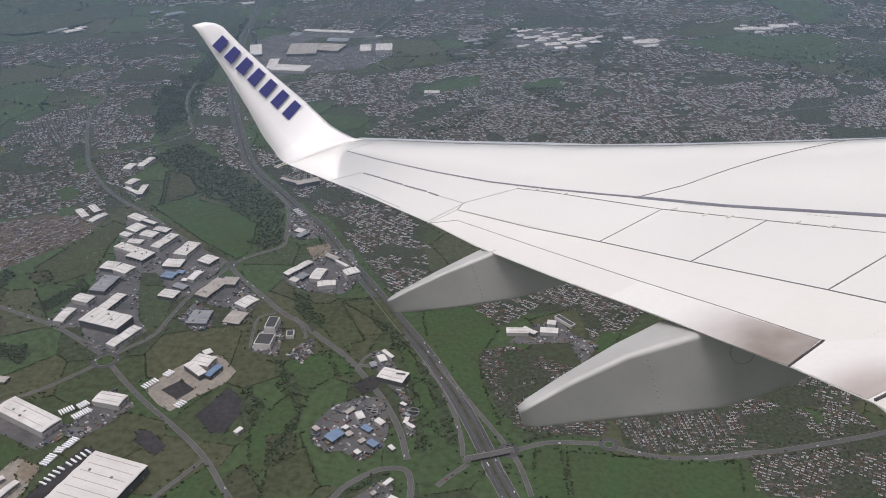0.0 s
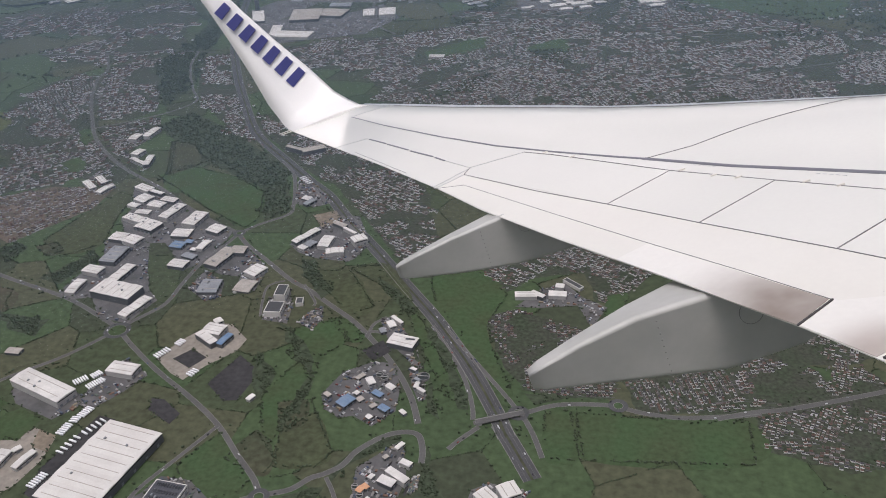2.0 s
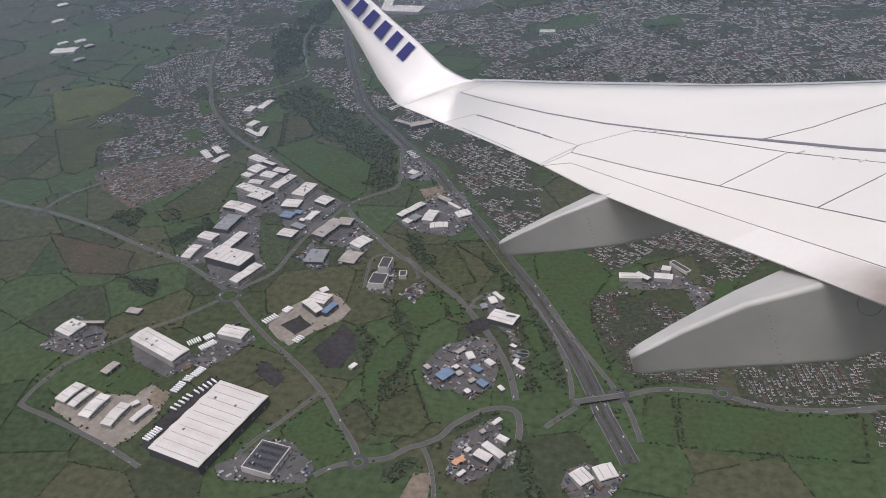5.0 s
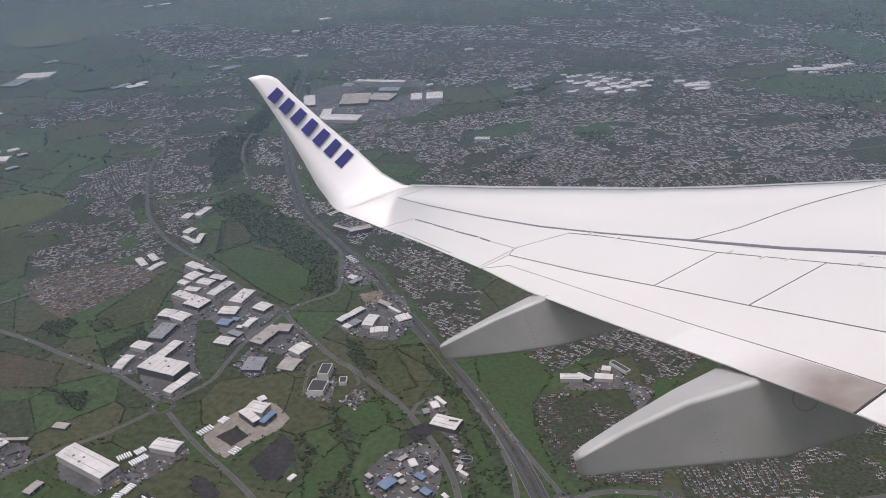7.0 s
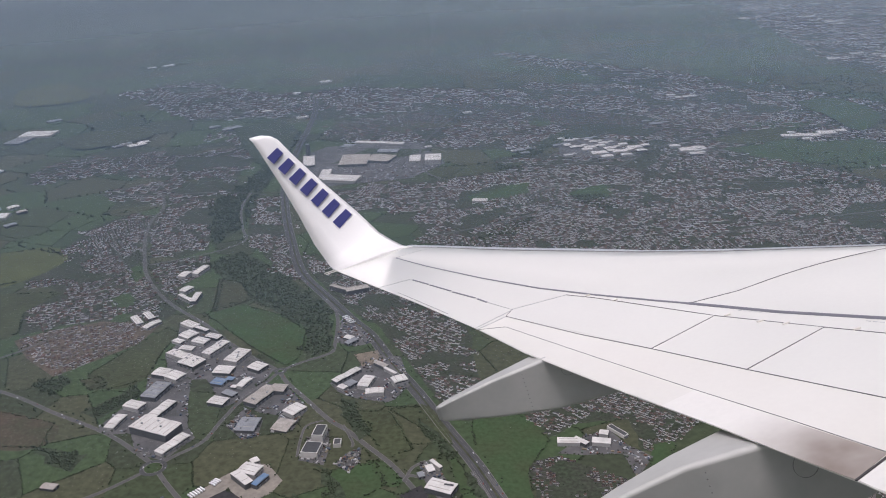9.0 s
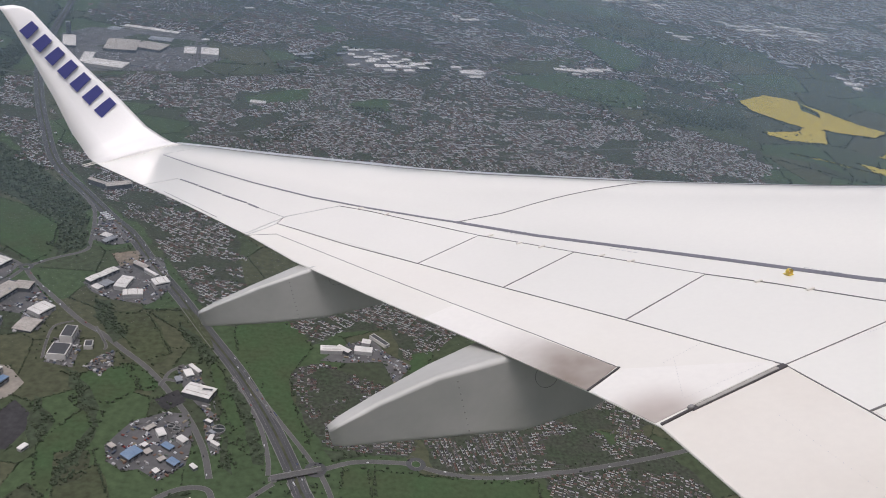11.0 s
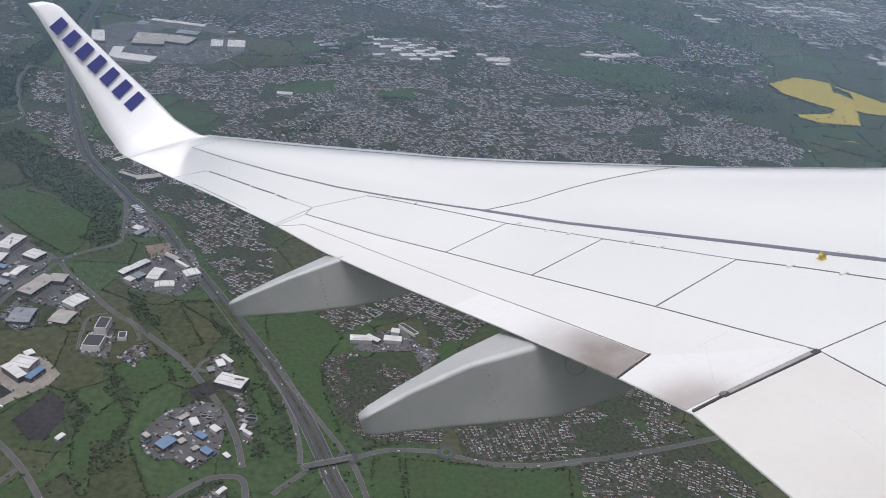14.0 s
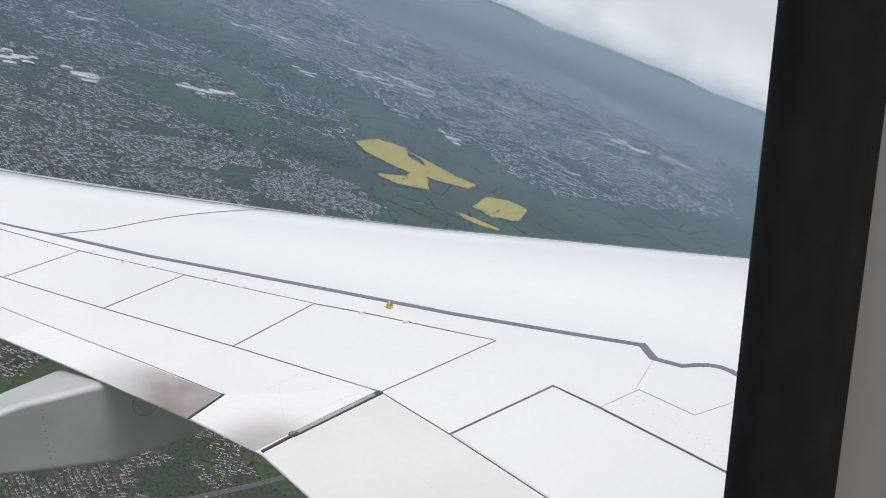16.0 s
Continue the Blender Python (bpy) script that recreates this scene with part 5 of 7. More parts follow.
HOUSE_FACES = ((0, 1, 5, 4), (2, 3, 7, 6), (1, 2, 6, 9, 5), (3, 0, 4, 8, 7), (4, 5, 9, 8), (6, 7, 8, 9))
hv, hf, hs = [], [], []
fv, ff, fs = [], [], []
sv, sf = [], []
TREES, NEAR_HOUSES = [], []
K = 0.36
for si, (poly, angle, cell, density) in enumerate(SUBURBS):
    xs, ys = [p[0] for p in poly], [p[1] for p in poly]
    far = math.hypot(sum(xs) / len(xs), sum(ys) / len(ys))
    terraces = far > 2300
    # row spacing grows with distance, fitted to how rows look from the camera
    usual = min(10.2 + max(far - 1000, 0) * 0.006, 28.0)
    cell = max(cell, (6.5 if terraces else 4.2) * usual)
    seeds = []
    for i in range(int((max(xs) - min(xs)) / cell) + 2):
        for j in range(int((max(ys) - min(ys)) / cell) + 2):
            seeds.append((min(xs) + (i + rng.uniform(-0.4, 0.4)) * cell, min(ys) + (j + rng.uniform(-0.4, 0.4)) * cell, radians(angle + rng.choice([0, 0, 0, 0, 0, 90, 18, -20]) + rng.uniform(-6, 6))))
    edge = np.array([(s_[0] + o_[0] * cell * 0.75, s_[1] + o_[1] * cell * 0.75) for s_ in seeds for o_ in ((0, 0), (1, 0), (-1, 0), (0, 1), (0, -1))])
    used = inside(waver(edge, poly), poly).reshape(-1, 5).any(1)
    S = np.array(seeds)
    for ci, (cx, cy, ang) in enumerate(seeds):
        if not used[ci]:
            continue
        close = np.argsort((S[:, 0] - cx) ** 2 + (S[:, 1] - cy) ** 2)[1:14]
        pitch = usual * rng.uniform(0.85, 1.2)
        gap = pitch * (rng.uniform(0.42, 0.52) if not terraces else rng.uniform(0.4, 0.85))
        set_back = pitch * 0.25
        u = np.arange(-cell, cell, gap)
        for row in np.arange(-cell * 1.0, cell, pitch):
            bend = rng.uniform(-0.003, 0.003) * 90 / cell
            break_at = rng.uniform(4, 9)
            for off, flip in ((-set_back, 0), (set_back, 1), (0, 2)):
                uu = u if flip < 2 else np.arange(-cell, cell, 8.0)
                vv = row + off + bend * uu * uu
                px, py = cx + math.cos(ang) * uu - math.sin(ang) * vv, cy + math.sin(ang) * uu + math.cos(ang) * vv
                P = np.stack([px, py], 1)
                N = S[close]
                d2 = ((P[:, None, 0] - N[None, :, 0]) ** 2 + (P[:, None, 1] - N[None, :, 1]) ** 2)
                own = (px - cx) ** 2 + (py - cy) ** 2
                ok = (np.sqrt(d2.min(1)) - np.sqrt(own) > (0.25 * pitch if flip < 2 else 0)) & inside(waver(P, poly), poly)
                if not ok.any():
                    continue
                ok &= free(P, 5.0 if flip < 2 else 3.0)
                gi_, gj_ = cells(P)
                ok &= ~GREEN[gi_, gj_] & (OWNER[gi_, gj_] == si + 1)
                turn = ang + np.arctan(2 * bend * uu)
                # greens and belts of trees part the estates
                green = np.array([noise.noise((x / (8 * usual), y / (8 * usual), 7)) + 0.35 * noise.noise((x / (2.5 * usual), y / (2.5 * usual), 3)) if k_ else 9.0 for x, y, k_ in zip(px, py, ok)])
                if flip == 2:
                    ok &= (np.hypot(px, py) < 3600) & (green < 0.27)
                    for m in np.nonzero(ok)[0]:
                        ca, sa = math.cos(turn[m]) * 4.3, math.sin(turn[m]) * 4.3
                        wx, wy = -math.sin(turn[m]) * 0.045 * pitch, math.cos(turn[m]) * 0.045 * pitch
                        g, b0 = layer(px[m], py[m], 0.12), len(sv)
                        sv += [(px[m] - ca - wx, py[m] - sa - wy, g), (px[m] + ca - wx, py[m] + sa - wy, g), (px[m] + ca + wx, py[m] + sa + wy, g), (px[m] - ca + wx, py[m] - sa + wy, g)]
                        sf.append((b0, b0 + 1, b0 + 2, b0 + 3))
                    continue
                for m in np.nonzero(ok)[0]:
                    if green[m] > 0.24:
                        if rng.random() < (0.75 if green[m] < 0.3 else 0.06):
                            TREES.append((px[m] + rng.normal(0, 0.1) * pitch, py[m] + rng.normal(0, 0.1) * pitch, pitch * rng.uniform(0.06, 0.12)))
                        continue
                    if (m + 3 * flip) % (break_at if not terraces else break_at / 2) < 1 or rng.random() > density * 0.97:
                        if rng.random() < 0.4:
                            TREES.append((px[m], py[m], pitch * rng.uniform(0.05, 0.1)))
                        continue
                    turn_ = turn[m] + (math.pi / 2 if rng.random() < 0.1 else 0) + rng.normal(0, 0.05)
                    px[m] += rng.normal(0, 0.03) * pitch
                    py[m] += rng.normal(0, 0.03) * pitch
                    if si in (12, 13) and len(NEAR_HOUSES) < 290:
                        NEAR_HOUSES.append((px[m], py[m], turn_))
                        continue
                    V_, F_, S_ = (fv, ff, fs) if terraces else (hv, hf, hs)
                    b0 = len(V_)
                    V_ += house_block((px[m], py[m], 0), turn_, gap * (rng.uniform(0.3, 0.44) if not terraces else rng.uniform(0.38, 0.49)), pitch * rng.uniform(0.1, 0.125) * (1.25 if terraces else 1), pitch * rng.uniform(0.12, 0.16) * (0.7 if 2300 < far < 2900 else 1.2 if terraces else 1), pitch * rng.uniform(0.06, 0.085))
                    for f in HOUSE_FACES:
                        F_.append([b0 + i for i in f])
                    S_ += [0, 0, 0, 0, 1, 1]
                    if rng.random() < 0.3:
                        s_ = pitch * (0.24 if flip else -0.24)
                        TREES.append((px[m] - math.sin(ang) * s_ * rng.uniform(0.6, 1.2), py[m] + math.cos(ang) * s_ * rng.uniform(0.6, 1.2), pitch * rng.uniform(0.035, 0.075)))
    sheet("garden_ground", poly, GARDEN, 0.058 + 0.0012 * si, "gardens, grass and paving between houses", "gardens")
tagged(raw("houses", settle(hv), hf, [HOUSE_WALL, HOUSE_ROOF], slots=hs), "rows of suburban houses with slate roofs and pale walls", "houses", kind="stuff")
tagged(raw("distant_houses", settle(fv), ff, [HOUSE_WALL, HOUSE_ROOF], slots=fs), "far-off terraces with grey and brown roofs", "houses", kind="stuff")
tagged(raw("streets", settle(sv), sf, STREET), "grey residential streets between house rows", "streets", kind="stuff")


def house():
    """A two-storey house: walls, gabled roof, chimney, door and windows."""
    thing = empty("house", Matrix.Identity(4), "two-storey suburban house with pale walls and tiled roof", "house", "houses of the estate")
    raw("wall", house_block((0, 0, 0), 0, 3.4, 3.9, 4.8, 2.5), HOUSE_FACES[:4], HOUSE_WALL, thing)
    bm = bmesh.new()
    for s_ in (-1, 1):
        v = [bm.verts.new(p) for p in ((-3.6, s_ * 4.25, 4.6), (3.6, s_ * 4.25, 4.6), (3.6, 0, 7.35), (-3.6, 0, 7.35), (-3.6, s_ * 4.25, 4.75), (3.6, s_ * 4.25, 4.75), (3.6, 0, 7.5), (-3.6, 0, 7.5))]
        for q in ((0, 1, 2, 3), (4, 5, 6, 7), (0, 1, 5, 4), (1, 2, 6, 5), (3, 0, 4, 7)):
            bm.faces.new([v[k] for k in q])
    bmesh.ops.remove_doubles(bm, verts=bm.verts, dist=0.001)
    bmesh.ops.recalc_face_normals(bm, faces=bm.faces)
    part("roof", bm, HOUSE_ROOF, thing)
    bm = bmesh.new()
    box(bm, 2.3, 3.1, -0.4, 0.4, 6.5, 8.6)
    part("chimney", bm, TAN_ROOF, thing)
    for x, z in ((-2.0, 1.0), (2.0, 1.0), (-2.0, 3.2), (2.0, 3.2)):
        bm = bmesh.new()
        box(bm, x - 0.8, x + 0.8, -3.96, -3.85, z, z + 1.2)
        part("window", bm, GLAZING, thing)
    bm = bmesh.new()
    box(bm, -0.5, 0.5, -3.97, -3.85, 0, 2.1)
    part("door", bm, DOOR, thing)
    return thing


first_house = house()
for k, (x, y, g) in enumerate(NEAR_HOUSES):
    m = pose(x, y, 0.1, 0, 0, math.degrees(g))
    if k == 0:
        first_house.matrix_basis = m @ Matrix.Diagonal((K * 1.4, K * 0.85, K, 1))
    else:
        copy_thing(first_house, m)

# ---- meadows, hedges and woods ----
def patchwork(cell, i0, i1, j0, j1):
    """Field cells, each bounded by its neighbours, with their corners."""
    nx, ny = i1 - i0, j1 - j0
    seeds = [((i + rng.uniform(-0.42, 0.42)) * cell, (j + rng.uniform(-0.42, 0.42)) * cell) for i in range(i0, i1) for j in range(j0, j1)]
    polys = []
    for i in range(1, nx - 1):
        for j in range(1, ny - 1):
            cx, cy = seeds[i * ny + j]
            h = 1.5 * cell
            poly = [(cx - h, cy - h), (cx + h, cy - h), (cx + h, cy + h), (cx - h, cy + h)]
            for di in (-2, -1, 0, 1, 2):
                for dj in (-2, -1, 0, 1, 2):
                    if not (di or dj) or not (0 <= i + di < nx and 0 <= j + dj < ny) or len(poly) < 3:
                        continue
                    ox, oy = seeds[(i + di) * ny + j + dj]
                    mx, my, ex, ey = (cx + ox) / 2, (cy + oy) / 2, ox - cx, oy - cy
                    side = [(x - mx) * ex + (y - my) * ey for x, y in poly]
                    kept = []
                    for k in range(len(poly)):
                        m = (k + 1) % len(poly)
                        if side[k] <= 0:
                            kept.append(poly[k])
                        if (side[k] <= 0) != (side[m] <= 0):
                            t = side[k] / (side[k] - side[m])
                            kept.append((poly[k][0] + (poly[m][0] - poly[k][0]) * t, poly[k][1] + (poly[m][1] - poly[k][1]) * t))
                    poly = kept
            if len(poly) >= 3:
                polys.append(poly)
    return polys


def hedge(poly, spacing, small, large, sway):
    """Shrubs and trees along a field's edges, thick and thin by turns."""
    spots = []
    for (x0, y0), (x1, y1) in zip(poly, poly[1:] + poly[:1]):
        if x0 + 0.37 * y0 > x1 + 0.37 * y1:
            continue
        lush = rng.random()
        for k in range(int(math.hypot(x1 - x0, y1 - y0) / spacing)):
            if rng.random() < 0.45 + 0.5 * lush:
                t = rng.random()
                spots.append((x0 + (x1 - x0) * t + rng.normal(0, sway), y0 + (y1 - y0) * t + rng.normal(0, sway), rng.uniform(small, large)))
    return spots


HEDGES = []
for poly in patchwork(105.0, -26, 30, 4, 34):
    c_ = math.hypot(sum(p[0] for p in poly), sum(p[1] for p in poly)) / len(poly)
    if c_ < 2400:
        tagged(raw("meadow", [(x, y, 0.03) for x, y in poly], [tuple(range(len(poly)))], MEADOW), "green meadow bounded by hedges", "meadow", kind="structure")
        HEDGES += hedge(poly, 1.25, 0.5, 1.3, 0.8)
# no hedge crosses an open field
H = np.array(HEDGES)
for poly in OPEN:
    H = H[~inside(H[:, :2], poly)]
HEDGES = [tuple(h_) for h_ in H]
mv, mf = [], []
for poly in patchwork(185.0, -30, 40, 5, 52):
    x, y = sum(p[0] for p in poly) / len(poly), sum(p[1] for p in poly) / len(poly)
    c_ = math.hypot(x, y)
    if 2150 < c_ < 9000 and abs(math.atan2(x, y)) < radians(64):
        mf.append([len(mv) + k for k in range(len(poly))])
        mv += [(px, py, layer(px, py, 0.022)) for px, py in poly]
        if c_ < 5600:
            HEDGES += hedge(poly, 6.0 if c_ < 3800 else 11.0, 1.3, 3.4, 2.2)
tagged(raw("far_meadows", settle(mv), mf, MEADOW), "patchwork of far green meadows", "meadows", kind="stuff")
for poly in OPEN:
    k_ = max(1.0, math.hypot(sum(p[0] for p in poly), sum(p[1] for p in poly)) / len(poly) / 1500)
    for side in (poly, poly[::-1]):
        HEDGES += [(x, y, r_ * k_) for x, y, r_ in hedge(side, 1.9 * k_, 0.7, 1.7, 1.0 * k_)]
H = np.array(HEDGES)
H = H[free(H[:, :2], 5.0)]
hi_, hj_ = cells(H[:, :2])
H = H[~TOWN[hi_, hj_]]
TREES += [tuple(h_) for h_ in H]
for poly, density in WOODS:
    xs, ys = [p[0] for p in poly], [p[1] for p in poly]
    area = (max(xs) - min(xs)) * (max(ys) - min(ys))
    if density > 0.45 and simple(poly):
        LAYER[0] += 0.004
        sheet("wood_floor", poly, UNDERWOOD, LAYER[0], "dark undergrowth beneath trees of a wood", "undergrowth")
    k_ = max(1.0, math.hypot(sum(xs), sum(ys)) / len(xs) / 1300)
    n = int(min(area / 7 / k_ ** 2 * density ** 1.4, 22000))
    P = np.stack([rng.uniform(min(xs), max(xs), n), rng.uniform(min(ys), max(ys), n)], 1)
    Q = P + np.array([(noise.noise((x / 30, y / 30, 1)), noise.noise((x / 30, y / 30, 6))) for x, y in P]).reshape(-1, 2) * 22
    P = P[inside(Q, poly)]
    P = P[free(P, 4.0)]
    TREES += [(x, y, rng.uniform(0.8, 1.9) * k_) for x, y in P]
# straggling hedges round the yards
for poly in BLOCKS:
    for (x0, y0), (x1, y1) in zip(poly, poly[1:] + poly[:1]):
        for k in range(int(math.hypot(x1 - x0, y1 - y0) / 4)):
            t = rng.random()
            if noise.noise((x0 / 30 + t * 3, y0 / 30, 5)) > -0.1:
                TREES.append((x0 + (x1 - x0) * t + rng.normal(0, 1.5), y0 + (y1 - y0) * t + rng.normal(0, 1.5), rng.uniform(0.6, 1.5)))
# lines of trees along the roads
for line, w in ROADS:
    for (x0, y0), (x1, y1) in zip(line, line[1:]):
        d = math.hypot(x1 - x0, y1 - y0)
        for k in range(int(d / 4)):
            if noise.noise((x0 / 90, y0 / 90, 12)) > -0.12 and rng.random() < 0.6:
                s_ = rng.choice([-1, 1]) * (w / 2 + rng.uniform(4, 9))
                t = rng.random()
                TREES.append((x0 + (x1 - x0) * t - (y1 - y0) / d * s_, y0 + (y1 - y0) * t + (x1 - x0) / d * s_, rng.uniform(0.8, 2.1)))
TREES += [(x + rng.normal(0, 5), y + rng.normal(0, 5), rng.uniform(1.5, 3.6)) for x, y in RAGGED[::2]]
# single trees in the flowering rape, and a hedge across its arm
TREES += [(x, y, rng.uniform(2.2, 5.0)) for x, y in ((1170, 2620), (1175, 2650), (1215, 2560), (1230, 2530), (1262, 2500), (1190, 2560), (1245, 2410), (1210, 2370), (1160, 2350), (1300, 2480), (1120, 2330))]
TREES += [(1290 + 190 * k + rng.normal(0, 3), 2560 - 105 * k + rng.normal(0, 3), rng.uniform(1.5, 3.2)) for k in rng.random(34)]
T = np.array(TREES)
T = T[free(T[:, :2], 1.0, False) & (np.hypot(T[:, 0], T[:, 1]) < 5600)]
ICO = bmesh.new()
bmesh.ops.create_icosphere(ICO, subdivisions=1, radius=1)
IV, IFc = np.array([v.co for v in ICO.verts]), np.array([[v.index for v in f.verts] for f in ICO.faces])
ICO.free()


def crowns(T):
    """Uneven leaf clumps: two or three lumps a tree."""
    n = len(T)
    verts, faces, base = [], [], 0
    for lump in range(2):
        o = rng.normal(0, 0.45, (n, 3)) * T[:, 2:3]
        r = T[:, 2] * (1.0 if lump == 0 else 0.7)
        V = IV[None] * rng.uniform(0.6, 1.3, (n, len(IV), 1)) * r[:, None, None]
        V[:, :, 2] *= 0.7
        V += np.stack([T[:, 0] + o[:, 0] * (lump > 0), T[:, 1] + o[:, 1] * (lump > 0), T[:, 2] * 0.8 + np.abs(o[:, 2]) * (lump > 0)], 1)[:, None]
        verts.append(settle(V.reshape(-1, 3)))
        faces.append((IFc[None] + (np.arange(n) * len(IV))[:, None, None]).reshape(-1, 3) + base)
        base += n * len(IV)
    return np.concatenate(verts), np.concatenate(faces)


def tree(n_lumps):
    """A broad hedgerow tree, unit radius: tapered trunk with limbs, and a crown of leaf clumps with gaps."""
    thing = empty("tree", Matrix.Identity(4), "broad dark green tree beside a road", "tree", "trees along the roads")
    bm = bmesh.new()
    bmesh.ops.create_cone(bm, cap_ends=True, segments=8, radius1=0.09, radius2=0.05, depth=1.0, matrix=Matrix.Translation((0, 0, 0.45)))
    for k in range(4):
        a_ = radians(90 * k + rng.uniform(-30, 30))
        bmesh.ops.create_cone(bm, cap_ends=True, segments=5, radius1=0.035, radius2=0.012, depth=0.7, matrix=Matrix.Translation((0.2 * math.cos(a_), 0.2 * math.sin(a_), 0.95)) @ Matrix.Rotation(a_, 4, "Z") @ Matrix.Rotation(radians(40), 4, "Y"))
    part("trunk", bm, BARK, thing, "short brown trunk with limbs")
    bm = bmesh.new()
    for k in range(n_lumps):
        v = Vector(rng.normal(0, 1, 3)).normalized() * rng.uniform(0.35, 0.85)
        lump = bmesh.ops.create_icosphere(bm, subdivisions=1, radius=rng.uniform(0.22, 0.42), matrix=Matrix.Translation((v.x, v.y, 1.25 + 0.8 * v.z)))
        for w in lump["verts"]:
            w.co += Vector(rng.normal(0, 0.05, 3))
    part("crown", bm, LEAF, thing)
    return thing


# the trees nearest below stand singly
reach = np.hypot(T[:, 0], T[:, 1])
single = np.argsort(reach - 260 * T[:, 2])[:180]
KINDS = [tree(22), tree(28), tree(34)]
for k, i in enumerate(single):
    x, y, r_ = T[i]
    m = pose(x, y, 0.1, 0, 0, 47 * k) @ Matrix.Scale(r_ * 1.05, 4)
    if k > 2:
        copy_thing(KINDS[k % 3], m)
for k in range(3):
    x, y, r_ = T[single[k]]
    KINDS[k].matrix_basis = pose(x, y, 0.1, 0, 0, 47 * k) @ Matrix.Scale(r_ * 1.05, 4)
T = np.delete(T, single, 0)
cv, cf = crowns(T)
tagged(raw("trees", cv, cf, LEAF, smooth=True), "dark green hedgerow trees and woods", "trees", kind="stuff")



# ---- industrial sheds ----
SHED_PLACES = []


def shed(x, y, w, d, h, turn, roof):
    """A steel-framed shed: walls, a shallow ridged roof with rooflights, doors and a parapet line."""
    SHED_PLACES.append((x, y, max(w, d) * 0.62))
    if roof == RIDGED_ROOF and d > 1.5 * w:
        w, d, turn = d, w, turn + 90
    flat = roof in (DARK_ROOF, SKYLIGHT_ROOF)
    tone = "dark flat-roofed" if flat else "blue-roofed" if roof == BLUE_ROOF else "grey-roofed" if roof == GREY_ROOF else "tan-roofed" if roof == TAN_ROOF else "orange-roofed" if roof == ORANGE_ROOF else "white-roofed"
    size = "large" if w * d > 2500 else "small" if w * d < 500 else "mid-sized"
    far = math.hypot(x, y) > 2300
    at = pose(x, y, 0, 0, 0, turn)
    base = Matrix.Translation(settle([(x, y, 0)])[0]) if far else at
    thing = empty("industrial_shed", base, f"{size} {tone} industrial shed on a yard", "building", "sheds of the estates")

    def lay(bm):
        """Far sheds follow the land that is bent up to fit the view."""
        if far:
            for v, p in zip(bm.verts, settle([at @ v.co for v in bm.verts])):
                v.co = Vector(p) - base.translation
        return bm

    hw, hd = w / 2, d / 2
    wall = bmesh.new()
    box(wall, -hw, hw, -hd, hd, -1, h + (0.9 if flat else 0))
    part("wall", lay(wall), RIDGED_ROOF if flat else PALE_WALL if roof in (WHITE_ROOF, RIDGED_ROOF) and (int(x) % 3) else SHED_WALL, thing)
    bm = bmesh.new()
    bays = 1 if w < 45 else max(2, int(w / 22))
    if flat:
        box(bm, -hw + 1.1, hw - 1.1, -hd + 1.1, hd - 1.1, h, h + 1.0)
    else:
        line = []
        for i in range(bays):
            x0, x1 = -hw - 0.4 + (w + 0.8) * i / bays, -hw - 0.4 + (w + 0.8) * (i + 1) / bays
            line += [(x0, h + 0.4), ((x0 + x1) / 2, h + 0.4 + (x1 - x0) * 0.045)]
        line = [(-hw - 0.4, h)] + line + [(hw + 0.4, h + 0.4), (hw + 0.4, h)]
        a_ = [bm.verts.new((px, -hd - 0.4, pz)) for px, pz in line]
        b_ = [bm.verts.new((px, hd + 0.4, pz)) for px, pz in line]
        for k in range(len(line)):
            m = (k + 1) % len(line)
            bm.faces.new((a_[k], a_[m], b_[m], b_[k]))
        bm.faces.new(a_[::-1])
        bm.faces.new(b_)
    bmesh.ops.recalc_face_normals(bm, faces=bm.faces)
    part("roof", lay(bm), roof, thing)
    if far:
        return
    if not flat and w * d > 350:
        for i in range(bays):
            for s_ in (-0.25, 0.25):
                bm = bmesh.new()
                xc = -hw + w * (i + 0.5 + s_) / bays
                box(bm, xc - 0.5, xc + 0.5, -hd * 0.85, hd * 0.85, h + 0.4 + w / bays * 0.0225 - 0.1, h + 0.4 + w / bays * 0.0225 + 0.12)
                part("rooflight", bm, TAN_ROOF, thing)
    if roof == SKYLIGHT_ROOF:
        for i in range(4):
            for j in range(9):
                bm = bmesh.new()
                box(bm, -hw * 0.75 + i * hw * 0.45, -hw * 0.75 + i * hw * 0.45 + 5, -hd * 0.8 + j * hd * 0.18, -hd * 0.8 + j * hd * 0.18 + 1.3, h + 0.5, h + 1.0)
                part("rooflight", bm, WHITE_ROOF, thing, "small white rooflight")
    n = max(1, int(w / 9))
    for k in range(min(n, 6)):
        bm = bmesh.new()
        xc = -hw + w * (k + 0.5) / min(n, 6)
        box(bm, xc - 1.8, xc + 1.8, -hd - 0.15, -hd + 0.1, 0, min(4.2, h - 1))
        part("loading_door", bm, DOOR, thing)
    bm = bmesh.new()
    box(bm, -hw * 0.9, hw * 0.9, -hd - 0.1, -hd + 0.1, h - 2.4, h - 1.2)
    part("window_strip", bm, GLAZING, thing)
    if w * d > 900:
        for k in range(3):
            bm = bmesh.new()
            bx, by = rng.uniform(-hw, hw) * 0.7, rng.uniform(-hd, hd) * 0.7
            box(bm, bx - 1.5, bx + 1.5, by - 1, by + 1, h, h + 1.8 + w / bays * 0.03)
            part("roof_plant", bm, GREY_ROOF, thing, "grey rooftop plant boxes")



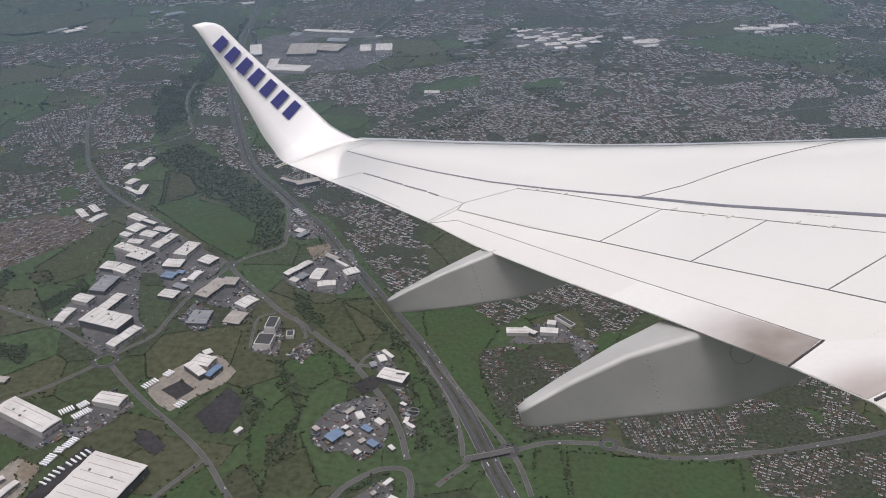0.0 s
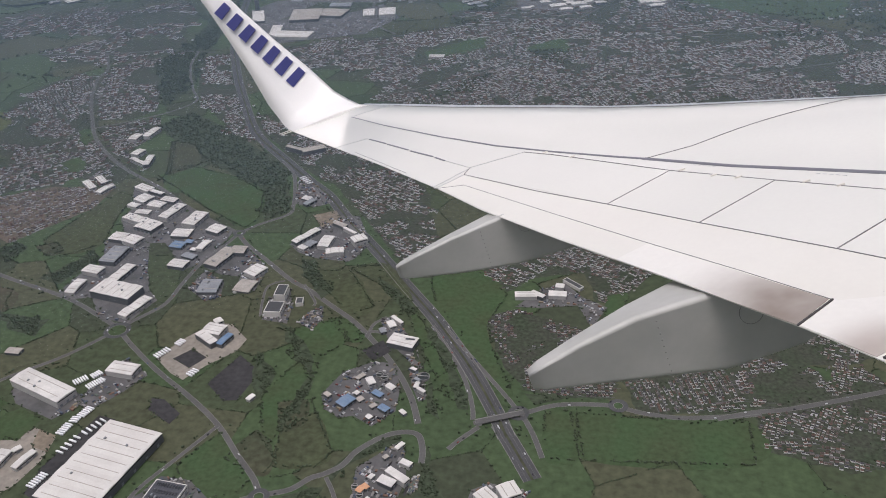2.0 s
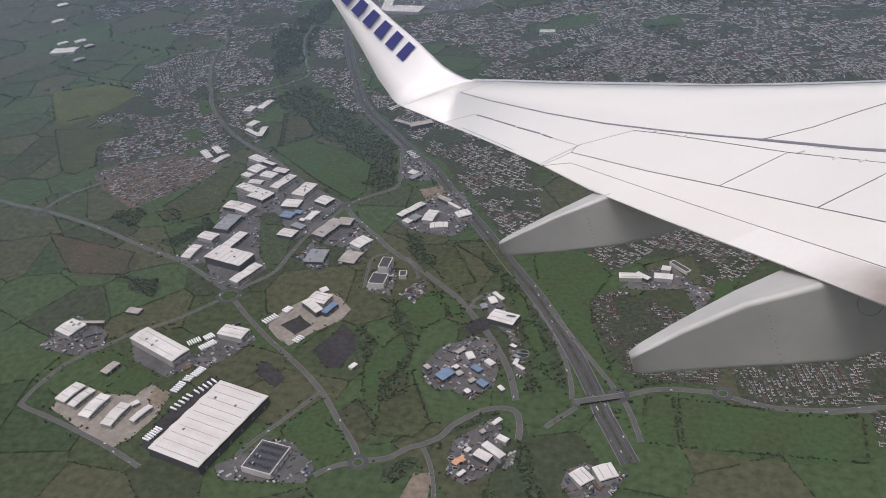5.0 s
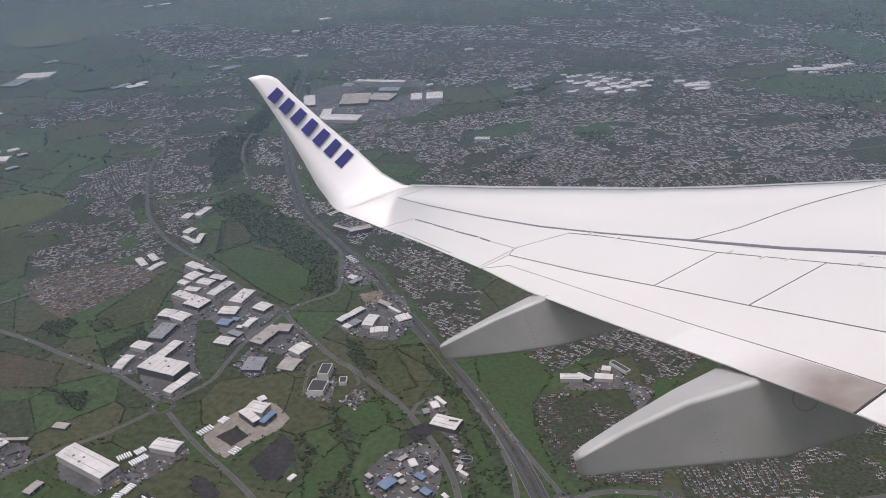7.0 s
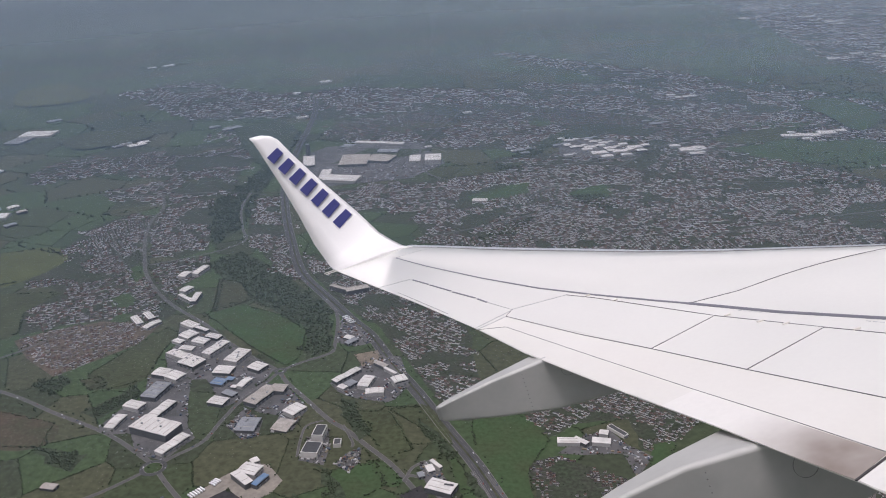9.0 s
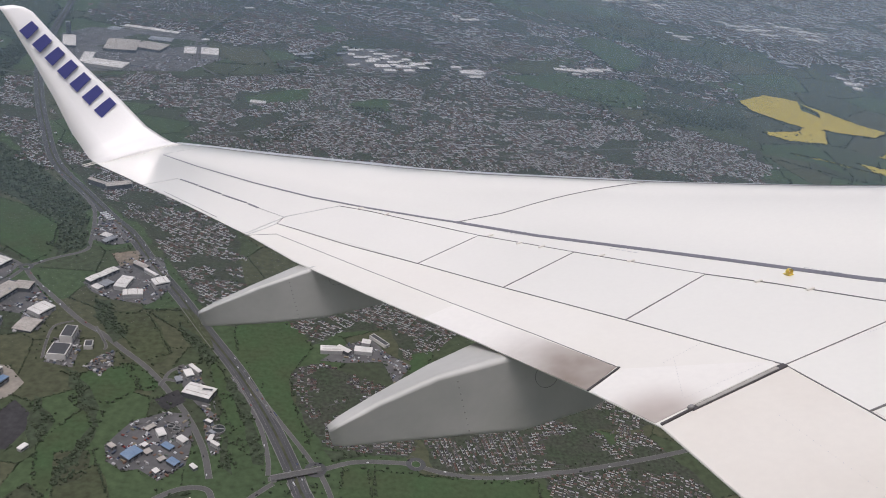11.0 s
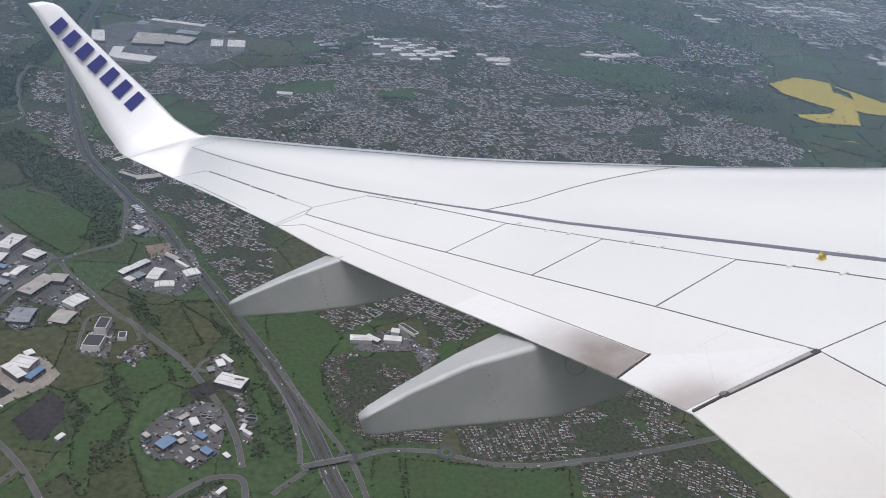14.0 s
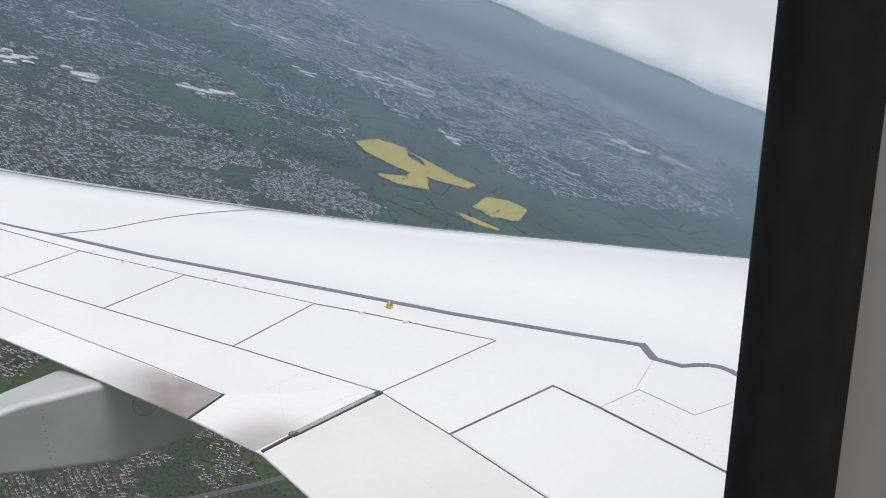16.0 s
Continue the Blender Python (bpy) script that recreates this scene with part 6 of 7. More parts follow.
# industrial estate beside the link road
shed(-772, 1341, 18, 36, 6, 63, WHITE_ROOF)
shed(-741, 1325, 8, 30, 6, 66, WHITE_ROOF)
shed(-755, 1300, 26, 27, 6, 64, WHITE_ROOF)
shed(-763, 1275, 13, 21, 5, 69, WHITE_ROOF)
shed(-721, 1279, 20, 29, 6, 75, WHITE_ROOF)
shed(-705, 1298, 15, 29, 6, 75, WHITE_ROOF)
shed(-734, 1251, 14, 26, 5, 84, WHITE_ROOF)
shed(-679, 1251, 53, 18, 9, 73, WHITE_ROOF)
shed(-730, 1221, 18, 59, 7, 67, RIDGED_ROOF)
shed(-702, 1202, 38, 30, 7, -20, RIDGED_ROOF)
shed(-735, 1161, 24, 26, 7, 82, WHITE_ROOF)
shed(-707, 1153, 24, 28, 7, 69, WHITE_ROOF)
shed(-715, 1103, 48, 27, 8, 85, GREY_ROOF)
shed(-728, 1058, 20, 30, 7, 77, WHITE_ROOF)
shed(-678, 1052, 49, 17, 7, 78, RIDGED_ROOF)
shed(-733, 1011, 38, 16, 6, 87, WHITE_ROOF)
shed(-660, 999, 36, 70, 12, 76, RIDGED_ROOF)
shed(-616, 966, 53, 16, 6, 69, WHITE_ROOF)
shed(-600, 1086, 21, 28, 6, 80, WHITE_ROOF)
shed(-625, 1144, 19, 22, 5, 80, BLUE_ROOF)
shed(-611, 1157, 10, 13, 4, 81, BLUE_ROOF)
shed(-593, 1113, 13, 24, 4, 69, GREY_ROOF)
shed(-633, 1181, 25, 31, 6, 89, WHITE_ROOF)
shed(-581, 1145, 29, 12, 6, 77, WHITE_ROOF)
shed(-594, 1133, 8, 9, 4, 83, WHITE_ROOF)
shed(-629, 1229, 46, 25, 8, 79, RIDGED_ROOF)
shed(-579, 1197, 24, 26, 7, 68, WHITE_ROOF)
shed(-538, 1109, 56, 24, 7, 72, TAN_ROOF)
shed(-517, 1132, 22, 24, 7, 89, TAN_ROOF)
shed(-469, 1074, 29, 23, 7, 62, WHITE_ROOF)
shed(-473, 1035, 32, 27, 3, 81, TAN_ROOF)
shed(-526, 1028, 36, 30, 5, 93, GREY_ROOF)
shed(-887, 1350, 13, 41, 5, 46, WHITE_ROOF)
shed(-873, 1371, 13, 36, 5, 46, WHITE_ROOF)
shed(-847, 1335, 36, 13, 5, 67, WHITE_ROOF)

# office block with dark flat roofs
shed(-409, 1014, 28, 16, 12, 92, DARK_ROOF)
shed(-408, 975, 27, 24, 9, 91, DARK_ROOF)
shed(-404, 975, 8, 9, 7, 84, WHITE_ROOF)
shed(-378, 999, 15, 11, 5, 101, DARK_ROOF)

# haulage depots
shed(-480, 897, 12, 37, 9, 55, RIDGED_ROOF)
shed(-476, 917, 23, 28, 9, 78, WHITE_ROOF)
shed(-454, 898, 26, 9, 7, 71, BLUE_ROOF)
shed(-478, 938, 11, 11, 8, 45, WHITE_ROOF)
shed(-653, 779, 29, 92, 11, 67, WHITE_ROOF)
shed(-566, 824, 22, 39, 8, 82, WHITE_ROOF)
shed(-380, 787, 11, 6, 4, 64, WHITE_ROOF)
shed(-805, 796, 30, 31, 8, 72, WHITE_ROOF)
shed(-788, 815, 5, 43, 5, 99, TAN_ROOF)
shed(-510, 652, 127, 75, 12, 77, RIDGED_ROOF)
shed(-721, 675, 34, 17, 6, 75, WHITE_ROOF)
shed(-700, 669, 34, 12, 6, 74, WHITE_ROOF)
shed(-674, 658, 41, 16, 6, 82, WHITE_ROOF)
shed(-638, 649, 39, 15, 6, 84, WHITE_ROOF)
shed(-607, 656, 30, 8, 6, 72, WHITE_ROOF)
shed(-626, 672, 10, 7, 5, 51, WHITE_ROOF)
shed(-698, 729, 23, 12, 5, 76, TAN_ROOF)
shed(-421, 614, 44, 38, 8, 82, SKYLIGHT_ROOF)
shed(-739, 852, 12, 21, 4, 87, TAN_ROOF)

# trading estate below the motorway
shed(-420, 1186, 54, 12, 6, 58, WHITE_ROOF)
shed(-416, 1150, 11, 14, 5, 60, WHITE_ROOF)
shed(-406, 1161, 17, 15, 6, 61, GREY_ROOF)
shed(-382, 1168, 34, 18, 7, 84, WHITE_ROOF)
shed(-361, 1141, 16, 28, 6, 105, RIDGED_ROOF)
shed(-329, 1176, 23, 19, 10, 35, WHITE_ROOF)
shed(-373, 1227, 10, 26, 6, 58, TAN_ROOF)
shed(-352, 1207, 5, 29, 6, 53, WHITE_ROOF)
shed(-456, 1319, 13, 16, 5, 71, WHITE_ROOF)
shed(-447, 1305, 24, 11, 5, 57, GREY_ROOF)

# works beside the link road
shed(-210, 913, 23, 37, 8, 75, WHITE_ROOF)
shed(-200, 914, 6, 15, 9, 86, DARK_ROOF)
shed(-233, 952, 10, 15, 6, 30, WHITE_ROOF)
shed(-227, 963, 5, 22, 6, 48, WHITE_ROOF)
shed(-243, 939, 8, 11, 4, 30, GREY_ROOF)
shed(-186, 857, 4, 8, 6, 63, WHITE_ROOF)
shed(-177, 826, 5, 11, 6, -8, WHITE_ROOF)
shed(-170, 817, 4, 12, 6, 56, WHITE_ROOF)
shed(-178, 838, 4, 8, 5, 59, GREY_ROOF)

# water works and small plants
shed(-259, 789, 20, 15, 6, 56, BLUE_ROOF)
shed(-236, 828, 9, 14, 7, 32, WHITE_ROOF)
shed(-249, 806, 6, 6, 5, 55, WHITE_ROOF)
shed(-209, 820, 8, 12, 6, 53, WHITE_ROOF)
shed(-285, 800, 6, 9, 5, 54, TAN_ROOF)
shed(-223, 808, 8, 14, 4, 58, BLUE_ROOF)
shed(-210, 781, 9, 13, 5, 57, BLUE_ROOF)
shed(-225, 765, 6, 7, 4, 51, WHITE_ROOF)
shed(-186, 777, 5, 9, 4, 48, WHITE_ROOF)
shed(-252, 840, 13, 6, 3, 53, TAN_ROOF)
shed(-243, 797, 8, 8, 3, 48, TAN_ROOF)
shed(-224, 785, 8, 6, 4, 47, TAN_ROOF)
shed(-210, 649, 8, 7, 5, 62, ORANGE_ROOF)
shed(-205, 654, 5, 8, 5, 53, ORANGE_ROOF)
shed(-183, 662, 11, 19, 7, 66, WHITE_ROOF)
shed(-173, 671, 9, 29, 8, 56, WHITE_ROOF)
shed(-167, 692, 7, 13, 6, 65, WHITE_ROOF)
shed(-179, 719, 12, 5, 5, 56, WHITE_ROOF)
shed(-201, 635, 10, 4, 4, 58, WHITE_ROOF)
shed(-202, 670, 7, 5, 4, 60, WHITE_ROOF)
shed(-192, 701, 6, 5, 4, 49, TAN_ROOF)
shed(-50, 658, 21, 20, 11, 30, RIDGED_ROOF)
shed(-74, 651, 18, 20, 7, 45, WHITE_ROOF)

# school, flats and retail park
shed(-53, 1039, 13, 31, 6, 95, WHITE_ROOF)
shed(-36, 1041, 8, 22, 6, 56, WHITE_ROOF)
shed(-8, 1044, 13, 25, 6, 89, WHITE_ROOF)
shed(-5, 1065, 11, 12, 6, 83, WHITE_ROOF)
shed(14, 1075, 9, 34, 4, 46, DARK_ROOF)
shed(-533, 1520, 9, 51, 10, 65, TAN_ROOF)
shed(-499, 1520, 18, 46, 10, 121, TAN_ROOF)
shed(-431, 1550, 16, 38, 10, 100, TAN_ROOF)
shed(-895, 1567, 29, 18, 8, 84, RIDGED_ROOF)
shed(-871, 1593, 47, 15, 8, 83, RIDGED_ROOF)
shed(-854, 1492, 26, 17, 8, 72, RIDGED_ROOF)
shed(-816, 1456, 45, 12, 8, 99, RIDGED_ROOF)
shed(-835, 1450, 50, 8, 8, -33, RIDGED_ROOF)
shed(-826, 2319, 97, 28, 8, 100, WHITE_ROOF)
shed(-763, 2283, 55, 100, 8, 85, WHITE_ROOF)
shed(-924, 2461, 116, 34, 8, 109, WHITE_ROOF)
shed(-952, 2536, 10, 11, 40, 92, GREY_ROOF)
shed(-879, 2305, 10, 9, 38, 96, GREY_ROOF)
shed(-782, 2476, 115, 86, 9, 99, TAN_ROOF)
shed(-705, 2496, 74, 78, 9, 81, TAN_ROOF)
shed(-758, 2691, 25, 166, 7, 84, WHITE_ROOF)
shed(-855, 2651, 43, 36, 6, 81, GREY_ROOF)
shed(-598, 2502, 70, 33, 7, 101, WHITE_ROOF)
shed(-703, 2588, 42, 66, 7, 91, GREY_ROOF)
shed(-539, 2489, 73, 48, 14, 100, WHITE_ROOF)
shed(-338, 2109, 20, 38, 5, 92, WHITE_ROOF)

# far sheds, many enlarged and doubled to fit the camera's view
shed(-73, 2640, 35, 22, 6, 20, WHITE_ROOF)
shed(-48, 2660, 19, 15, 6, 20, WHITE_ROOF)
shed(-44, 2576, 48, 28, 6, 19, WHITE_ROOF)
shed(-9, 2602, 26, 19, 6, 19, WHITE_ROOF)
shed(-82, 2613, 31, 19, 6, 19, WHITE_ROOF)
shed(-20, 2536, 36, 19, 6, 19, WHITE_ROOF)
shed(-12, 2631, 31, 22, 6, 18, WHITE_ROOF)
shed(9, 2649, 17, 15, 6, 18, WHITE_ROOF)
shed(-38, 2661, 20, 15, 6, 18, WHITE_ROOF)
shed(-87, 2746, 33, 19, 6, 20, GREY_ROOF)
shed(-63, 2764, 18, 13, 6, 20, GREY_ROOF)
shed(-144, 2722, 33, 19, 6, 21, WHITE_ROOF)
shed(-121, 2740, 18, 13, 6, 21, WHITE_ROOF)
shed(-170, 2746, 21, 13, 6, 21, WHITE_ROOF)
shed(-34, 2691, 30, 17, 6, 19, WHITE_ROOF)
shed(-12, 2707, 16, 11, 6, 19, WHITE_ROOF)
shed(-117, 2644, 35, 21, 6, 21, WHITE_ROOF)
shed(-92, 2664, 19, 14, 6, 21, WHITE_ROOF)
shed(-146, 2671, 22, 14, 6, 21, WHITE_ROOF)
shed(-177, 2660, 26, 17, 6, 22, GREY_ROOF)
shed(-159, 2676, 14, 11, 6, 22, GREY_ROOF)
shed(16, 2593, 44, 26, 6, 18, WHITE_ROOF)
shed(47, 2616, 24, 18, 6, 18, WHITE_ROOF)
shed(-18, 2628, 28, 18, 6, 18, WHITE_ROOF)
shed(37, 2556, 33, 18, 6, 18, WHITE_ROOF)
shed(61, 2643, 45, 26, 6, 17, WHITE_ROOF)
shed(93, 2666, 24, 18, 6, 17, WHITE_ROOF)
shed(26, 2678, 29, 18, 6, 17, WHITE_ROOF)
shed(81, 2605, 33, 18, 6, 17, WHITE_ROOF)
shed(217, 2613, 50, 30, 6, 13, WHITE_ROOF)
shed(255, 2637, 27, 21, 6, 13, WHITE_ROOF)
shed(181, 2657, 32, 21, 6, 13, WHITE_ROOF)
shed(237, 2568, 37, 21, 6, 13, WHITE_ROOF)
shed(244, 2606, 25, 16, 6, 13, WHITE_ROOF)
shed(262, 2618, 13, 11, 6, 13, WHITE_ROOF)
shed(225, 2629, 16, 11, 6, 13, WHITE_ROOF)
shed(254, 2582, 18, 11, 6, 13, WHITE_ROOF)
shed(530, 2779, 45, 26, 7, 7, WHITE_ROOF)
shed(566, 2796, 24, 18, 7, 7, WHITE_ROOF)
shed(596, 2784, 49, 28, 7, 6, WHITE_ROOF)
shed(635, 2802, 26, 19, 7, 6, WHITE_ROOF)
shed(647, 2817, 57, 33, 8, 5, WHITE_ROOF)
shed(693, 2837, 31, 23, 8, 5, WHITE_ROOF)
shed(246, 3388, 50, 29, 5, 14, WHITE_ROOF)
shed(283, 3412, 27, 20, 5, 14, WHITE_ROOF)
shed(209, 3429, 32, 20, 5, 14, WHITE_ROOF)
shed(136, 2955, 43, 26, 5, 15, GREY_ROOF)
shed(167, 2977, 23, 18, 5, 15, GREY_ROOF)
shed(103, 2992, 27, 18, 5, 15, GREY_ROOF)
shed(1494, 3941, 63, 36, 5, -3, WHITE_ROOF)
shed(1548, 3956, 34, 25, 5, -3, WHITE_ROOF)
shed(1465, 4003, 40, 25, 5, -3, WHITE_ROOF)
shed(1523, 3873, 61, 35, 5, -3, WHITE_ROOF)
shed(1575, 3887, 33, 24, 5, -3, WHITE_ROOF)
shed(1617, 3922, 63, 36, 5, -4, WHITE_ROOF)
shed(1671, 3936, 34, 25, 5, -4, WHITE_ROOF)
shed(1589, 3985, 40, 25, 5, -4, WHITE_ROOF)
shed(1610, 3823, 61, 35, 5, -5, WHITE_ROOF)
shed(1663, 3835, 33, 24, 5, -5, WHITE_ROOF)
shed(1764, 4060, 64, 39, 5, -5, WHITE_ROOF)
shed(1819, 4074, 35, 27, 5, -5, WHITE_ROOF)
shed(1737, 4128, 41, 27, 5, -5, WHITE_ROOF)
shed(1713, 3873, 63, 36, 5, -6, GREY_ROOF)
shed(1768, 3885, 34, 25, 5, -6, GREY_ROOF)
shed(1819, 4005, 64, 39, 5, -6, WHITE_ROOF)
shed(1875, 4018, 35, 27, 5, -6, WHITE_ROOF)
shed(1794, 4074, 41, 27, 5, -6, WHITE_ROOF)
shed(1825, 3941, 48, 27, 5, -6, WHITE_ROOF)
shed(1882, 4003, 60, 39, 5, -7, WHITE_ROOF)
shed(1934, 4016, 33, 27, 5, -7, WHITE_ROOF)
shed(1860, 4072, 39, 27, 5, -7, WHITE_ROOF)
shed(1886, 3939, 45, 27, 5, -7, WHITE_ROOF)
shed(1829, 3839, 63, 36, 5, -7, WHITE_ROOF)
shed(1884, 3850, 34, 25, 5, -7, WHITE_ROOF)
shed(1608, 3989, 52, 36, 5, -4, GREY_ROOF)
shed(1653, 4003, 28, 25, 5, -4, GREY_ROOF)
shed(1144, 3564, 56, 31, 5, 0, WHITE_ROOF)
shed(1191, 3579, 30, 21, 5, 0, WHITE_ROOF)
shed(1116, 3616, 36, 21, 5, 0, WHITE_ROOF)
shed(1155, 3514, 42, 21, 5, 0, WHITE_ROOF)
shed(1490, 3294, 63, 36, 5, -6, GREY_ROOF)
shed(1545, 3306, 34, 25, 5, -6, GREY_ROOF)
shed(1465, 3358, 40, 25, 5, -6, GREY_ROOF)
shed(1496, 3235, 47, 25, 5, -6, GREY_ROOF)
shed(-1163, 3077, 41, 23, 5, 39, WHITE_ROOF)
shed(-1373, 2916, 61, 34, 5, 43, GREY_ROOF)
shed(-541, 3147, 33, 19, 5, 28, WHITE_ROOF)
shed(-300, 2603, 28, 17, 4, 25, WHITE_ROOF)
shed(-282, 2620, 15, 11, 4, 25, WHITE_ROOF)
shed(-324, 2623, 18, 11, 4, 25, WHITE_ROOF)
shed(-587, 2650, 22, 13, 4, 30, WHITE_ROOF)
shed(-66, 2707, 26, 17, 6, 19, WHITE_ROOF)
shed(-47, 2722, 14, 11, 6, 19, WHITE_ROOF)
shed(-87, 2730, 16, 11, 6, 19, WHITE_ROOF)
shed(-123, 2639, 26, 16, 6, 21, WHITE_ROOF)
shed(-105, 2654, 14, 11, 6, 21, WHITE_ROOF)
shed(-144, 2659, 16, 11, 6, 21, WHITE_ROOF)
shed(-136, 2547, 25, 16, 6, 21, WHITE_ROOF)
shed(-119, 2562, 13, 11, 6, 21, WHITE_ROOF)
shed(215, 2629, 31, 19, 5, 13, WHITE_ROOF)
shed(238, 2644, 17, 13, 5, 13, WHITE_ROOF)
shed(791, 5769, 99, 68, 5, 10, WHITE_ROOF)
shed(867, 5817, 54, 47, 5, 10, WHITE_ROOF)
shed(988, 5926, 103, 73, 5, 9, GREY_ROOF)
shed(1068, 5975, 56, 51, 5, 9, GREY_ROOF)
shed(917, 6040, 66, 51, 5, 9, GREY_ROOF)
shed(1118, 5761, 72, 69, 5, 7, WHITE_ROOF)
shed(1174, 5802, 39, 48, 5, 7, WHITE_ROOF)
shed(1225, 5513, 69, 64, 5, 5, WHITE_ROOF)
shed(1280, 5549, 37, 44, 5, 5, WHITE_ROOF)
shed(1181, 5618, 44, 44, 5, 5, WHITE_ROOF)
shed(1247, 5412, 51, 44, 5, 5, WHITE_ROOF)
shed(1357, 5296, 67, 59, 5, 4, GREY_ROOF)
shed(1411, 5329, 36, 41, 5, 4, GREY_ROOF)
shed(1316, 5393, 43, 41, 5, 4, GREY_ROOF)
shed(968, 4213, 63, 38, 5, 5, WHITE_ROOF)
shed(1019, 4236, 34, 26, 5, 5, WHITE_ROOF)
shed(1085, 4337, 49, 40, 5, 4, WHITE_ROOF)
shed(1125, 4359, 26, 28, 5, 4, WHITE_ROOF)
shed(1201, 4247, 64, 46, 5, 2, WHITE_ROOF)
shed(1254, 4271, 35, 32, 5, 2, WHITE_ROOF)
shed(1166, 4324, 41, 32, 5, 2, WHITE_ROOF)
shed(1216, 4173, 48, 32, 5, 2, WHITE_ROOF)
shed(1152, 3867, 50, 33, 5, 1, GREY_ROOF)
shed(1194, 3884, 27, 23, 5, 1, GREY_ROOF)
shed(1716, 4766, 75, 44, 5, -2, WHITE_ROOF)
shed(1780, 4785, 41, 30, 5, -2, WHITE_ROOF)
shed(1681, 4842, 48, 30, 5, -2, WHITE_ROOF)
shed(2003, 4950, 78, 46, 5, -4, WHITE_ROOF)
shed(2070, 4968, 42, 32, 5, -4, WHITE_ROOF)
shed(2026, 6338, 82, 71, 5, 0, WHITE_ROOF)
shed(2095, 6373, 45, 49, 5, 0, WHITE_ROOF)
shed(1985, 6458, 53, 49, 5, 0, WHITE_ROOF)
shed(2042, 6224, 61, 49, 5, 0, WHITE_ROOF)
shed(2131, 5696, 75, 59, 5, -3, WHITE_ROOF)
shed(2196, 5722, 41, 41, 5, -3, WHITE_ROOF)
shed(2098, 5798, 48, 41, 5, -3, WHITE_ROOF)
shed(2141, 5600, 56, 41, 5, -3, WHITE_ROOF)
shed(3309, 4158, 91, 91, 5, -21, WHITE_ROOF)
shed(3397, 4172, 50, 63, 5, -21, WHITE_ROOF)
shed(3321, 4318, 59, 63, 5, -21, WHITE_ROOF)
shed(3396, 4083, 91, 91, 5, -22, WHITE_ROOF)
shed(3484, 4096, 50, 63, 5, -22, WHITE_ROOF)
shed(3411, 4243, 59, 63, 5, -22, WHITE_ROOF)
shed(3698, 4119, 95, 99, 5, -24, WHITE_ROOF)
shed(3791, 4131, 52, 69, 5, -24, WHITE_ROOF)
shed(3740, 4016, 80, 73, 5, -25, WHITE_ROOF)
shed(3817, 4020, 44, 51, 5, -25, WHITE_ROOF)
shed(4497, 6671, 98, 130, 5, -16, GREY_ROOF)
shed(4594, 6710, 53, 91, 5, -16, GREY_ROOF)
shed(4490, 6446, 96, 124, 5, -17, WHITE_ROOF)
shed(4586, 6481, 52, 86, 5, -17, WHITE_ROOF)
shed(4381, 5701, 106, 104, 5, -20, WHITE_ROOF)
shed(4483, 5719, 58, 72, 5, -20, WHITE_ROOF)
shed(4391, 5885, 68, 72, 5, -20, WHITE_ROOF)
shed(4344, 5537, 79, 72, 5, -20, WHITE_ROOF)
shed(2508, 4178, 60, 47, 5, -13, WHITE_ROOF)
shed(2562, 4189, 33, 32, 5, -13, WHITE_ROOF)
shed(2496, 4262, 39, 32, 5, -13, WHITE_ROOF)
shed(2178, 3857, 54, 39, 5, -11, GREY_ROOF)
shed(2226, 3867, 29, 27, 5, -11, GREY_ROOF)
shed(1654, 3071, 43, 39, 5, -10, WHITE_ROOF)
shed(1693, 3083, 23, 27, 5, -10, WHITE_ROOF)
shed(1644, 3140, 27, 27, 5, -10, WHITE_ROOF)
shed(1651, 3008, 32, 27, 5, -10, WHITE_ROOF)
shed(2247, 3029, 46, 34, 5, -19, WHITE_ROOF)
shed(2289, 3032, 25, 23, 5, -19, WHITE_ROOF)
shed(2244, 3091, 29, 23, 5, -19, WHITE_ROOF)
shed(4802, 5573, 109, 109, 5, -23, GREY_ROOF)
shed(4908, 5586, 59, 76, 5, -23, GREY_ROOF)
shed(4824, 5764, 70, 76, 5, -23, GREY_ROOF)
shed(4753, 5403, 81, 76, 5, -23, GREY_ROOF)
shed(-2102, 2814, 81, 120, 8, 100, WHITE_ROOF)
shed(-2112, 2710, 90, 64, 8, 91, GREY_ROOF)
shed(-1617, 2660, 59, 33, 6, 49, WHITE_ROOF)
shed(-1679, 2640, 33, 26, 6, 50, GREY_ROOF)
shed(-1914, 2327, 31, 30, 6, 57, WHITE_ROOF)
shed(-1814, 2164, 35, 21, 6, 58, WHITE_ROOF)
shed(-1612, 1913, 41, 66, 6, 103, WHITE_ROOF)
shed(-1658, 1970, 27, 17, 6, 58, WHITE_ROOF)
shed(-1615, 1990, 29, 21, 6, 57, WHITE_ROOF)
shed(-1563, 1954, 26, 16, 6, 57, TAN_ROOF)
shed(-1524, 1852, 30, 17, 5, 57, GREY_ROOF)
shed(-1449, 2923, 41, 23, 6, 44, GREY_ROOF)
shed(-1380, 2884, 39, 23, 6, 44, GREY_ROOF)
shed(-1287, 2858, 39, 22, 6, 42, WHITE_ROOF)
shed(-1418, 3162, 43, 24, 6, 42, GREY_ROOF)
shed(-1349, 3186, 43, 24, 6, 41, WHITE_ROOF)
shed(-1355, 3544, 27, 28, 6, 39, WHITE_ROOF)
shed(-2190, 3041, 55, 31, 5, 54, GREY_ROOF)
shed(-1933, 3039, 30, 25, 5, 50, WHITE_ROOF)
shed(-2436, 4286, 51, 32, 5, 48, WHITE_ROOF)
shed(-2370, 4346, 61, 35, 5, 47, WHITE_ROOF)
shed(-1312, 3820, 50, 29, 5, 37, WHITE_ROOF)
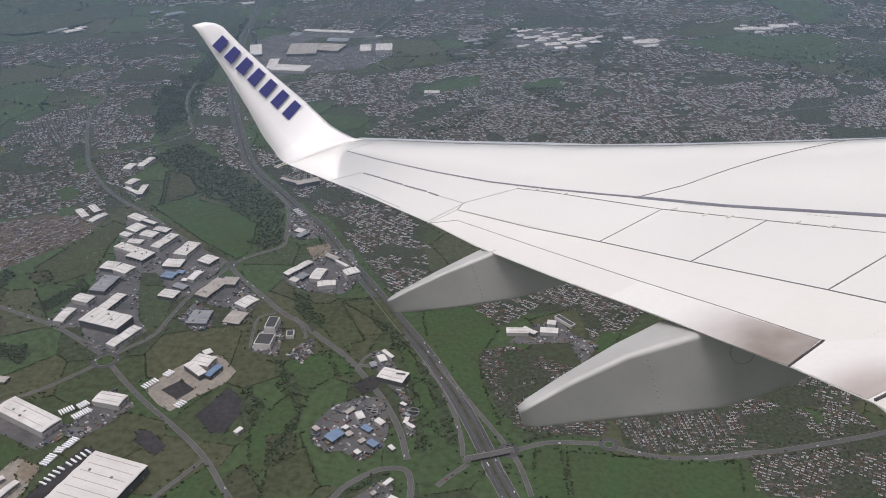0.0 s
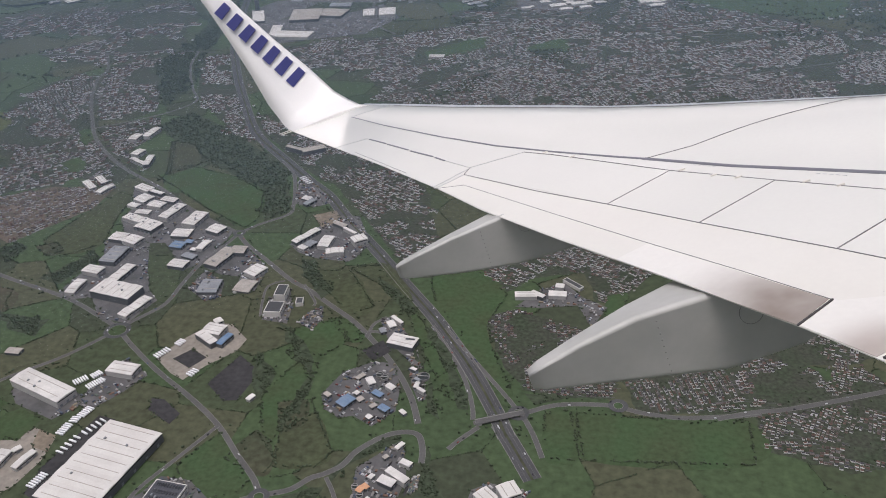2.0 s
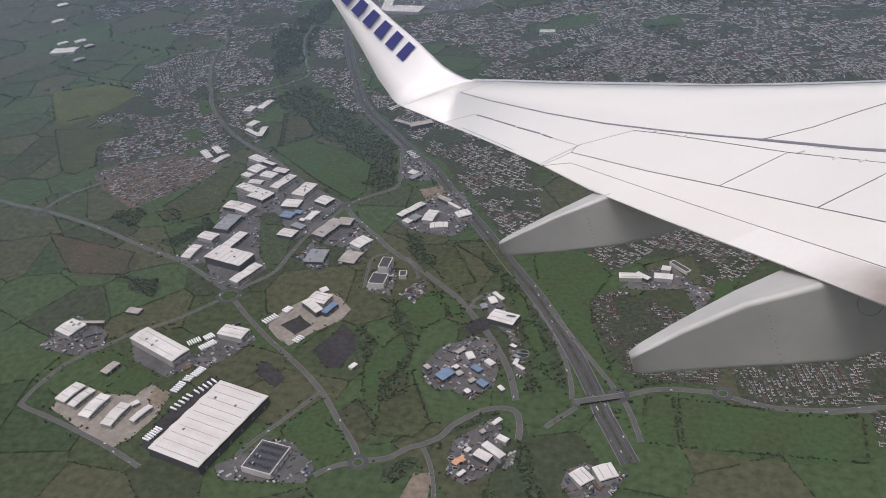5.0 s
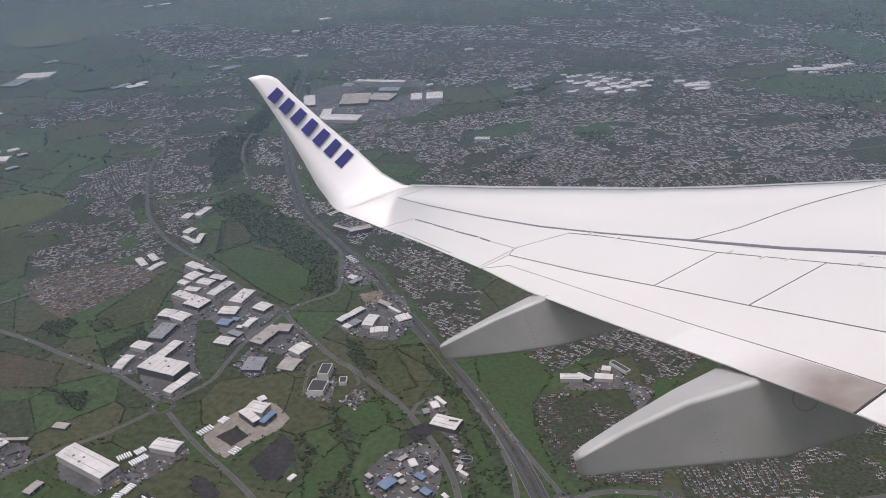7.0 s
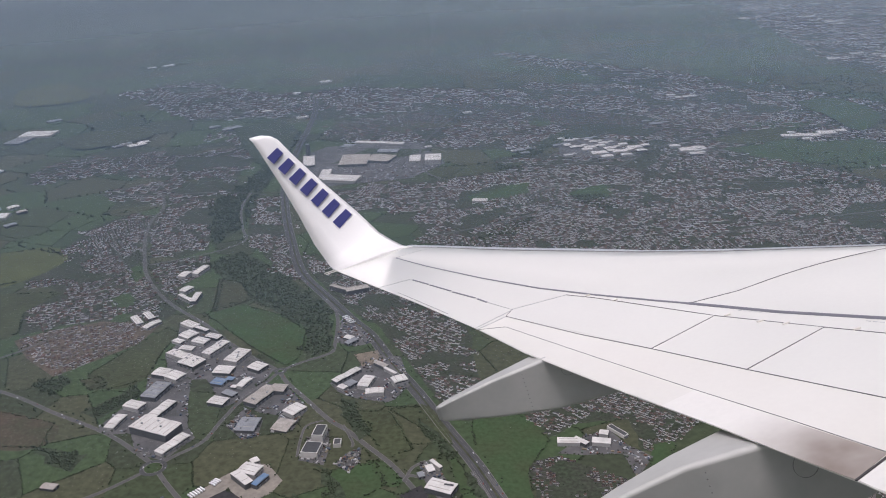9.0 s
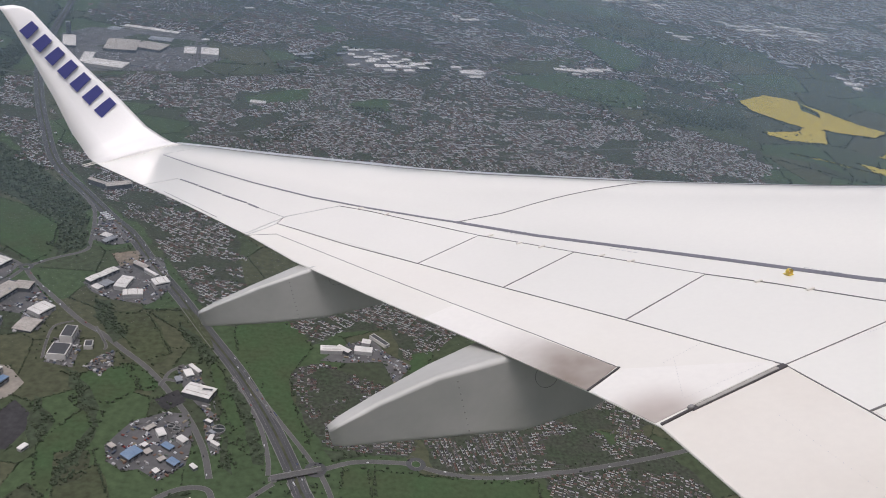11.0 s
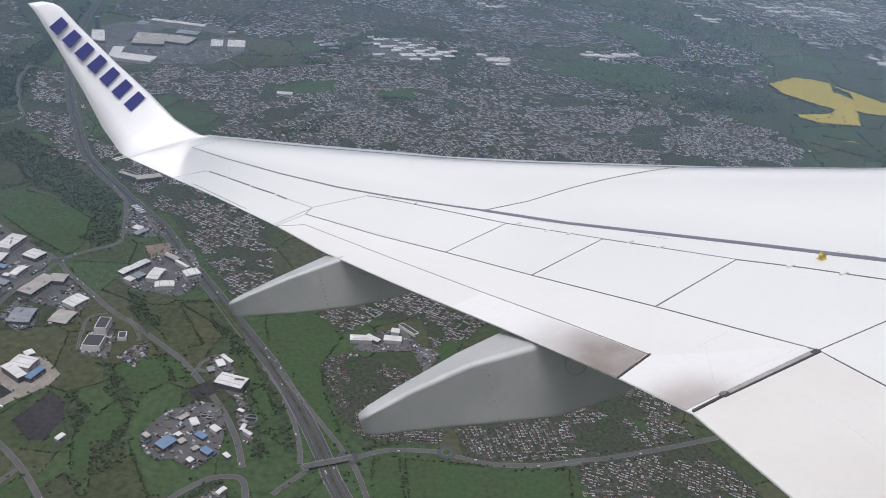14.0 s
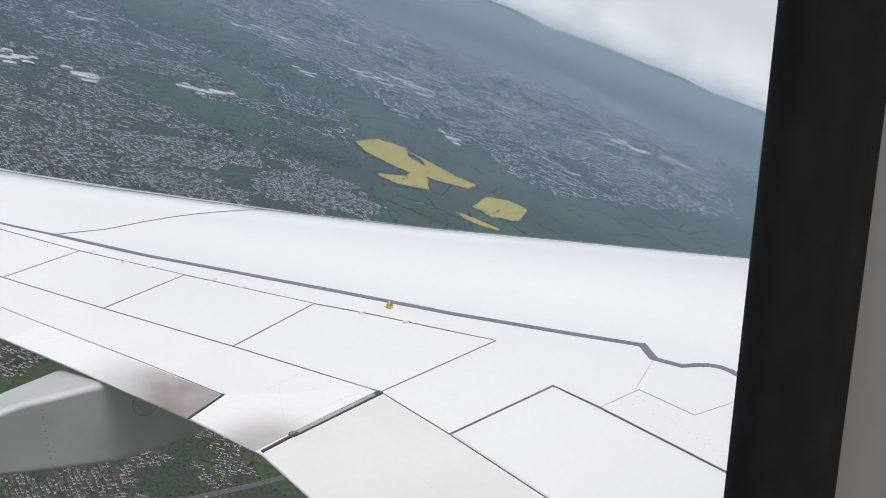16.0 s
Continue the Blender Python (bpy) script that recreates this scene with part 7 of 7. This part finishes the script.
shed(-289, 2604, 38, 22, 5, 24, GREY_ROOF)
shed(-263, 2627, 20, 15, 5, 24, GREY_ROOF)
shed(-321, 2630, 24, 15, 5, 24, GREY_ROOF)
shed(-267, 2574, 28, 15, 5, 24, GREY_ROOF)
shed(568, 2789, 42, 24, 5, 6, WHITE_ROOF)
shed(602, 2804, 23, 16, 5, 6, WHITE_ROOF)
shed(542, 2827, 27, 16, 5, 6, WHITE_ROOF)
shed(580, 2751, 31, 16, 5, 6, WHITE_ROOF)
shed(653, 2817, 50, 29, 5, 5, WHITE_ROOF)
shed(694, 2835, 27, 20, 5, 5, WHITE_ROOF)
shed(-1670, 2680, 39, 22, 5, 50, WHITE_ROOF)
shed(-1614, 2702, 39, 22, 5, 49, WHITE_ROOF)

# ---- round tanks of the water works ----
def tank(x, y, r, h):
    thing = empty("settling_tank", pose(x, y, 0.2), "round concrete settling tank with dark water", "tank", "tanks of the water works")
    bm = bmesh.new()
    rings = [[bm.verts.new((q * math.cos(radians(g)), q * math.sin(radians(g)), z)) for g in range(0, 360, 15)] for q, z in ((r, 0), (r, h), (r - 0.5, h), (r - 0.5, 0))]
    for p, q in zip(rings, rings[1:]):
        for i in range(24):
            bm.faces.new((p[i], p[(i + 1) % 24], q[(i + 1) % 24], q[i]))
    bmesh.ops.recalc_face_normals(bm, faces=bm.faces)
    part("rim", bm, CONCRETE, thing)
    bm = bmesh.new()
    bmesh.ops.create_circle(bm, cap_ends=True, segments=24, radius=r - 0.5, matrix=Matrix.Translation((0, 0, h - 0.6)))
    part("water_surface", bm, SLUDGE, thing)
    bm = bmesh.new()
    box(bm, -r, r, -0.5, 0.5, h + 0.1, h + 0.5)
    part("scraper_bridge", bm, CONCRETE, thing)


def overpass(x, y, turn):
    thing = empty("road_bridge", pose(x, y, 0, 0, 0, turn), "concrete road bridge over the motorway", "bridge")
    for name, dims, mat in (("deck", (-30, 30, -4.4, 4.4, 3.0, 3.6), CONCRETE), ("roadway", (-30, 30, -3.6, 3.6, 3.6, 3.68), LANE), ("parapet", (-30, 30, -4.4, -4.15, 3.6, 4.2), VERGE), ("parapet", (-30, 30, 4.15, 4.4, 3.6, 4.2), VERGE), ("pier", (-0.6, 0.6, -4, 4, 0, 3.0), CONCRETE), ("abutment", (-30, -24, -4.4, 4.4, 0, 3.0), CONCRETE), ("abutment", (24, 30, -4.4, 4.4, 0, 3.0), CONCRETE)):
        bm = bmesh.new()
        box(bm, *dims)
        part(name, bm, mat, thing)


tank(-228, 845, 5, 4)
tank(-221, 840, 5, 4)
tank(-172, 847, 8, 3)
tank(-209, 642, 4, 4)
tank(-217, 654, 4, 4)
overpass(-69, 779, 22)

# ---- vehicles ----
def lorry():
    """A white box trailer with its tractor, 16 m long before it is scaled to the view, along x."""
    thing = empty("lorry", Matrix.Identity(4), "white box lorry parked in a depot row", "lorry", "parked lorries")
    for name, dims, mat in (("trailer_body", (-8, 4.6, -1.25, 1.25, 1.2, 4.0), LORRY), ("chassis", (-7.6, 7.6, -0.9, 0.9, 0.6, 1.15), GREASE), ("cab", (5.1, 7.8, -1.2, 1.2, 0.7, 3.5), LORRY), ("windscreen", (7.75, 7.86, -1.05, 1.05, 2.1, 3.2), GLAZING)):
        bm = bmesh.new()
        box(bm, *dims)
        bmesh.ops.bevel(bm, geom=bm.edges[:], offset=0.08 if mat != GLAZING else 0.02, segments=1, affect="EDGES")
        part(name, bm, mat, thing)
    for x in (-6.5, -5.2, 3.2, 6.4):
        for y in (-1.05, 1.05):
            bm = bmesh.new()
            bmesh.ops.create_cone(bm, cap_ends=True, segments=10, radius1=0.5, radius2=0.5, depth=0.35, matrix=Matrix.Translation((x, y, 0.5)) @ Matrix.Rotation(radians(90), 4, "X"))
            part("wheel", bm, GREASE, thing)
    return thing


first = None
for x0, y0, x1, y1, n in LORRIES:
    turn = math.degrees(math.atan2(y1 - y0, x1 - x0)) + 90
    for k in range(n):
        t = (k + 0.5) / n
        m = pose(x0 + (x1 - x0) * t, y0 + (y1 - y0) * t, 0.5, 0, 0, turn + rng.uniform(-3, 3))
        if first is None:
            first = lorry()
            # scaled down to the size it shows from the camera
            first.matrix_basis = m @ Matrix.Scale(0.72, 4)
        else:
            copy_thing(first, m)


def cars():
    """Parked and driven cars: a body and a cabin each."""
    spots = []
    for poly in BUSY:
        xs, ys = [p[0] for p in poly], [p[1] for p in poly]
        area = (max(xs) - min(xs)) * (max(ys) - min(ys))
        for _ in range(int(area / 300) + 3):
            cx, cy, g = rng.uniform(min(xs), max(xs)), rng.uniform(min(ys), max(ys)), radians(rng.choice([-35, 55, -20, 70]))
            for k in range(rng.integers(2, 9)):
                spots.append((cx - math.sin(g) * 2.1 * k, cy + math.cos(g) * 2.1 * k, g + rng.uniform(-0.05, 0.05), poly))
    keep = []
    for x, y, g, poly in spots:
        if inside(np.array([[x, y]]), poly)[0] and not any(inside(np.array([[x, y]]), q)[0] for q in LAWNS) and all((x - a_) ** 2 + (y - b_) ** 2 > r * r for a_, b_, r in SHED_PLACES):
            keep.append((x, y, g, 0.6))
    for i, (line, w) in enumerate(ROADS):
        for (x0, y0), (x1, y1) in zip(line, line[1:]):
            d = math.hypot(x1 - x0, y1 - y0) + 1e-6
            for s_ in (-1, 1):
                if rng.random() < d / (70 if w > 20 else 110):
                    o = s_ * w * (0.3 if w < 20 else rng.choice([0.15, 0.38]))
                    t = rng.random()
                    x, y = x0 + (x1 - x0) * t - (y1 - y0) / d * o, y0 + (y1 - y0) * t + (x1 - x0) / d * o
                    if math.hypot(x, y) < 2500:
                        keep.append((x, y, math.atan2(y1 - y0, x1 - x0), 0.5 * (0.6 + 0.02 * i)))
    verts, faces = [], []
    for x, y, g, z in keep:
        ca, sa, b0 = math.cos(g), math.sin(g), len(verts)
        pts = [(-2.1, -0.9, 0.2), (2.1, -0.9, 0.2), (2.1, 0.9, 0.2), (-2.1, 0.9, 0.2), (-2.1, -0.9, 0.85), (2.1, -0.9, 0.8), (2.1, 0.9, 0.8), (-2.1, 0.9, 0.85), (-1.6, -0.75, 1.45), (0.6, -0.75, 1.45), (0.6, 0.75, 1.45), (-1.6, 0.75, 1.45)]
        verts += [(x + 0.72 * (ca * p - sa * q), y + 0.72 * (sa * p + ca * q), z + 0.72 * r) for p, q, r in pts]
        for f in ((3, 2, 1, 0), (0, 1, 5, 4), (2, 3, 7, 6), (1, 2, 6, 5), (3, 0, 4, 7), (4, 5, 9, 8), (6, 7, 11, 10), (5, 6, 10, 9), (7, 4, 8, 11), (8, 9, 10, 11)):
            faces.append([b0 + k for k in f])
    tagged(raw("cars", verts, faces, CAR), "cars parked in yards and driving on roads", "cars", kind="stuff")


cars()


def clutter():
    """Containers, stacks and skips lying about the yards."""
    verts, faces = [], []
    for poly in BUSY:
        xs, ys = [p[0] for p in poly], [p[1] for p in poly]
        P = np.stack([rng.uniform(min(xs), max(xs), 180), rng.uniform(min(ys), max(ys), 180)], 1)
        base = radians(rng.uniform(-45, 0))
        for x, y in P[inside(P, poly)][:80]:
            if any((x - a_) ** 2 + (y - b_) ** 2 < r * r * 0.8 for a_, b_, r in SHED_PLACES) or any(inside(np.array([[x, y]]), q)[0] for q in LAWNS):
                continue
            g = base + rng.choice([0, math.pi / 2]) + rng.uniform(-0.1, 0.1)
            w, d, h = rng.uniform(0.8, 3.4), rng.uniform(0.6, 1.5), rng.uniform(0.8, 2.6)
            ca, sa, b0 = math.cos(g), math.sin(g), len(verts)
            for z in (0.3, h + 0.3):
                verts += [(x + ca * p - sa * q, y + sa * p + ca * q, z) for p, q in ((-w, -d), (w, -d), (w, d), (-w, d))]
            for f in ((4, 5, 6, 7), (0, 1, 5, 4), (1, 2, 6, 5), (2, 3, 7, 6), (3, 0, 4, 7)):
                faces.append([b0 + k for k in f])
    tagged(raw("yard_clutter", verts, faces, CLUTTER), "containers, skips and stacked goods in yards", "clutter", kind="stuff")


clutter()

# ---- tinted shells round the eye that imitate haze over the far land ----
def mist(reach, weight, white):
    """A see-through upright shell imitating distance haze, lit by the sky, that thickens upwards from the ground and
    thins out above the far rim.
    """
    m = bpy.data.materials.new("painted_haze")
    m.use_nodes = True
    nodes, links = m.node_tree.nodes, m.node_tree.links
    nodes.clear()
    low, rim_sight = float(rise(reach)), 700 - 245 * reach / 4700
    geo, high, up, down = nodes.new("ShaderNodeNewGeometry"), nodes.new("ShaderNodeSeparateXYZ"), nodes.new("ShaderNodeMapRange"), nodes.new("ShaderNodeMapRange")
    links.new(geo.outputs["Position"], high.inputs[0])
    for node, z0, z1, k0, k1 in ((up, low, low + 130, 0.0, weight), (down, rim_sight + 15, rim_sight + 90, 1.0, 0.0)):
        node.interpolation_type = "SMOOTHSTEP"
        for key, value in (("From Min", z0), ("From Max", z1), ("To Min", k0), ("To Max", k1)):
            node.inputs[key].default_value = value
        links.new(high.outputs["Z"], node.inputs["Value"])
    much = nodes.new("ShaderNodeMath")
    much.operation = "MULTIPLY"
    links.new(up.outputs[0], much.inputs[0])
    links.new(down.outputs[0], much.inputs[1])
    clear, near, through_, half, mix, out = (nodes.new("ShaderNode" + k) for k in ("BsdfTransparent", "BsdfDiffuse", "BsdfTranslucent", "MixShader", "MixShader", "OutputMaterial"))
    # haze colour is put into the shell: bluish near, paler farther out
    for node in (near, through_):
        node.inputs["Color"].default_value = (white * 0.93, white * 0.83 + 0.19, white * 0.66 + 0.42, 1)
    links.new(near.outputs[0], half.inputs[1])
    links.new(through_.outputs[0], half.inputs[2])
    links.new(much.outputs[0], mix.inputs[0])
    links.new(clear.outputs[0], mix.inputs[1])
    links.new(half.outputs[0], mix.inputs[2])
    links.new(mix.outputs[0], out.inputs[0])
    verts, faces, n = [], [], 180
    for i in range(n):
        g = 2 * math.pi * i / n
        verts += [(reach * math.sin(g), reach * math.cos(g), low + 1), (reach * math.sin(g), reach * math.cos(g), rim_sight + 95)]
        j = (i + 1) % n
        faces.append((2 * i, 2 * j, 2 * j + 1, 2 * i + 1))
    tagged(raw("mist", verts, faces, m), "see-through shell imitating haze over far land", "mist", kind="structure")


# reach, weight and paleness of each haze shell, tuned by hand
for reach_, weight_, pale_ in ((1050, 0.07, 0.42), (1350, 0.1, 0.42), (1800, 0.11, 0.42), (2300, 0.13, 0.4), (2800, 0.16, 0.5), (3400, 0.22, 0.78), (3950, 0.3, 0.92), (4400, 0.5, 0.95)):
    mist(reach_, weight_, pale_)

# ---- glowing cloud bank above the rim of the far land ----
def cloud_bank():
    m = bpy.data.materials.new("glowing_cloud")
    m.use_nodes = True
    nodes, links = m.node_tree.nodes, m.node_tree.links
    nodes.clear()
    geo, n1, ramp = nodes.new("ShaderNodeNewGeometry"), nodes.new("ShaderNodeTexNoise"), nodes.new("ShaderNodeValToRGB")
    n1.inputs["Scale"].default_value, n1.inputs["Detail"].default_value = 0.004, 8
    ramp.color_ramp.elements[0].color, ramp.color_ramp.elements[1].color = (0.8, 0.8, 0.8, 1), (1.0, 0.97, 0.92, 1)
    ramp.color_ramp.elements[0].position, ramp.color_ramp.elements[1].position = 0.35, 0.6
    em, out = nodes.new("ShaderNodeEmission"), nodes.new("ShaderNodeOutputMaterial")
    # the cloud's brightness is put into emission: white low down, grey above
    em.inputs["Strength"].default_value = 0.62
    links.new(geo.outputs["Position"], n1.inputs["Vector"])
    links.new(n1.outputs["Fac"], ramp.inputs[0])
    high, climb, deck = nodes.new("ShaderNodeSeparateXYZ"), nodes.new("ShaderNodeMapRange"), nodes.new("ShaderNodeMix")
    deck.data_type = "RGBA"
    deck.inputs["B"].default_value = (0.77, 0.76, 0.765, 1)
    climb.inputs["From Min"].default_value, climb.inputs["From Max"].default_value = 640, 860
    links.new(geo.outputs["Position"], high.inputs[0])
    links.new(high.outputs["Z"], climb.inputs["Value"])
    links.new(climb.outputs[0], deck.inputs["Factor"])
    links.new(ramp.outputs[0], deck.inputs["A"])
    links.new(deck.outputs["Result"], em.inputs[0])
    links.new(em.outputs[0], out.inputs[0])
    verts, faces, n = [], [], 160
    rings = [(4560, 512), (4575, 545), (4590, 600), (4600, 680), (4590, 790), (4540, 960), (4430, 1200), (4200, 1500)]
    for k, (r, z) in enumerate(rings):
        for i in range(n):
            g = 2 * math.pi * i / n
            lump = noise.fractal((9 * math.cos(g), 9 * math.sin(g), k * 0.7), 0.8, 2.2, 5)
            verts.append(((r - 30 * lump) * math.sin(g), (r - 30 * lump) * math.cos(g), z + 26 * lump * (1.2 if k < 3 else 1)))
    for k in range(len(rings) - 1):
        for i in range(n):
            faces.append((k * n + i, k * n + (i + 1) % n, (k + 1) * n + (i + 1) % n, (k + 1) * n + i))
    ob = raw("backdrop", verts, faces, m, smooth=True)
    tagged(ob, "low glowing cloud bank above the rim of the far land", "clouds", kind="structure")


cloud_bank()
